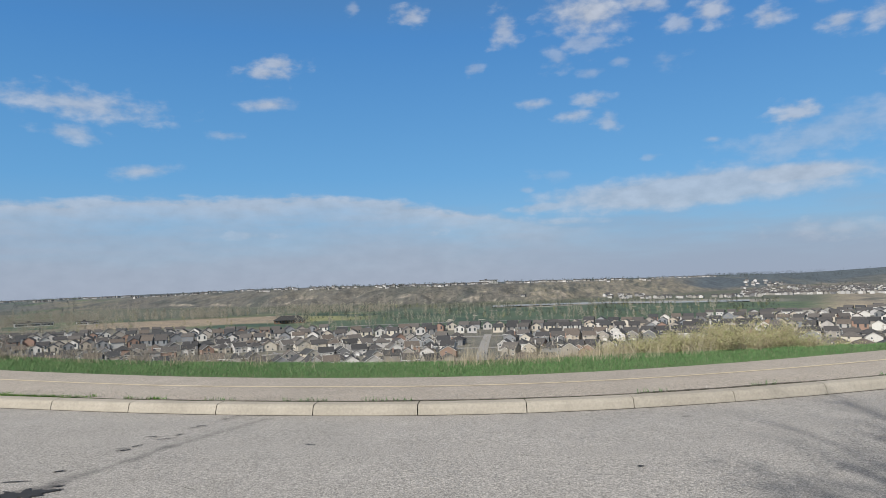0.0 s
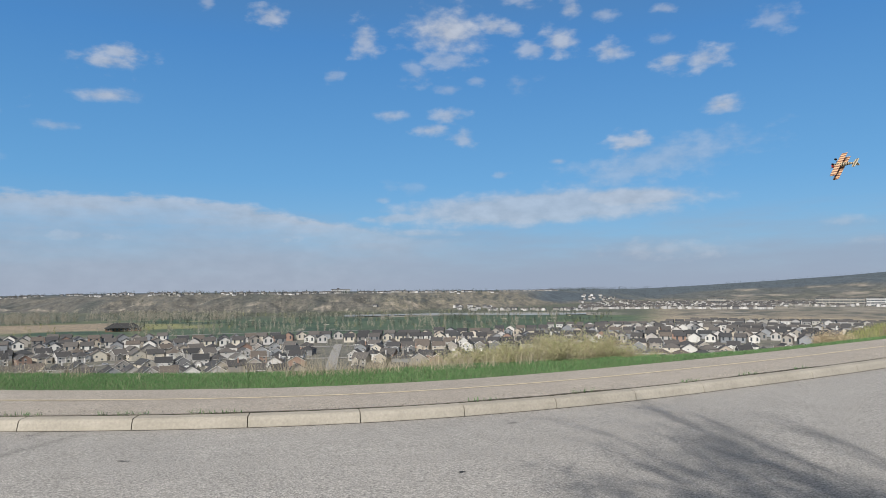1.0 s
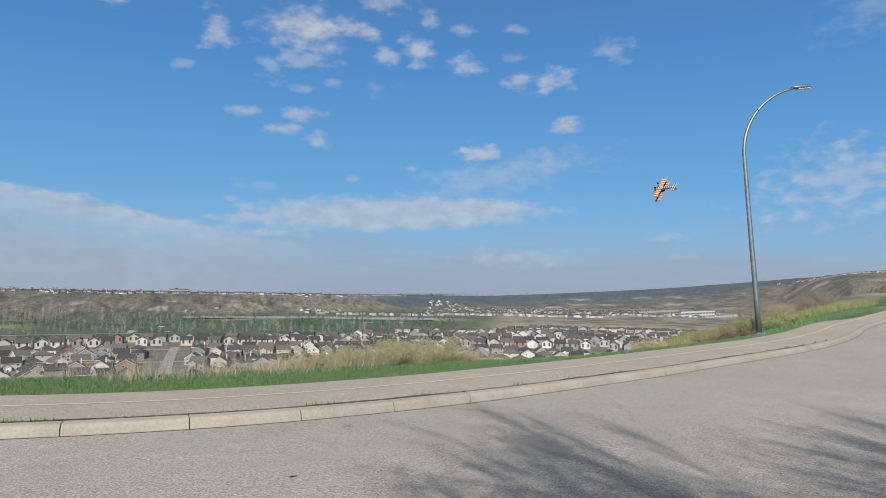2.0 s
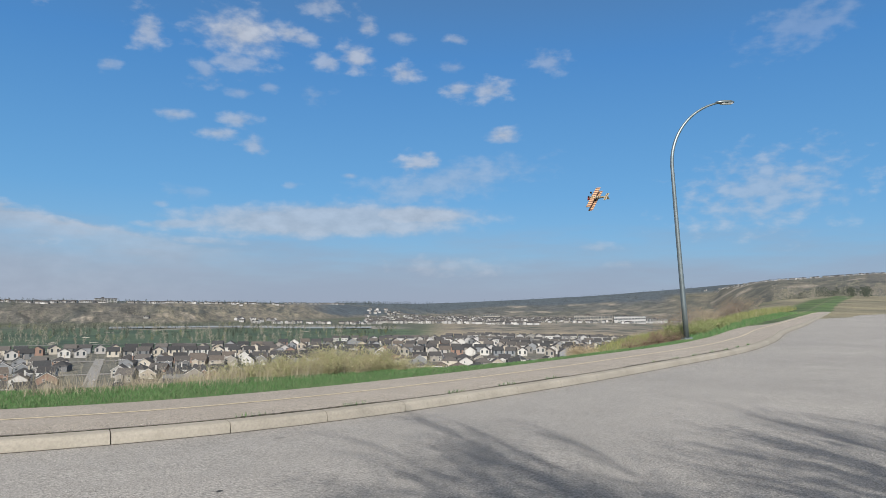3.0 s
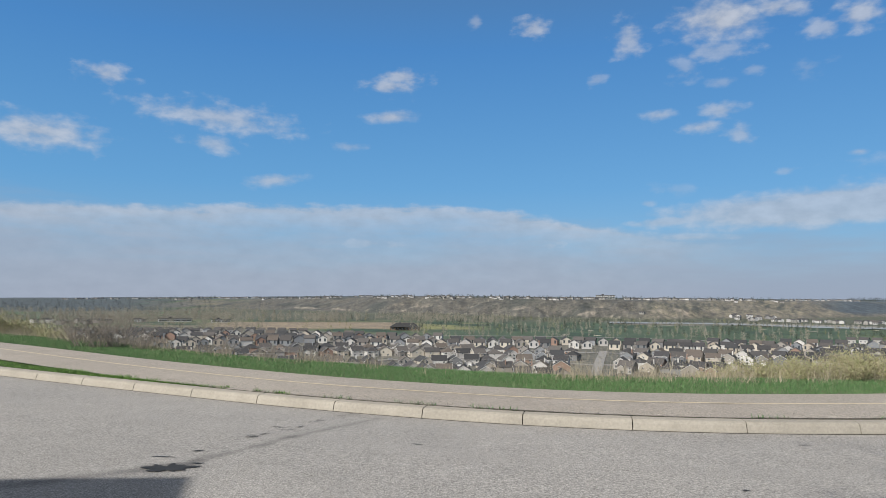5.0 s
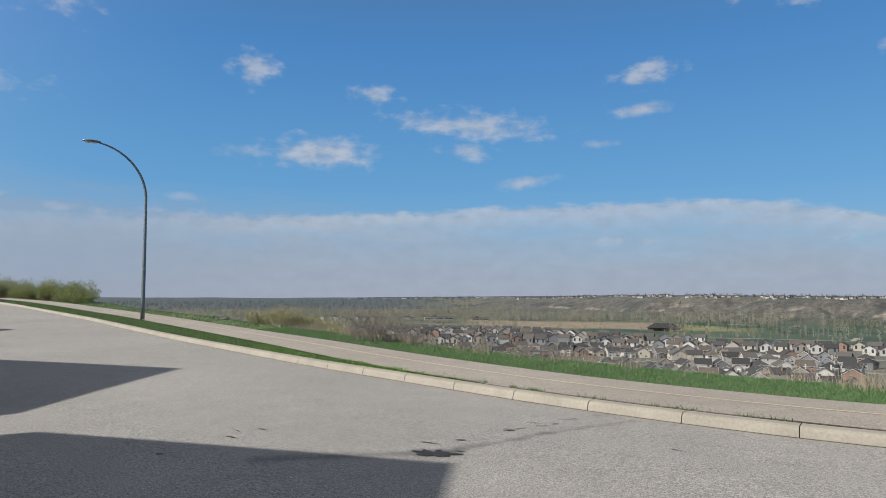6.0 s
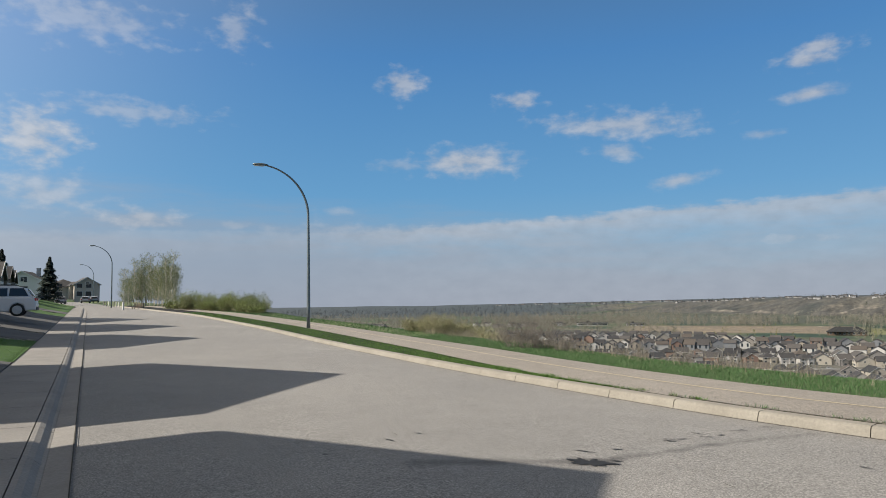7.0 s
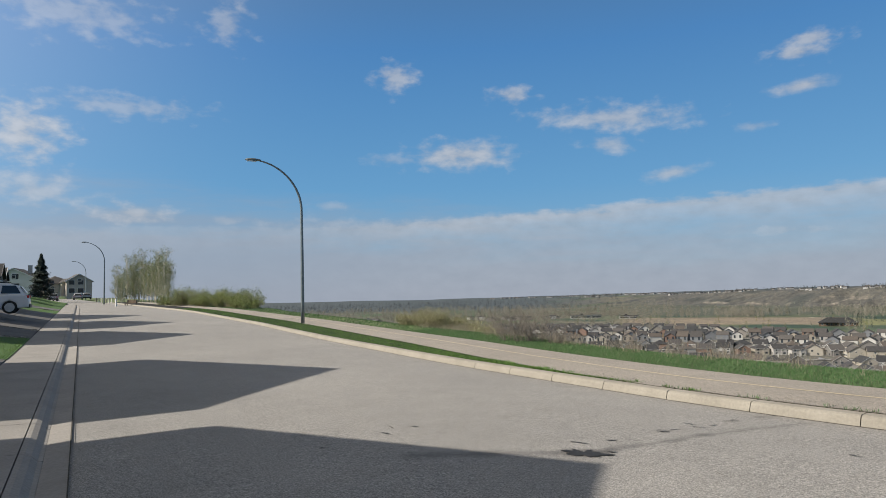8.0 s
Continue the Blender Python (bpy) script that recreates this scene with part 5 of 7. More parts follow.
def shrub(name, az_, r_, radius, height, seed, bark, leaf, per_tip, size, label, count=18, thick=0.018, kids=6, sink=0.0):
    rng = np.random.default_rng(seed)
    height *= 0.62
    x, y = polar(az_, r_)
    ob = new(name)
    v, f, tips = stems((0, 0, -0.2), count, height, radius, rng, thick, kids=kids)
    part("branchwork", mesh_of(v, f, [M[bark]]), ob)
    if per_tip:
        t = np.array([tuple(p) for p in tips])
        pts = np.repeat(t, per_tip, 0) + rng.normal(size=(len(t) * per_tip, 3)) * 0.07 * height
        part("foliage", leaves(pts, size, rng, M[leaf]), ob)
    ob.matrix_world = pose(x, y, float(land(x, y)) - sink)
    return tagged(ob, label, "shrub", "shrubs on the slope")


# budding willows at the lip of the slope
for i, (az_, r_, rad, h) in enumerate(((-11.8, 15.6, 0.6, 0.8), (-14.0, 15.9, 0.8, 1.1), (-16.0, 15.6, 0.8, 1.2), (-18.0, 15.9, 0.8, 1.25), (-20.0, 15.8, 0.8, 1.3), (-22.0, 16.0, 0.9, 1.45), (-24.0, 16.6, 0.8, 1.5), (-25.6, 16.8, 0.6, 1.2), (-28.0, 17.6, 0.6, 0.95), (-30.0, 18.5, 0.5, 0.8))):
    shrub("willow_shrub", az_, r_ - 0.85, rad, h * 0.97, 40 + i, "bark_tan", "bud_green", 4, (0.010, 0.022), "willow shrub covered in yellow-green spring buds", 46, 0.008, 8)
for i, (az_, r_, rad, h) in enumerate(((45.4, 33, 1.0, 1.5), (44.0, 32, 1.1, 1.9), (42.6, 32, 1.0, 1.9), (41.0, 32, 1.2, 2.0), (39.6, 30, 0.9, 1.4))):
    shrub("willow_shrub", az_, r_, rad, h, 60 + i, "bark_tan", "bud_green", 3, (0.02, 0.04), "pale budding willow shrub with dry grass round it", 36, 0.012, 8)
for i, (az_, r_, rad, h) in enumerate(((37.6, 21.5, 0.8, 1.7), (36.4, 21, 0.8, 1.9), (35.2, 21, 0.8, 1.6), (33.6, 20, 0.6, 1.1), (28.0, 18.5, 0.6, 0.9), (21.0, 17.0, 0.5, 0.8), (24.5, 18, 0.5, 0.85), (17.0, 16.5, 0.5, 0.7), (12.0, 15.5, 0.5, 0.65))):
    shrub("bare_shrub", az_, r_, rad, h * 1.3, 70 + i, "bark_grey", "straw", 0, (0.03, 0.05), "leafless grey shrub on the grassy slope", 30, 0.008, 10)
shrub("tan_shrub", -41.6, 24.7, 0.6, 1.45, 81, "twig_tan", "leaf_tan", 2, (0.012, 0.026), "rounded shrub of dry orange-tan stems", 110, 0.007, 9)
for i, (az_, r_, rad, h) in enumerate(((-45.9, 28.4, 0.7, 1.2), (-47.0, 28.6, 0.8, 1.35), (-48.2, 28.6, 0.7, 1.3))):
    shrub("red_shrub", az_, r_, rad, h, 84 + i, "bark_red", "leaf_red", 1, (0.012, 0.028), "red-brown twiggy shrub near the street lamp", 46, 0.007, 8)


def beside(st, d):
    """The bearing and distance of a place so far along the kerb and so far beyond it."""
    x, y = np.interp(st, KS, KX[:, 0]) + np.interp(st, KS, KN[:, 0]) * d, np.interp(st, KS, KX[:, 1]) + np.interp(st, KS, KN[:, 1]) * d
    return math.degrees(math.atan2(-x, y)), math.hypot(x, y)


for i, (st, d, rad, h) in enumerate(((24.2, 3.4, 0.4, 1.6), (28.6, 3.3, 0.5, 1.1), (30.2, 3.4, 0.6, 1.3), (31.8, 3.5, 0.6, 1.4), (33.6, 3.4, 0.6, 1.2), (36.5, 3.6, 0.5, 0.9), (42.0, 4.0, 0.6, 1.0), (50.0, 4.4, 0.7, 1.1))):
    shrub("green_shrub", *beside(st, d), rad, h, 90 + i, "bark_tan", "leaf_pale", 3, (0.016, 0.034), "small shrub in fresh pale-green leaf", 40, 0.009, 8)
for i in range(16):
    shrub("hillside_shrub", *beside(62 + 3.1 * i + 2 * math.sin(i * 2.1), 9 + 5 * abs(math.sin(i * 1.3))), 1.6, 3.6 + 1.4 * math.sin(i * 2.7), 400 + i, "bark_grey", "leaf_tan" if i % 4 == 0 else "leaf_red", 1, (0.03, 0.06), "bare brown shrub on the hillside", 26, 0.018, 8)
for i in range(24):
    a = 58.2 + 6.6 * (i / 23) + 0.2 * math.sin(i * 5)
    shrub("tall_shrub", a, 68 + 3.2 * (a - 58.2) + 3 * math.sin(i * 2.3), 1.2 + 0.4 * math.sin(i * 3.7), 2.5 + 0.8 * (i / 23) + 1.0 * math.sin(i * 1.9), 120 + i, "bark_tan", "leaf_spring" if i % 3 else "leaf_pale", 3, (0.035, 0.07), "tall shrub in bright young leaf behind the path", 22, 0.016, 7)


M["leaf_aspen"] = islands("aspen_leaves", [(0.13, 0.165, 0.062), (0.17, 0.2, 0.08), (0.10, 0.135, 0.052), (0.21, 0.225, 0.10)])


def aspen(seed, height):
    rng = np.random.default_rng(seed)
    ob = new("aspen_tree")
    pts = [(0.05 * math.sin(t * 5 + seed) * height * 0.3, 0.04 * math.sin(t * 4 + seed * 2) * height * 0.3, height * t - 0.2 * (t == 0)) for t in np.linspace(0, 1, 8)]
    v, f = tube(pts, [0.085 * (1 - 0.85 * t) * height / 7 for t in np.linspace(0, 1, 8)], 7)
    part("trunk", mesh_of(v, f, [M["bark_pale"]], smooth=True), ob)
    verts, faces, tips = [], [], []
    for k in range(44):
        t = rng.uniform(0.14, 0.98)
        p = Vector((np.interp(t, np.linspace(0, 1, 8), [q[0] for q in pts]), np.interp(t, np.linspace(0, 1, 8), [q[1] for q in pts]), t * height))
        a, ln = rng.uniform(0, 2 * math.pi), height * rng.uniform(0.12, 0.26) * (1.15 - 0.6 * t)
        e = p + Vector((math.cos(a) * ln, math.sin(a) * ln, ln * rng.uniform(0.5, 1.1)))
        vv, ff = tube([p, p.lerp(e, 0.5) + Vector((0, 0, -0.04 * ln)), e], [0.026, 0.018, 0.007], 4, False)
        n0 = len(verts)
        verts += vv
        faces += [tuple(i + n0 for i in q) for q in ff]
        tips += [p.lerp(e, u) for u in (0.4, 0.6, 0.8, 1.0)]
    part("branchwork", mesh_of(verts, faces, [M["bark_pale"]]), ob)
    t = np.array([tuple(p) for p in tips])
    pts = np.repeat(t, 7, 0) + rng.normal(size=(len(t) * 7, 3)) * 0.24
    part("crown", leaves(pts, (0.045, 0.10), rng, M["leaf_aspen"]), ob)
    return tagged(ob, "slender aspen with pale trunk and thin spring leaves", "tree", "aspen grove")


ASPENS = [aspen(3, 7.9), aspen(5, 7.0), aspen(8, 8.5)]
rng = np.random.default_rng(5)
for i in range(40):
    az_ = 64.6 + 3.9 * ((i * 0.618) % 1.0)
    r_ = 99 + 6.0 * (az_ - 64.6) + 9 * rng.uniform(0, 1)
    x, y = polar(az_, r_)
    m = pose(x, y, float(land(x, y)) - 0.05, rng.uniform(-3, 3), rng.uniform(-3, 3), rng.uniform(0, 360)) @ Matrix.Scale(rng.uniform(0.64, 0.94) * (0.8 if az_ > 67.8 else 1.0), 4)
    if i < 3:
        ASPENS[i].matrix_world = m
    else:
        ob = copy_thing(ASPENS[i % 3], m)
        ob.matrix_world = m


def spruce(height, width, seed, fine=1.0):
    rng = np.random.default_rng(seed)
    ob = new("spruce_tree")
    v, f = tube([(0, 0, -0.2), (0, 0, height * 0.5), (0, 0, height * 0.97)], [0.16, 0.1, 0.02], 7)
    part("trunk", mesh_of(v, f, [M["bark_grey"]]), ob)
    quads = []
    n = int(6500 * fine)
    for k in range(n):
        t = rng.uniform(0.0, 1.0) ** 0.85
        z = height * (0.06 + 0.94 * t)
        reach = width * (1 - t) ** 0.9 * (0.80 + 0.22 * math.sin(t * 46) + 0.14 * rng.normal())
        q = math.sqrt(rng.uniform(0.12, 1.0))
        a = rng.uniform(0, 2 * math.pi)
        c = Vector((math.cos(a) * reach * q, math.sin(a) * reach * q, z - 0.22 * reach * q))
        out = Vector((math.cos(a), math.sin(a), -0.35 + rng.normal() * 0.15)).normalized()
        side = Vector((-math.sin(a), math.cos(a), rng.normal() * 0.3)).normalized()
        ln, w = 0.34 * height / 7 * rng.uniform(0.5, 1.1), 0.10 * height / 7 * rng.uniform(0.6, 1.2)
        quads.append([tuple(c - out * ln * 0.5), tuple(c + side * w), tuple(c + out * ln * 0.6), tuple(c - side * w)])
    part("foliage", sheet_mesh(np.array(quads), 4, M["needles"]), ob)
    return tagged(ob, "dark blue-green spruce tree in a front yard", "tree")


def on_sight(az_, el_, r_):
    x, y = polar(az_, r_)
    return Vector((x, y, EYE + r_ * math.tan(radians(el_))))


sp = spruce(7.6, 2.5, 2, 1.5)
sp.matrix_world = Matrix.Translation(on_sight(73.25, 0.1, 128))
shrub("dark_shrub", 69.9, 205, 2.2, 7.5, 301, "bark_red", "far_dark", 6, (0.16, 0.3), "tall dark red-leaved shrub by the far houses", 30, 0.03, 8)
sp2 = spruce(8.0, 2.5, 4, 1.5)
sp2.matrix_world = Matrix.Translation(on_sight(76.2, 0.4, 128))


def bare_tree(seed, height, lean):
    """A street tree just coming into leaf: long thin limbs swept to one side, each with twigs that follow it."""
    rng = np.random.default_rng(seed)
    ob = new("street_tree")
    fork = height * 0.3
    v, f = tube([(0, 0, -0.2), (0.05, 0.02, height * 0.15), (0.02, -0.03, fork)], [0.12, 0.1, 0.085], 9)
    part("trunk", mesh_of(v, f, [M["bark_grey"]], smooth=True), ob)
    verts, faces, tips = [], [], []

    def add(pts, rad, sides):
        vv, ff = tube(pts, rad, sides, False)
        k = len(verts)
        verts.extend(vv)
        faces.extend([tuple(i + k for i in q) for q in ff])

    for i in range(31):
        a = radians(lean + rng.normal() * 38)
        h0 = fork + height * 0.3 * rng.uniform(0, 1) ** 1.3
        out, top = height * rng.uniform(0.16, 0.42), h0 + height * rng.uniform(0.18, 0.48)
        line = []
        for t in np.linspace(0, 1, 6):
            line.append(Vector((math.cos(a) * out * t ** 1.15 + rng.normal() * 0.05, math.sin(a) * out * t ** 1.15 + rng.normal() * 0.05, h0 + (top - h0) * t)))
        add(line, [0.021 * (1 - 0.75 * t) for t in np.linspace(0, 1, 6)], 5)
        for k in range(34):
            t = rng.uniform(0.2, 1.0)
            p = line[min(4, int(t * 5))].lerp(line[min(5, int(t * 5) + 1)], (t * 5) % 1)
            c, ln = a + rng.normal() * 0.45, height * rng.uniform(0.05, 0.15)
            e = p + Vector((math.cos(c) * ln, math.sin(c) * ln, ln * rng.uniform(0.2, 0.9)))
            add([p, p.lerp(e, 0.5) + Vector((0, 0, 0.05 * ln)), e], [0.011, 0.008, 0.004], 3)
            tips += [p.lerp(e, u) for u in (0.35, 0.55, 0.75, 0.9, 1.0)]
    part("branchwork", mesh_of(verts, faces, [M["bark_grey"]]), ob)
    t = np.array([tuple(p) for p in tips])
    pts = t + rng.normal(size=(len(t), 3)) * 0.12
    part("crown", leaves(pts, (0.025, 0.05), rng, M["leaf_pale"]), ob)
    return tagged(ob, "street tree with swept thin limbs just coming into leaf", "tree")


for seed, x, y, h in ((21, -0.9, -5.6, 9.5), (22, 2.2, -6.5, 9.5), (23, 5.4, -7.3, 9.4), (24, 8.3, -8.0, 9.4)):
    bare_tree(seed, h, 135).matrix_world = pose(x, y, float(land(x, y)))

# ---------------------------------------------------------------- grass
rng = np.random.default_rng(9)


def strew(count, s0, s1, n0, n1, edge=None):
    """Random places between two stations and two distances beyond the path's outer edge."""
    st = rng.uniform(s0, s1, count)
    x0, y0 = np.interp(st, KS, KX[:, 0]), np.interp(st, KS, KX[:, 1])
    nx, ny = np.interp(st, KS, KN[:, 0]), np.interp(st, KS, KN[:, 1])
    n = rng.uniform(n0, n1, count)
    d = path_inner(st) + 2.13 + n if edge is None else edge(st, n)
    return x0 + nx * d, y0 + ny * d


def grass_patch(name, x, y, tall, wide, lean, mat, label, dz=0.0, category="grass"):
    z = land(x, y) + dz
    return tagged(new(name, blades(x, y, z, tall, wide, lean, rng, M[mat])), label, category, kind="stuff")


x, y = strew(230000, -24, 26, 0.0, 2.5)
grass_patch("lip_grass", x, y, (0.02, 0.06), (0.002, 0.0048), 1.2, "grass", "fresh green grass along the path's edge")
x, y = strew(30000, -75, -24, 0.0, 7.5)
grass_patch("meadow_grass", x, y, (0.04, 0.11), (0.008, 0.016), 1.0, "grass", "green and yellow meadow grass by the path")
x, y = strew(9000, 26, 70, 0.0, 1.6)
grass_patch("roadside_grass", x, y, (0.07, 0.2), (0.010, 0.02), 0.8, "grass", "rough green grass beside the path")


def verge_across(st, n):
    return 0.24 + np.clip(path_inner(st) - 0.30, 0.02, None) * n


ribbon("verge", [[(px, py, float(rise(px)) + 0.125) for px, py in (KX[k] + KN[k] * (0.215 + q * max(0.0, float(path_inner(KS[k])) - 0.225)) for k in range(0, len(KX), 2) if -115 < KS[k] < -5.6)] for q in (0.0, 0.5, 1.0)], M["land"], "narrow strip of green grass between kerb and path", "grass verge")
vx, vy = strew(60000, -70, -6.2, 0.0, 1.0, verge_across)
tagged(new("verge_grass", blades(vx, vy, rise(vx) + 0.12, (0.02, 0.06), (0.003, 0.008), 1.2, rng, M["lawn_dark"])), "short green grass growing between kerb and path", "grass", kind="stuff")
ribbon("kerb_joint", [[(px, py, float(rise(px)) + 0.006) for px, py in offset(q, -60, 60)[0]] for q in (-0.046, -0.026)], M["joint"], "dark joint between the asphalt and the kerb's foot", "joint")
# dark earth in the joint behind the kerb, and loose gravel washed over the path's edge
for lo, hi, wide, seed in ((-5.5, 1.0, 0.018, 3), (1.0, 20.0, 0.04, 4)):
    near_, off_ = [], []
    for st in np.arange(lo, hi, 0.06):
        x0, y0 = np.interp(st, KS, KX[:, 0]), np.interp(st, KS, KX[:, 1])
        nx, ny = np.interp(st, KS, KN[:, 0]), np.interp(st, KS, KN[:, 1])
        w = wide * max(0.0, 0.9 * math.sin(st * 1.3 + seed) + 0.5 * math.sin(st * 3.9) + 0.5 * rng.uniform() - 0.25)
        near_.append((x0 + nx * 0.195, y0 + ny * 0.195, float(rise(x0)) + 0.151))
        off_.append((x0 + nx * (0.2 + w), y0 + ny * (0.2 + w), float(rise(x0)) + 0.153))
    ribbon("dirt_line", [near_, off_], M["joint"], "dark earth and debris along the back of the kerb", "dirt")
gx, gy = strew(5200, -8, 20, 0.0, 1.0, lambda st, n: 0.21 + 0.42 * n ** 2)
keep = np.sin(gx * 1.9) + 0.7 * np.sin(gx * 4.7 + 1) + rng.normal(size=len(gx)) * 0.5 > -0.2
gx, gy = gx[keep], gy[keep]
gz = rise(gx) + 0.160
gs = rng.uniform(0.004, 0.011, len(gx))
spin = rng.uniform(0, 6.28, len(gx))
corner = [np.stack([gx + gs * np.cos(spin + q), gy + gs * np.sin(spin + q), gz], -1) for q in (0, 2.1, 4.2)]
peak = np.stack([gx, gy, gz + gs * 1.1], -1)
M["gravel"] = islands("loose_gravel", [(0.17, 0.16, 0.145), (0.26, 0.245, 0.22), (0.12, 0.112, 0.10), (0.31, 0.295, 0.27)])
tagged(new("loose_gravel", sheet_mesh(np.concatenate([np.stack([corner[0], corner[1], peak], 1), np.stack([corner[1], corner[2], peak], 1), np.stack([corner[2], corner[0], peak], 1)]), 3, M["gravel"])), "loose grey gravel along the inner edge of the path", "gravel", kind="stuff")
tx, ty = strew(5200, -11.0, -4.8, 0.0, 1.0, lambda st, n: 0.20 + (0.05 + 0.28 * np.clip((-st - 4.8) / 5.0, 0, 1)) * n)
ragged = wave(tx, ty, 0.16, 2.0) + 0.7 * wave(tx, ty, 0.6, 5.0) + rng.normal(size=len(tx)) * 0.2 > 0.05 + 0.09 * np.clip(tx + 7.5, 0, 9)
tx, ty = tx[ragged], ty[ragged]
tagged(new("verge_tufts", blades(tx, ty, rise(tx) + 0.135, (0.02, 0.07), (0.003, 0.008), 1.1, rng, M["lawn_dark"])), "low green tufts spreading over the path's edge", "grass", kind="stuff")
# weeds in the crack behind the kerb
wx, wy = strew(2600, -6.5, 22, 0.0, 1.0, lambda st, n: 0.20 + 0.05 * n)
keep = np.sin(np.hypot(wx, wy) * 3.1 + wx * 1.7) + 0.6 * np.sin(wx * 5.3) > 0.75
tagged(new("kerb_weeds", blades(wx[keep], wy[keep], rise(wx[keep]) + 0.13, (0.02, 0.09), (0.004, 0.009), 1.0, rng, M["grass"])), "small weeds rooted in the crack behind the kerb", "weeds", kind="stuff")
x, y = strew(26000, -26, 8, 1.3, 4.2)
thick = wave(x, y, 0.5, 3.0) + 0.8 * wave(x, y, 1.7, 1.0) + rng.normal(size=len(x)) * 0.25 > 0.15
x, y = x[thick], y[thick]
grass_patch("dry_grass", x, y, (0.08, 0.44), (0.002, 0.0045), 0.9, "straw", "tall dry straw-coloured grass on the slope", category="dry grass")
x, y = strew(5000, -90, -26, 5.0, 16.0)
grass_patch("dry_grass", x, y, (0.12, 0.38), (0.006, 0.012), 0.9, "straw", "dry straw-coloured grass on the upper slope", category="dry grass")
x, y = strew(1400, 30, 70, 1.6, 6.0)
grass_patch("dry_grass", x, y, (0.2, 0.5), (0.005, 0.011), 0.5, "straw", "dry stalks and weeds beside the lamp", category="dry grass")

M["bank_grass"] = islands("bank_grass_blades", [(0.13, 0.15, 0.05), (0.17, 0.18, 0.07), (0.22, 0.205, 0.10), (0.10, 0.125, 0.04)])
x, y = strew(26000, 33, 88, 1.4, 16.0)
grass_patch("bank_grass", x, y, (0.25, 0.75), (0.008, 0.018), 0.5, "bank_grass", "tall yellow-green grass on the roadside bank")

# ---------------------------------------------------------------- woods of the valley
def woods(name, spots, mat, label, kids=26, thin=0.28):
    """Many far trees as one object: trunks and crowns of loose clumps. spots: x, y, height."""
    n, kids = len(spots), int(kids * 2.4)
    P = np.array([(x, y) for x, y, h in spots])
    H = np.array([h for x, y, h in spots])
    Z = land(P[:, 0], P[:, 1])
    t = rng.uniform(0.12, 1.0, (n, kids))
    a = rng.uniform(0, 2 * np.pi, (n, kids))
    q = np.sqrt(rng.uniform(0, 1, (n, kids))) * thin * np.sin(np.pi * np.clip(t * 0.86 + 0.1, 0, 1)) ** 0.8
    c = np.stack([P[:, :1] + np.cos(a) * q * H[:, None], P[:, 1:] + np.sin(a) * q * H[:, None], Z[:, None] + t * H[:, None]], -1)
    size = (0.026 + 0.034 * rng.uniform(0, 1, (n, kids))) * H[:, None]
    d = rng.normal(size=(n, kids, 3)) * np.array([0.7, 0.7, 1.0]) + np.array([0, 0, 1.6])
    d /= np.linalg.norm(d, axis=-1)[..., None]
    e = np.cross(d, rng.normal(size=(n, kids, 3)))
    e /= np.linalg.norm(e, axis=-1)[..., None] + 1e-9
    s = size[..., None]
    tri = np.stack([c - d * s, c + e * s * 0.7, c + d * s * 1.2, c - e * s * 0.6], -2).reshape(-1, 4, 3)
    w = 0.018 * H
    b = np.stack([P[:, 0], P[:, 1], Z - 0.5], -1)
    trunk = np.stack([b - np.stack([w, 0 * w, 0 * w], -1), b + np.stack([w, 0 * w, 0 * w], -1), b + np.stack([w * 0.3, 0 * w, 0.75 * H], -1), b + np.stack([-w * 0.3, 0 * w, 0.75 * H], -1)], 1)
    return tagged(new(name, sheet_mesh(np.concatenate([tri, trunk]), 4, M[mat])), label, "trees", kind="stuff")


def scatter(count, a0, a1, r0, r1, h0, h1, clump=0.0):
    out = []
    while len(out) < count:
        a, r = rng.uniform(min(a0, a1), max(a0, a1)), rng.uniform(r0, r1)
        x, y = polar(a, r)
        if clump and float(wave(x, y, 45.0, 11.0)) + rng.normal() * 0.25 < clump:
            continue
        out.append((x, y, rng.uniform(h0, h1)))
    return out


woods("estate_trees", scatter(300, 38, -46, 405, 760, 3, 7.5) + scatter(260, 38, -47, 760, 1120, 3, 8), "far_bare", "small bare garden trees among the houses")
woods("estate_trees", scatter(60, 38, -46, 405, 1000, 3, 7), "far_green", "garden trees in yellow-green spring leaf")
woods("estate_spruces", scatter(70, 38, -46, 420, 1000, 3, 7), "far_dark", "dark garden spruces among the houses", thin=0.2)
woods("valley_poplars", scatter(520, 40, 4, 1380, 1620, 10, 20, 0.1) + scatter(200, 48, 36, 1000, 2200, 7, 15), "far_bare", "belt of bare grey poplars below the bluff", 30, 0.24)
woods("golf_poplars", scatter(260, 14, -22, 900, 1500, 8, 15, 0.0), "far_bare", "scattered bare trees on the golf course", 26, 0.22)
woods("golf_spruces", scatter(520, 12, -26, 1000, 1500, 5, 11, 0.15) + scatter(120, 20, -26, 1480, 1560, 6, 11), "far_dark", "rows of dark conifers on the golf course", 22, 0.2)
woods("valley_green_trees", scatter(110, 40, -26, 950, 1600, 6, 11), "far_green", "scattered trees in light spring leaf", 24, 0.3)
woods("bluff_trees", [(*polar(a, rim(a) + q), h) for a, q, h in zip(rng.uniform(-25, 26, 620), rng.uniform(-15, 40, 620), rng.uniform(5, 11, 620))], "far_dark", "dark trees between the houses on the bluff", 26, 0.3)
woods("bluff_scrub", scatter(420, 24, -22, 1640, 1980, 4, 8, 0.15), "far_bare", "brown scrub on the face of the bluff", 18, 0.5)
woods("far_estate_trees", scatter(240, -24, -46, 1900, 2800, 6, 12), "far_dark", "dark trees of the far estate", 18, 0.3)
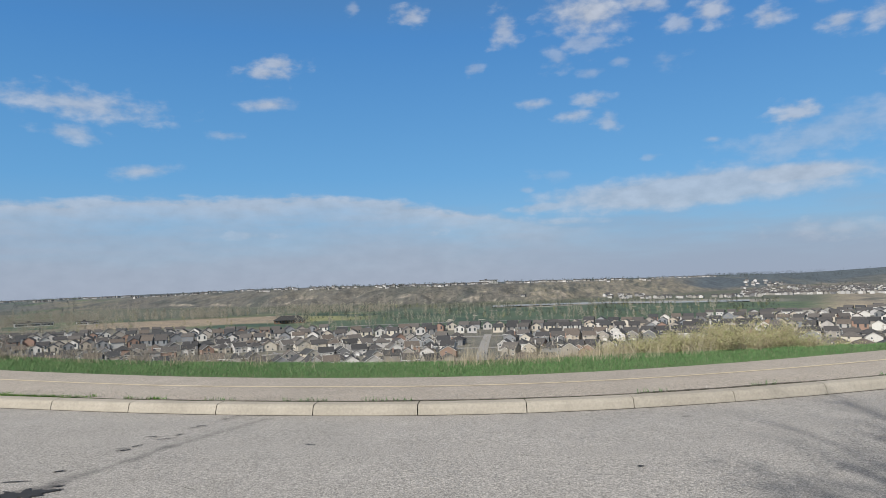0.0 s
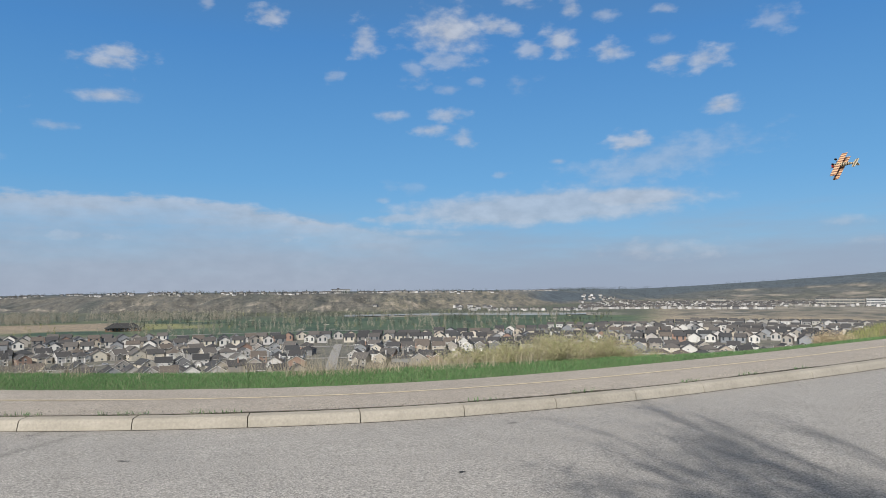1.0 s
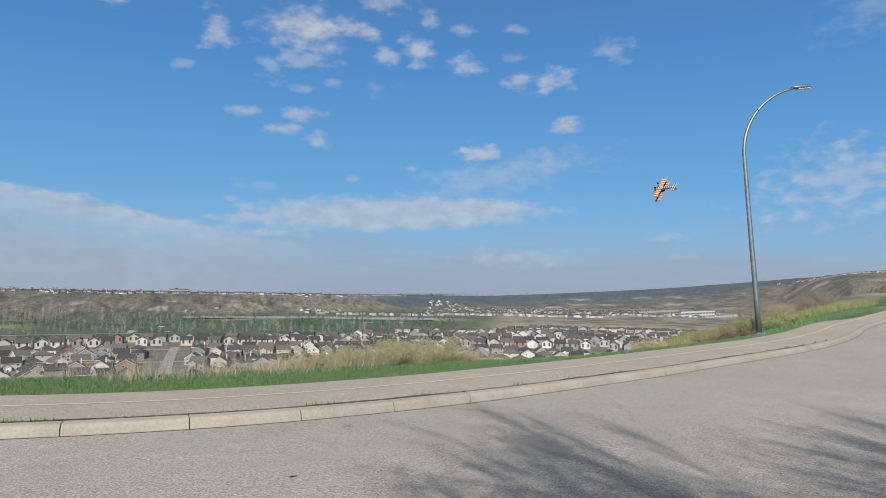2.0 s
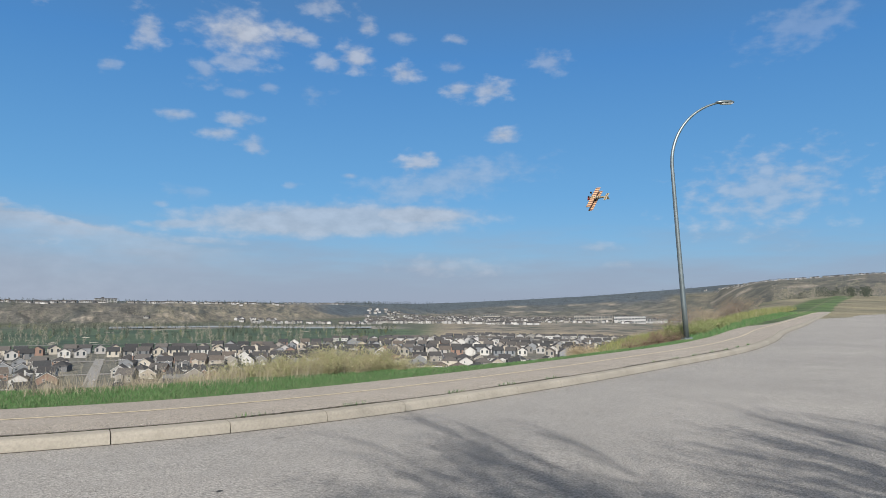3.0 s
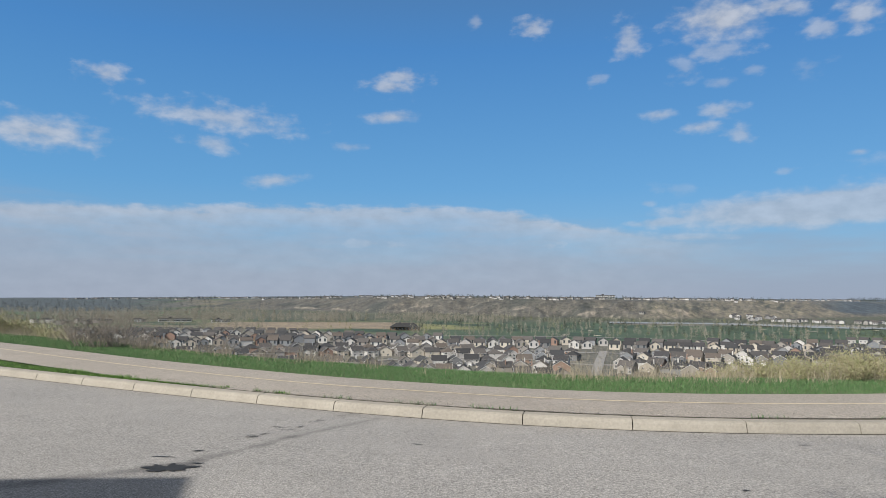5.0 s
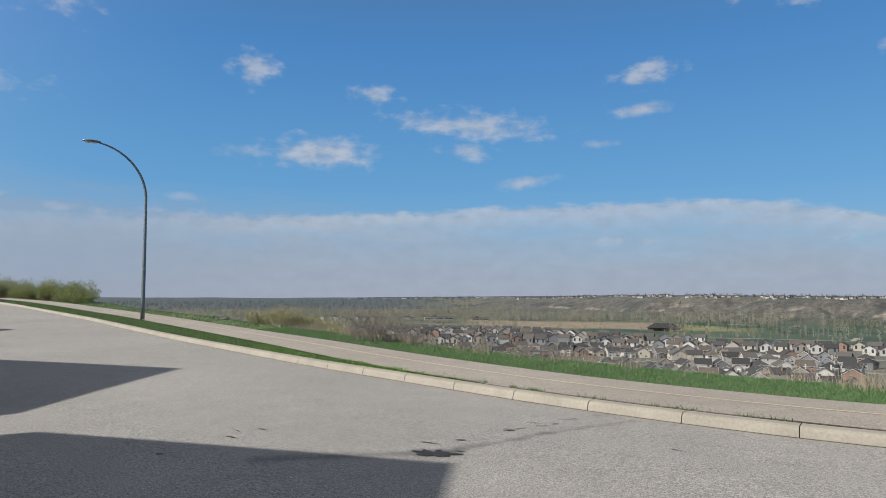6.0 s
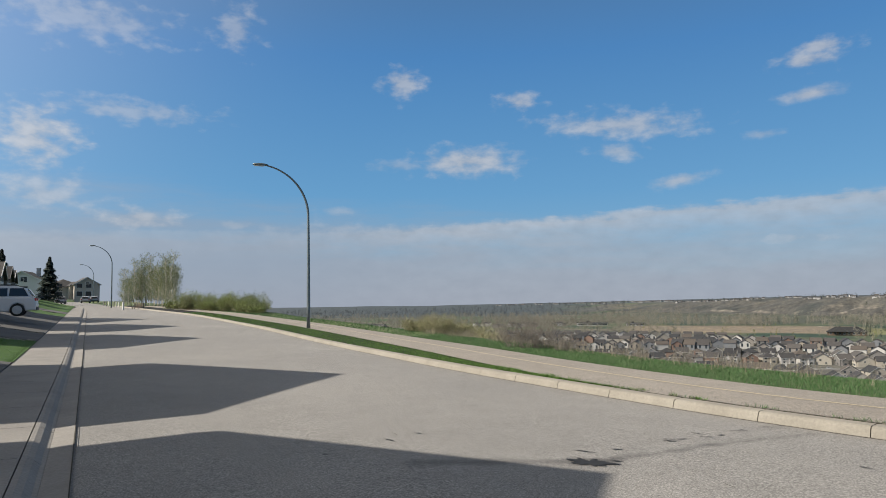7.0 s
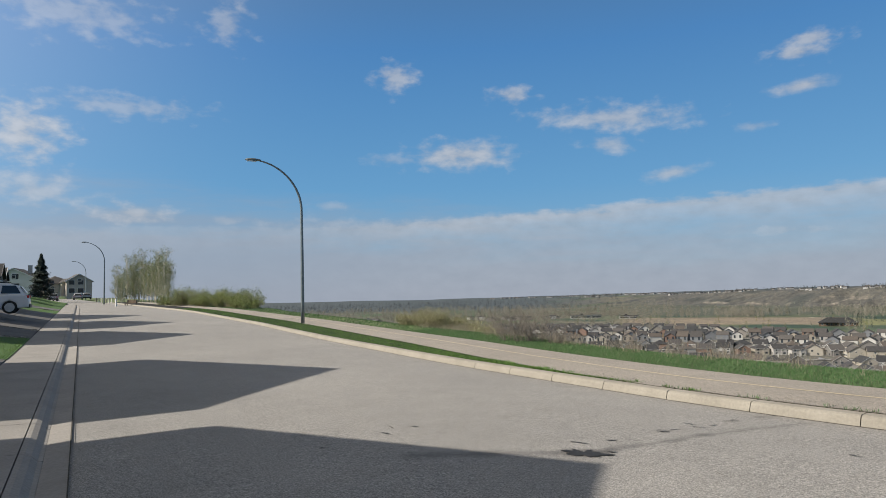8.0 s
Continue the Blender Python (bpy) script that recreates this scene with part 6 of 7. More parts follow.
woods("left_valley_woods", scatter(2000, 62, 24, 950, 2400, 7, 15, 0.0), "far_bare", "bare woods on the valley floor", 24, 0.35)
woods("left_dark_woods", scatter(1500, 66, 28, 2100, 3600, 8, 14), "far_haze", "dark far woods along the valley", 18, 0.45)
woods("ridge_house_trees", [(*polar(a, float(by_az(a, (-75, 3270), (-56, 3270), (-51, 3660), (-48, 3960))) + rng.uniform(-80, 60)), rng.uniform(5, 9)) for a in rng.uniform(-64, -50, 220)], "far_dark", "dark trees among the houses on the ridge", 16, 0.4)
woods("fields_trees", scatter(420, -26, -50, 2400, 3200, 4, 9, 0.0), "far_dark", "dark shelter belts on the far fields", 14, 0.5)
woods("ridge_woods", scatter(420, -21, -31, 2700, 3900, 8, 16, -0.3) + scatter(420, -31, -50, 3500, 4100, 7, 12, -0.3), "far_haze", "dark forest along the far ridge", 12, 0.5)
woods("bluff_rim_trees", [(*polar(a, rim(a) + q), h) for a, q, h in zip(rng.uniform(-24, 26, 420), rng.uniform(-70, -5, 420), rng.uniform(2.5, 5.0, 420))], "far_dark", "dark shrubs and trees along the bluff's rim", 16, 0.35)
woods("bluff_thicket", scatter(520, 14, -20, 1580, 1780, 4, 8, 0.05), "far_dark", "dark thickets in the gullies of the bluff", 16, 0.5)
woods("estate_twigs", scatter(380, 36, -44, 400, 720, 3, 6.5), "far_bare", "thin bare trees in the gardens", 30, 0.3)
woods("brow_thicket", scatter(70, -53.5, -62, 190, 300, 1.6, 3.0), "far_dark", "dark leafless thicket on the brow of the hill", 70, 0.5)
woods("brow_scrub", scatter(60, -52, -62, 170, 320, 1.2, 2.6), "far_bare", "brown scrub on the brow of the hill", 70, 0.5)
woods("hill_scrub", scatter(160, -52, -64, 160, 1100, 2, 5, 0.0) + scatter(1500, -47, -64, 700, 3000, 4, 10, 0.0), "far_bare", "scrub on the hillside", 20, 0.6)

# ---------------------------------------------------------------- the street's own side: lawns, drives, houses, cars
STREET_TURN = 160.66


def yard_sheet(name, a0, a1, v0, v1, mat, label, category, lift=0.0):
    rows = []
    for v in np.linspace(v0, v1, 8):
        rows.append([tuple(yard(a, v, bank(v) + lift)) for a in np.linspace(a0, a1, 12)])
    return ribbon(name, rows, mat, label, category)


M["drive"] = grainy("drive_concrete", (0.078, 0.077, 0.077), (0.125, 0.121, 0.119), 0.8, 0.9, (22, 0.14), bumpy=0.2, coords="World")
M["soil"] = grainy("lawn_soil", (0.035, 0.09, 0.012), (0.052, 0.12, 0.018), 2.0, 0.95, coords="World")
for a0, a1 in ((21.4, 31.0), (63.5, 72.0), (78.0, 118.0)):
    yard_sheet("lawn", a0, a1, 1.732, 9.0, M["soil"], "green front lawn behind the pavement", "lawn", 0.02)
    n = int(2400 * (a1 - a0) * (1.0 if a0 < 30 else 0.1))
    aa, vv = rng.uniform(a0, a1, n), rng.uniform(1.77, 6.5, n)
    p = np.array([tuple(yard(a, v, bank(v) + 0.01)) for a, v in zip(aa, vv)])
    tagged(new("lawn_grass", blades(p[:, 0], p[:, 1], p[:, 2], (0.03, 0.07), (0.004, 0.010), 0.9, rng, M["lawn_dark"])), "short bright green lawn grass", "grass", kind="stuff")
for a0, a1 in ((8.0, 21.3), (31.1, 36.5), (37.3, 45.0), (45.1, 57.0), (57.1, 63.4), (72.1, 77.9)):
    drive = tagged(new("driveway"), "grey concrete driveway in cracked slabs", "driveway", kind="structure")
    for i in range(2):
        for j in range(3):
            b0, b1 = a0 + (a1 - a0) * i / 2 + 0.01, a0 + (a1 - a0) * (i + 1) / 2 - 0.01
            v0, v1 = 1.74 + 1.95 * j + 0.01, 1.74 + 1.95 * (j + 1) - 0.01
            ring = [yard(b0, v0, bank(v0) + 0.02), yard(b1, v0, bank(v0) + 0.02), yard(b1, v1, bank(v1) + 0.02), yard(b0, v1, bank(v1) + 0.02)]
            low = [p - Vector((0, 0, 0.2)) for p in ring]
            part("slab", mesh_of(ring + low, [(3, 2, 1, 0), (0, 1, 5, 4), (1, 2, 6, 5), (2, 3, 7, 6), (3, 0, 4, 7)], [M["drive"]]), drive)


# rubble borders between the drives
for a in (36.9, 31.05):
    n = 420
    aa, vv = a + rng.normal(size=n) * (0.16 if a > 30 else 0.05), rng.uniform(1.8, 6.6, n)
    base = np.array([tuple(yard(p, v, bank(v) + 0.03)) for p, v in zip(aa, vv)])
    size = rng.uniform(0.03, 0.10, n)[:, None]
    turn = rng.uniform(0, 6.28, n)
    rim_ = [base + size * np.stack([np.cos(turn + q), np.sin(turn + q), 0 * turn - 0.2], -1) for q in (0, 1.6, 3.2, 4.7)]
    top_ = base + size * np.stack([0.3 * np.cos(turn), 0.3 * np.sin(turn), 0 * turn + 0.7], -1)
    tagged(new("rubble", sheet_mesh(np.concatenate([np.stack([rim_[k], rim_[(k + 1) % 4], top_], 1) for k in range(4)]), 3, M["gravel"])), "border of broken stones beside the driveway", "stones", kind="stuff")


def street_house(w, d, h, pitch, main, wing=None, **more):
    return house_one(w, d, h, pitch, main, wing, **more)


# the row that throws its gables' shade on the road
GABLED = street_house(8.8, 11.5, 4.5, 0.54, "y", None)
NARROW = street_house(6.0, 11.5, 4.5, 0.60, "y", None)
NARROW.matrix_world = pose(*yard(7.4, 11.5, 0.7), 0, 0, STREET_TURN)
tagged(NARROW, "narrow two-storey house with a gable to the street", "house", "houses on the street")
first = True
for a, v, plot, label in ((17.2, 11.5, 0.7, "beige two-storey house with a gable to the street"), (34.0, 12.2, 0.7, "grey two-storey house with a gable to the street"),
                    (46.8, 12.7, 1.5, "tan two-storey house with a gable to the street"), (60.4, 14.2, 2.0, "brown two-storey house with a gable to the street")):
    m = pose(*yard(a, v, plot), 0, 0, STREET_TURN)
    ob = GABLED if first else copy_thing(GABLED, m)
    ob.matrix_world = m
    first = False
    tagged(ob, label, "house", "houses on the street")
M["brown_stucco"] = grainy("brown_stucco", (0.13, 0.112, 0.095), (0.18, 0.155, 0.13), 0.6, 0.9, (8, 0.06))
LOW = street_house(11.0, 12.0, 3.0, 0.5, "y", (-2.6, 6.2, 4.6, 2.6), garage=True, chimney=True, wall="brown_stucco")
first = True
for a, v, label in ((80.0, 21.5, "brown-roofed bungalow with a projecting garage"), (95.0, 19.5, "pale bungalow with a steep white gable"), (110.0, 20.0, "low house with a brown shingle roof"), (128.0, 21.0, "low tan house at the end of the row")):
    m = pose(*yard(a, v, 1.2), 0, 0, STREET_TURN)
    ob = LOW if first else copy_thing(LOW, m)
    ob.matrix_world = m
    first = False
    tagged(ob, label, "house", "houses on the street")
M["pale_stucco"] = grainy("pale_stucco", (0.42, 0.385, 0.33), (0.50, 0.46, 0.40), 0.6, 0.9, (8, 0.06))
M["white_stucco"] = grainy("white_stucco", (0.54, 0.54, 0.53), (0.62, 0.62, 0.61), 0.6, 0.9, (8, 0.05))
for az_, el_, r_, turn, shape, wall, label in (
        (72.35, 0.45, 262, 20, (9.5, 10, 4.0, 0.5, None, (2.0, 4.6, 1.6, 4.2)), "pale_stucco", "brown-roofed stucco house beyond the street junction"),
        (70.9, 0.45, 258, 8, (7.5, 9, 4.6, 0.60, "y", None), "pale_stucco", "tall pale house with a steep gable at the junction"),
        (74.6, 0.70, 215, -14, (9.5, 10, 3.8, 0.52, "y", None), "white_stucco", "white gabled house behind the spruce")):
    ob = house_one(*shape, chimney=wall == "white_stucco", wall=wall)
    ob.matrix_world = pose(*on_sight(az_, el_, r_), 0, 0, az_ + turn)
    tagged(ob, label, "house", "houses across the junction")

M["paint_white"] = grainy("white_car_paint", (0.66, 0.67, 0.69), (0.74, 0.75, 0.77), 1.0, 0.25)
M["paint_silver"] = grainy("silver_car_paint", (0.35, 0.36, 0.38), (0.44, 0.45, 0.47), 1.0, 0.3, metal=0.4)
M["paint_red"] = grainy("red_car_paint", (0.40, 0.03, 0.02), (0.48, 0.04, 0.03), 1.0, 0.3)
M["glass_dark"] = grainy("tinted_glass", (0.012, 0.014, 0.016), (0.022, 0.025, 0.028), 1.0, 0.06)
M["rubber"] = grainy("tyre_rubber", (0.014, 0.014, 0.014), (0.028, 0.027, 0.026), 8.0, 0.85)
M["rim"] = grainy("alloy_rim", (0.42, 0.43, 0.45), (0.55, 0.56, 0.58), 4.0, 0.35, metal=0.15)
M["red_glass"] = grainy("tail_lamp_glass", (0.30, 0.01, 0.01), (0.42, 0.02, 0.02), 3.0, 0.15)
M["black_trim"] = grainy("black_plastic", (0.015, 0.015, 0.016), (0.03, 0.03, 0.031), 6.0, 0.6)


def side_shape(bm, outline, half, bevel):
    """A side outline (x, z) as a solid, so wide to each side, with rounded edges."""
    a = [bm.verts.new((x, -half, z)) for x, z in outline]
    b = [bm.verts.new((x, half, z)) for x, z in outline]
    n = len(outline)
    f = [bm.faces.new(a[::-1]), bm.faces.new(b)]
    for i in range(n):
        bm.faces.new((a[i], a[(i + 1) % n], b[(i + 1) % n], b[i]))
    bmesh.ops.recalc_face_normals(bm, faces=bm.faces[:])
    es = [e for q in f for e in q.edges]
    bmesh.ops.bevel(bm, geom=es, offset=bevel, segments=3, profile=0.6, affect="EDGES")


def car(name, paint, tall=1.66, length=4.5):
    """x points to the front; the wheels stand on z = 0."""
    ob = new(name)
    k = length / 4.5
    q = tall / 1.66
    bm = bmesh.new()
    side_shape(bm, [(-2.22 * k, 0.34), (-2.25 * k, 0.62), (-2.16 * k, 0.98 * q), (-1.7 * k, 1.04 * q), (0.85 * k, 1.0 * q), (1.55 * k, 0.92 * q), (2.08 * k, 0.74 * q), (2.2 * k, 0.5), (2.12 * k, 0.3), (1.72 * k, 0.27), (1.66 * k, 0.56), (1.40 * k, 0.71), (1.10 * k, 0.56), (1.02 * k, 0.25), (-1.0 * k, 0.25), (-1.08 * k, 0.56), (-1.36 * k, 0.71), (-1.64 * k, 0.56), (-1.72 * k, 0.28)], 0.90, 0.10)
    part("body", finish(bm, M[paint], False), ob)
    bm = bmesh.new()
    side_shape(bm, [(-2.08 * k, 0.98 * q), (-1.72 * k, 1.50 * q), (-1.2 * k, 1.64 * q), (0.0, tall), (0.45 * k, 1.58 * q), (1.18 * k, 1.02 * q)], 0.76, 0.09)
    for q_ in bm.verts:  # the sides lean in towards the roof
        q_.co.y *= 1.0 - 0.13 * min(1.0, max(0.0, (q_.co.z - 1.0 * q) / (0.6 * q)))
    part("cabin", finish(bm, M[paint], True), ob)
    for sy in (-1, 1):
        for x0, x1, x2, x3 in ((-1.85, -1.62, -1.0, -0.95), (-0.88, -0.88, -0.05, -0.02), (0.03, 0.03, 0.42, 0.92)):
            bm = bmesh.new()
            y, y2 = sy * 0.756, sy * 0.69
            prism(bm, [(x0 * k, y, 1.08 * q), (x3 * k, y, 1.08 * q), (x2 * k, y2, 1.50 * q), (x1 * k, y2, 1.50 * q)], (0, 0.014 * sy, 0))
            part("side_window", finish(bm, M["glass_dark"]), ob)
    bm = bmesh.new()
    prism(bm, [(-2.095 * k, -0.62, 1.06 * q), (-2.095 * k, 0.62, 1.06 * q), (-1.80 * k, 0.56, 1.46 * q), (-1.80 * k, -0.56, 1.46 * q)], (-0.03, 0, 0.015))
    part("rear_window", finish(bm, M["glass_dark"]), ob)
    bm = bmesh.new()
    prism(bm, [(1.16 * k, -0.64, 1.06 * q), (1.16 * k, 0.64, 1.06 * q), (0.53 * k, 0.58, 1.54 * q), (0.53 * k, -0.58, 1.54 * q)], (0.03, 0, 0.02))
    part("windscreen", finish(bm, M["glass_dark"]), ob)
    bm = bmesh.new()
    box(bm, -2.28 * k, -2.05 * k, -0.8, 0.8, 0.30, 0.50, 0.03)
    part("rear_bumper", finish(bm, M["black_trim"]), ob, "black plastic bumper")
    for sy in (-1, 1):
        bm = bmesh.new()
        box(bm, -2.24 * k, -1.93 * k, sy * 0.70 - 0.17, sy * 0.70 + 0.185, 0.82 * q, 0.97 * q, 0.025)
        part("tail_light", finish(bm, M["red_glass"]), ob, "red tail light")
        bm = bmesh.new()
        box(bm, 1.9 * k, 2.14 * k, sy * 0.64 - 0.18, sy * 0.64 + 0.18, 0.62 * q, 0.73 * q, 0.02)
        part("headlight", finish(bm, M["lamp_glass"]), ob, "clear headlight")
        for x in (-1.36, 1.40):
            bm = bmesh.new()
            bmesh.ops.create_cone(bm, cap_ends=True, segments=22, radius1=0.345, radius2=0.345, depth=0.22, matrix=pose(x * k, sy * 0.80, 0.345, 90, 0, 0))
            bmesh.ops.bevel(bm, geom=[e for e in bm.edges if not e.is_manifold or e.calc_face_angle(0) > 1], offset=0.03, segments=2, affect="EDGES")
            wheel = part("wheel", finish(bm, M["rubber"]), ob, "black tyre")
            bm = bmesh.new()
            bmesh.ops.create_cone(bm, cap_ends=True, segments=20, radius1=0.235, radius2=0.225, depth=0.03, matrix=pose(x * k, sy * 0.915, 0.345, 90 * sy, 0, 0))
            for i in range(5):
                bmesh.ops.create_cube(bm, size=1, matrix=pose(x * k, sy * 0.925, 0.345, 0, 72 * i, 0) @ Matrix.LocRotScale((0, 0, 0.11), None, (0.05, 0.03, 0.2)))
            part("rim", finish(bm, M["rim"]), wheel, "spoked alloy rim")
    for sy in (-0.6, 0.6):
        bm = bmesh.new()
        box(bm, -1.3 * k, 0.2 * k, sy - 0.02, sy + 0.02, tall + 0.01, tall + 0.05, 0.008)
        part("roof_rail", finish(bm, M["black_trim"]), ob)
    return ob


suv = car("car", "paint_white")
p = yard(43.6, 4.7, 0)
suv.matrix_world = pose(p.x, p.y, float(rise(p.x)) + bank(4.7) + 0.02, 0, 0, math.degrees(math.atan2(V.y, V.x)))
tagged(suv, "white family car parked tail-out on a driveway", "car", "parked cars")
silver = car("car", "paint_silver", 1.45, 4.4)
for az_, el_, r_, turn, label in ((72.5, -0.05, 150, 166, "silver car parked by the far kerb"), (70.85, 0.0, 165, 158, "silver car parked before the corner house"), (70.3, 0.0, 168, 162, "silver car turning at the far junction")):
    q = on_sight(az_, el_, r_)
    q.z = float(rise(q.x)) + 0.05
    m = pose(*q, 0, 0, turn)
    if az_ > 72:
        silver.matrix_world = m
        ob = silver
    else:
        ob = copy_thing(silver, m)
    tagged(ob, label, "car", "parked cars")
red = car("car", "paint_red", 1.5, 4.4)
x, y = polar(7.1, 452)
red.matrix_world = pose(x, y, float(land(x, y)) + 0.38, 0, 0, 20)
tagged(red, "small red car parked on an estate street", "car", "parked cars")
for a, off in ((-3.1, 430), (-2.2, 470), (-3.2, 520), (14.0, 584), (-14.0, 584), (-24.0, 588), (22.0, 584), (-30.0, 588), (3.0, 584), (-9.5, 470)):
    x, y = polar(a, off + (14 * math.sin(a * 0.21 + off) if off > 560 else 0))
    ob = copy_thing(silver if (a * 10) % 2 < 1 else suv, pose(x, y, float(land(x, y)) + 0.45, 0, 0, a + (90 if off < 560 else 0)))
    tagged(ob, "pale car parked on an estate street", "car", "parked cars")

# small things along the path
M["timber"] = grainy("dark_timber", (0.07, 0.045, 0.03), (0.12, 0.08, 0.055), 6.0, 0.85)


def bench():
    ob = new("bench")
    for i in range(4):
        bm = bmesh.new()
        box(bm, -0.9, 0.9, -0.22 + i * 0.12, -0.12 + i * 0.12, 0.42, 0.46, 0.008)
        part("seat_slat", finish(bm, M["timber"]), ob)
    for i in range(3):
        bm = bmesh.new()
        box(bm, -0.9, 0.9, 0.27, 0.31, 0.55 + i * 0.14, 0.65 + i * 0.14, 0.008)
        part("back_slat", finish(bm, M["timber"]), ob)
    for x in (-0.75, 0.75):
        bm = bmesh.new()
        box(bm, x - 0.04, x + 0.04, -0.2, -0.12, 0, 0.42)
        box(bm, x - 0.04, x + 0.04, 0.20, 0.27, 0, 0.96)
        part("leg", finish(bm, M["black_trim"]), ob)
    return tagged(ob, "dark slatted bench beside the path", "bench")


x, y = polar(67.35, 97)
bench().matrix_world = pose(x, y, float(land(x, y)), 0, 0, 20)


def post(name, h, w, mat, label, category):
    ob = new(name)
    bm = bmesh.new()
    box(bm, -w, w, -w, w, -0.1, h, 0.01)
    part("shaft", finish(bm, M[mat]), ob)
    bm = bmesh.new()
    box(bm, -w * 1.25, w * 1.25, -w * 1.25, w * 1.25, h, h + 0.05, 0.01)
    part("cap", finish(bm, M[mat]), ob)
    return tagged(ob, label, category, category + "s")


bollard = post("bollard", 0.95, 0.06, "trim", "white timber bollard at the path's end", "bollard")
for i in range(7):
    x, y = polar(69.65 - 0.17 * i, 128 - 2.5 * i)
    m = pose(x, y, float(land(x, y)))
    if i:
        copy_thing(bollard, m)
    else:
        bollard.matrix_world = m
x, y = polar(68.35, 92)
hyd = post("marker_post", 0.8, 0.09, "trim", "short pale marker post in the verge", "marker post")
hyd.matrix_world = pose(x, y, float(rise(x)) + 0.12)

# ---------------------------------------------------------------- marks on the road
def road_z(x, y):
    n, st = beyond(np.array([x]), np.array([y]))
    q = -float(n[0]) / float(reach[int(np.abs(KS - st[0]).argmin())])
    return float(rise(x)) + 0.05 * (1 - (2 * q - 1) ** 2)


def crack(points, width, seed, gaps=0.0):
    rng2 = np.random.default_rng(seed)
    P = []
    for (x0, y0), (x1, y1) in zip(points[:-1], points[1:]):
        n = max(2, int(math.hypot(x1 - x0, y1 - y0) / 0.05))
        for i in range(n):
            t = i / n
            P.append((x0 + (x1 - x0) * t, y0 + (y1 - y0) * t))
    wob = np.cumsum(rng2.normal(size=(len(P), 2)) * 0.012, 0)
    wob -= np.linspace(0, 1, len(P))[:, None] * wob[-1]
    verts, faces = [], []
    on = True
    for i, (x, y) in enumerate(P):
        x, y = x + wob[i, 0], y + wob[i, 1]
        w = width * rng2.uniform(0.3, 1.0)
        a = rng2.uniform(-0.6, 0.6)
        verts += [(x - w * math.cos(a), y - w * math.sin(a), road_z(x, y) + 0.006), (x + w * math.cos(a), y + w * math.sin(a), road_z(x, y) + 0.006)]
        if rng2.uniform() < 0.14:
            on = rng2.uniform() > gaps
        if i and on:
            faces.append((2 * i - 2, 2 * i - 1, 2 * i + 1, 2 * i))
    return tagged(new("crack", mesh_of(verts, faces, [M["joint"]])), "thin dark crack in the worn asphalt", "crack", "cracks in the road", kind="structure")


crack([(10.6, 10.4), (11.6, 9.85), (12.65, 9.1), (14.2, 8.1)], 0.014, 6, 0.15)
crack([(8.6, 8.9), (9.2, 8.7)], 0.012, 7, 0.3)
crack([(-2.35, 5.9), (-2.1, 5.75)], 0.01, 8, 0.2)
crack([(-6.3, 5.6), (-6.0, 5.5)], 0.012, 9, 0.2)
crack([(-7.4, 8.0), (-7.1, 7.9)], 0.010, 10, 0.2)
crack([(0.4, 6.6), (0.75, 6.55)], 0.009, 12, 0.2)


def blot(name, x, y, rx, ry, turn, seed, mat, label, lift=0.006):
    """A flat stain with a ragged edge lying on the road."""
    rng2 = np.random.default_rng(seed)
    n = 40
    ph = rng2.uniform(0, 6.28, 5)
    verts = [(x, y, road_z(x, y) + lift)]
    for i in range(n):
        a = 2 * math.pi * i / n
        k = 1 + 0.25 * math.sin(2 * a + ph[0]) + 0.24 * math.sin(5 * a + ph[1]) + 0.22 * math.sin(9 * a + ph[2]) + 0.10 * rng2.normal()
        u, v = rx * k * math.cos(a), ry * k * math.sin(a)
        c, sn = math.cos(radians(turn)), math.sin(radians(turn))
        px, py = x + u * c - v * sn, y + u * sn + v * c
        verts.append((px, py, road_z(px, py) + lift))
    return tagged(new(name, mesh_of(verts, [(0, 1 + i, 1 + (i + 1) % n) for i in range(n)], [M[mat]])), label, "stain", "stains on the road", kind="structure")


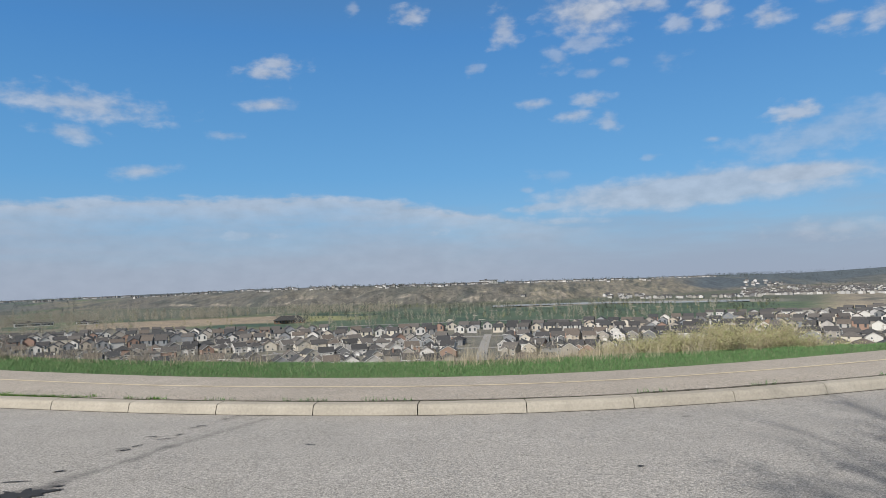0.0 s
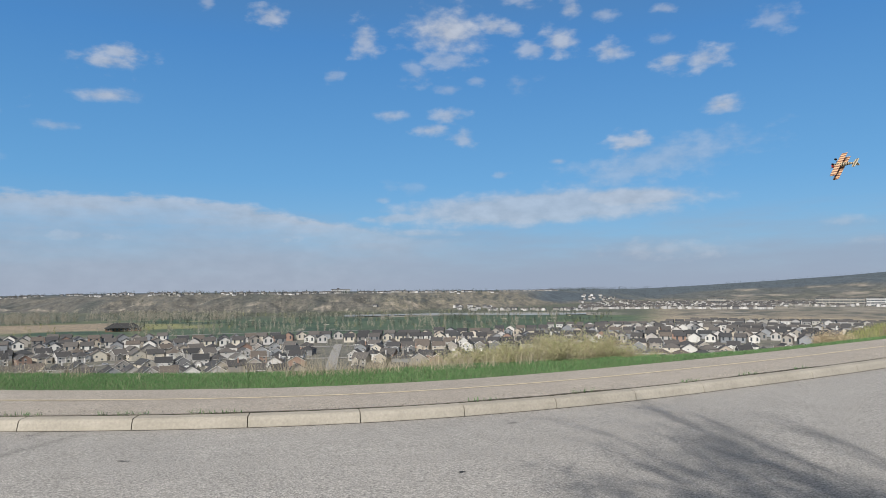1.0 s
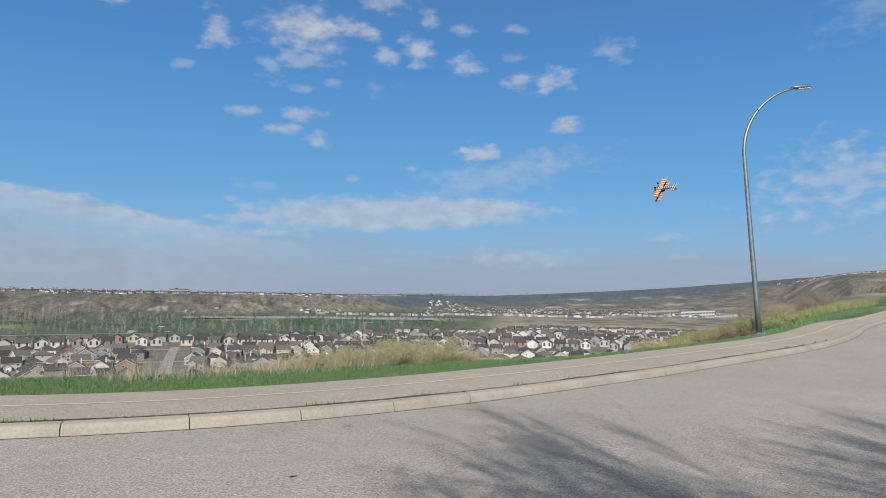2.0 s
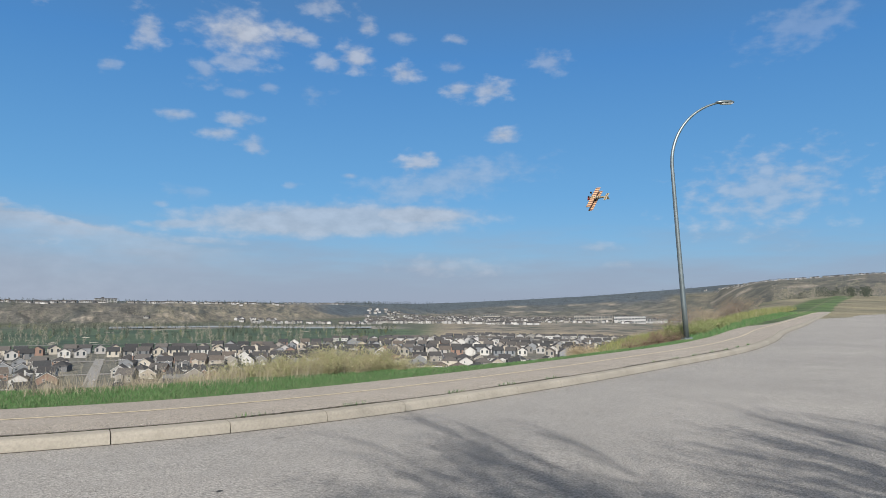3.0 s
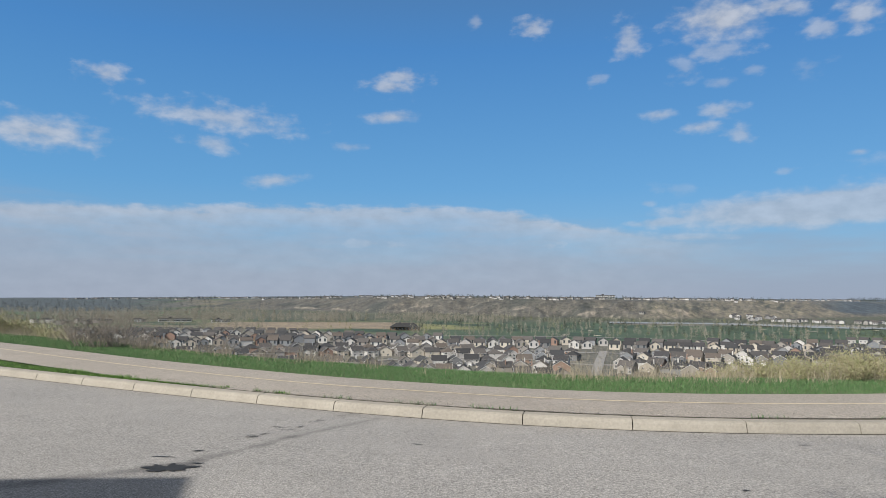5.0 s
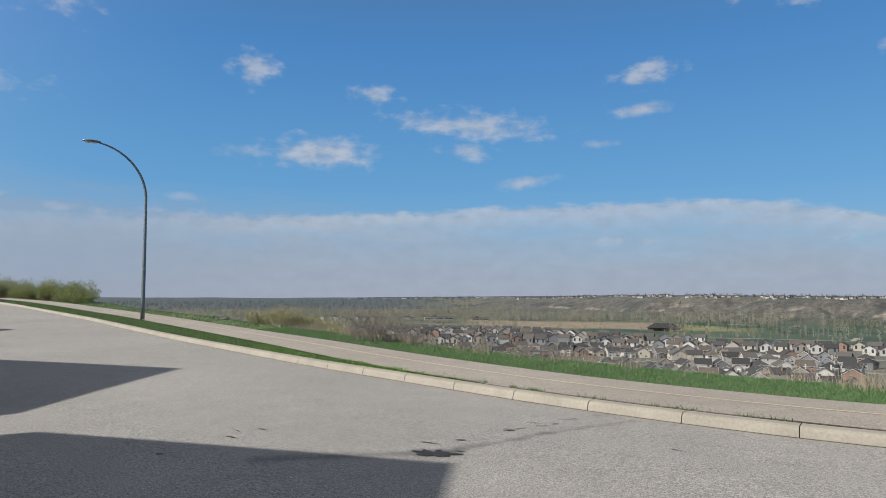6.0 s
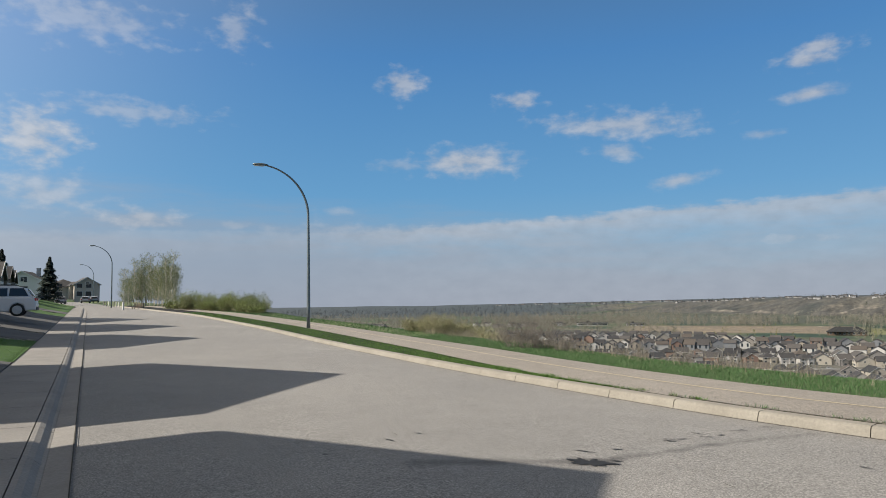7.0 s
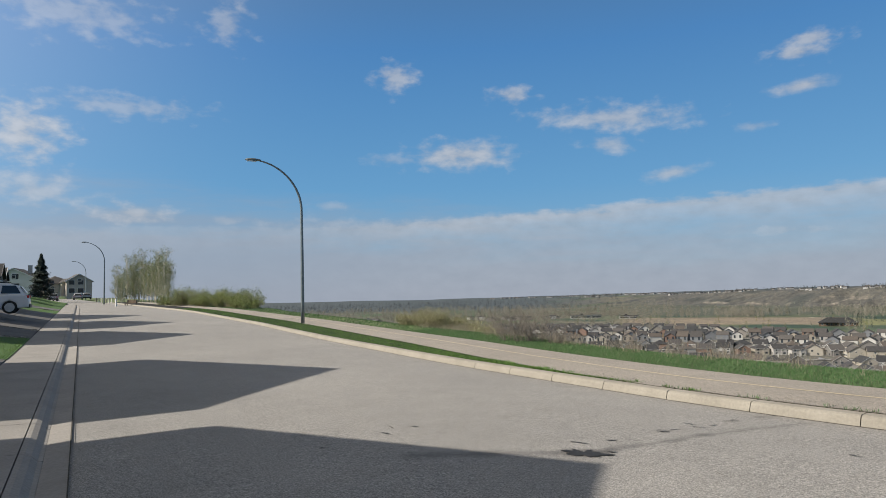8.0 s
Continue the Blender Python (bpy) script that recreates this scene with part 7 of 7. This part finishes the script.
M["tar"] = grainy("black_tar", (0.010, 0.010, 0.011), (0.022, 0.021, 0.02), 9.0, 0.7, (30, 0.3))
for x, y, rx, ry, turn, kind in ((-3.60, 5.78, 0.17, 0.14, 10, "black tar patch on the asphalt"), (-3.44, 5.86, 0.09, 0.028, 30, "splash of black tar beside the patch"), (-3.72, 5.82, 0.08, 0.03, -30, "splash of black tar beside the patch"),
                                 (-3.43, 6.0, 0.05, 0.016, 20, "flake of black tar"), (-3.90, 6.17, 0.12, 0.012, 8, "thin streak of black tar"), (-3.70, 6.48, 0.07, 0.016, 30, "flake of black tar"), (-3.48, 7.26, 0.06, 0.022, 25, "flake of black tar"),
                                 (-3.43, 7.45, 0.06, 0.014, 60, "flake of black tar"), (-3.52, 7.34, 0.07, 0.010, 10, "thin streak of black tar"), (-3.45, 7.9, 0.08, 0.012, -10, "thin streak of black tar"), (-3.27, 7.78, 0.08, 0.012, 15, "thin streak of black tar"),
                                 (-3.20, 7.98, 0.05, 0.016, 50, "flake of black tar"), (-3.17, 8.40, 0.07, 0.014, 40, "flake of black tar"), (-3.13, 8.50, 0.06, 0.012, -25, "flake of black tar"), (-2.98, 8.92, 0.08, 0.012, 30, "thin streak of black tar"),
                                 (-2.89, 9.09, 0.05, 0.014, 50, "flake of black tar"), (-5.92, 5.26, 0.09, 0.016, -10, "flake of black tar"), (-5.94, 5.75, 0.06, 0.014, 15, "flake of black tar"), (-5.92, 4.35, 0.05, 0.018, 20, "flake of black tar"),
                                 (1.45, 6.1, 0.04, 0.014, 10, "flake of black tar"), (2.6, 8.2, 0.06, 0.010, 5, "thin streak of black tar"), (-1.6, 7.3, 0.09, 0.008, -20, "thin streak of black tar"), (0.1, 5.3, 0.05, 0.010, 12, "flake of black tar")):
    blot("tar_flake", x, y, rx, ry, turn, int(abs(x * 100) + y * 37), "tar", kind, 0.007)

# ---------------------------------------------------------------- the model aeroplane
def barred(name, base, bar, scale, along):
    """Film covering with bars across it, one after the other along an axis."""
    m, n, l, b = material(name, 0.5)
    w = n.new("ShaderNodeTexWave")
    w.bands_direction = along
    w.inputs["Scale"].default_value = scale
    w.inputs["Distortion"].default_value = 0.0
    l.new(n.new("ShaderNodeTexCoord").outputs["Object"], w.inputs["Vector"])
    ch = ramp(n, l, w.outputs["Fac"], [(0.44, bar), (0.5, base)])
    dirt = ramp(n, l, noise_of(n, l, 9.0, 3), [(0.3, (0.9,) * 3), (0.7, (1.05,) * 3)])
    l.new(mixed(n, l, ch, dirt, 1.0, "MULTIPLY"), b.inputs["Base Color"])
    return m


M["wing_film"] = barred("barred_wing_film", (0.52, 0.33, 0.19), (0.17, 0.09, 0.07), 2.2, "Y")
M["tail_film"] = barred("barred_tail_film", (0.34, 0.29, 0.2), (0.06, 0.05, 0.045), 3.4, "X")
M["film_white"] = grainy("white_film", (0.48, 0.47, 0.45), (0.56, 0.55, 0.53), 5.0, 0.4)


def model_biplane():
    """x to the nose, y along the span; 1.24 m across before it is scaled."""
    ob = new("model_biplane")
    v, f = tube([(0.44, 0, 0.0), (0.42, 0, 0), (0.30, 0, 0.0), (0.05, 0, 0.01), (-0.25, 0, 0.02), (-0.52, 0, 0.04)], [0.03, 0.075, 0.085, 0.08, 0.05, 0.02], 12)
    part("fuselage", mesh_of(v, f, [M["tail_film"]], smooth=True), ob, "cream and black barred fuselage")
    bm = bmesh.new()
    bmesh.ops.create_cone(bm, cap_ends=True, segments=14, radius1=0.088, radius2=0.07, depth=0.08, matrix=pose(0.42, 0, 0, 0, 90, 0))
    part("cowl", finish(bm, M["paint_red"]), ob, "red engine cowl")
    bm = bmesh.new()
    box(bm, 0.465, 0.475, -0.14, 0.14, -0.012, 0.012)
    part("propeller", finish(bm, M["timber"]), ob)

    def wing(y0, z, half):
        bm = bmesh.new()
        prism(bm, [(0.30, 0, z - 0.002), (0.26, 0, z + 0.022), (0.18, 0, z + 0.026), (0.05, 0, z + 0.004), (0.05, 0, z - 0.004), (0.28, 0, z - 0.010)], (0, half, 0))
        for q in bm.verts:
            q.co.y += y0
            q.co.z += abs(q.co.y) * 0.03
        return bm

    for z in (0.16, -0.06):
        for y0, half in ((0.0, 0.62), (0.0, -0.62)):
            part("wing", finish(wing(y0, z, half), M["wing_film"]), ob, "orange wing with dark brown bars")
    for y in (-0.42, 0.42):
        for x in (0.10, 0.25):
            v, f = tube([(x, y, -0.05), (x, y, 0.17)], [0.006, 0.006], 6)
            part("strut", mesh_of(v, f, [M["timber"]]), ob)
    bm = bmesh.new()
    prism(bm, [(-0.40, -0.22, 0.03), (-0.36, 0.0, 0.03), (-0.40, 0.22, 0.03), (-0.53, 0.22, 0.03), (-0.53, -0.22, 0.03)], (0, 0, 0.012))
    part("tailplane", finish(bm, M["tail_film"]), ob)
    bm = bmesh.new()
    prism(bm, [(-0.38, -0.006, 0.04), (-0.46, -0.006, 0.20), (-0.56, -0.006, 0.20), (-0.56, -0.006, 0.0)], (0, 0.012, 0))
    part("fin", finish(bm, M["film_white"]), ob)
    for y in (-0.14, 0.14):
        v, f = tube([(0.24, y * 0.3, -0.07), (0.27, y, -0.2)], [0.007, 0.007], 6)
        part("undercarriage_leg", mesh_of(v, f, [M["black_trim"]]), ob)
        bm = bmesh.new()
        bmesh.ops.create_cone(bm, cap_ends=True, segments=14, radius1=0.05, radius2=0.05, depth=0.03, matrix=pose(0.27, y, -0.2, 90, 0, 0))
        part("wheel", finish(bm, M["rubber"]), ob)
    return tagged(ob, "orange model biplane with dark barred wings banking in the air", "model plane")


plane = model_biplane()
spot_ = on_sight(-42.78, 8.76, 40.0)
ahead = (spot_ - Vector((0, 0, EYE))).normalized()
rightw = ahead.cross(Vector((0, 0, 1))).normalized()
upw = rightw.cross(ahead)
nose = (rightw * -0.80 + upw * -0.10 + ahead * 0.55).normalized()
span = (rightw * 0.62 + upw * 0.66 + ahead * 0.40)
span = (span - nose * span.dot(nose)).normalized()
top = nose.cross(span)
plane.matrix_world = Matrix((nose, span, top)).transposed().to_4x4() @ Matrix.Scale(1.3, 4)
plane.matrix_world.translation = spot_

# ---------------------------------------------------------------- large far buildings
M["block_wall"] = varied("block_cladding", [(0.20, 0.19, 0.18), (0.17, 0.165, 0.16), (0.24, 0.23, 0.21)], 0.85, 0.1, 0.1)
M["block_white"] = grainy("white_cladding", (0.32, 0.325, 0.33), (0.40, 0.40, 0.40), 0.05, 0.8)


def apartment_block(az_, r_, wide, tall, storeys, bays, wall, label):
    ob = new("apartment_building")
    x, y = polar(az_, r_)
    deep = 18.0
    bm = bmesh.new()
    box(bm, -wide / 2, wide / 2, -deep / 2, deep / 2, -6, tall)
    part("wall", finish(bm, M[wall]), ob)
    bm = bmesh.new()
    box(bm, -wide / 2 - 0.8, wide / 2 + 0.8, -deep / 2 - 0.8, deep / 2 + 0.8, tall, tall + 0.9)
    box(bm, -wide * 0.2, -wide * 0.08, -3, 3, tall + 0.9, tall + 3.6)
    part("roof", finish(bm, M["shingle"]), ob)
    bm = bmesh.new()
    bw = wide / bays
    box(bm, -bw * 0.45, bw * 0.45, -0.12, 0.1, 0.0, tall / storeys * 0.52)
    pane = finish(bm, M["pane"])
    for i in range(bays):
        for k in range(storeys):
            part("window", pane, ob, at=pose(-wide / 2 + bw * (i + 0.5), -deep / 2, tall / storeys * (k + 0.2)))
    ob.matrix_world = pose(x, y, float(land(x, y)), 0, 0, az_ + 4)
    return tagged(ob, label, "apartment building", "apartment buildings")


apartment_block(-42.3, 2250, 120, 21, 5, 14, "block_wall", "long grey five-storey apartment building")
apartment_block(-45.2, 2200, 95, 22, 5, 11, "block_white", "white five-storey apartment building under completion")
apartment_block(-47.3, 2260, 60, 15, 4, 7, "block_white", "low white apartment building")
apartment_block(-34.0, 2500, 60, 20, 4, 7, "block_wall", "brown block at the edge of the far estate")
apartment_block(-3.7, 1985, 52, 11, 3, 7, "block_white", "pale tower block on the bluff")
apartment_block(31.0, 1420, 60, 6, 1, 3, "block_white", "low white hall on the valley floor")
apartment_block(27.6, 1380, 34, 5, 1, 2, "block_white", "low white shed on the valley floor")


def club_house():
    ob = new("club_house")
    bm = body(46, 20, 5, 0.6, None, base=-4)
    roof = hip_roof(46, 20, 5, 0.6, 1.5)
    hip_roof(18, 26, 5.6, 0.7, 1.2, -8, -2, roof)
    part("wall", finish(bm, M["timber"]), ob)
    part("roof", finish(roof, M["dark_roof"]), ob)
    for i in range(8):
        window_on(ob, -19 + i * 5.4, -10, 1.0, 2.6, 2.6)
    x, y = polar(12.8, 1075)
    ob.matrix_world = pose(x, y, float(land(x, y)) + 0.5, 0, 0, 13.6)
    return tagged(ob, "large building with a black hipped roof by the golf course", "club house")


M["dark_roof"] = grainy("black_shingles", (0.016, 0.017, 0.019), (0.03, 0.031, 0.033), 0.6, 0.9)
club_house()

# bunkers of pale sand on the golf course
M["sand"] = grainy("bunker_sand", (0.40, 0.36, 0.30), (0.48, 0.44, 0.37), 0.1, 0.95)
verts, faces = [], []
for i in range(16):
    a, r = rng.uniform(-24, 19), rng.uniform(960, 1420)
    x, y = polar(a, r)
    w, d = rng.uniform(3, 8), rng.uniform(4, 9)
    k = len(verts)
    for q in range(12):
        an = 2 * math.pi * q / 12
        px, py = x + w * (1 + 0.2 * math.sin(3 * an)) * math.cos(an), y + d * math.sin(an)
        verts.append((px, py, float(land(px, py)) + 0.6))
    faces.append(tuple(range(k, k + 12)))
tagged(new("sand_bunkers", mesh_of(verts, faces, [M["sand"]])), "pale sand bunkers on the golf course", "bunkers", kind="stuff")
M["river"] = grainy("river_water", (0.2, 0.215, 0.22), (0.25, 0.265, 0.27), 0.01, 0.5)
rows = []
for d in (-40, 0, 40):
    rows.append([(*polar(a, 1500 + 22 * math.sin(a * 0.4) + d), FLOOR + 1.25) for a in np.linspace(-4, -24, 60)])
ribbon("river", rows, M["river"], "grey-blue river below the bluff", "water")
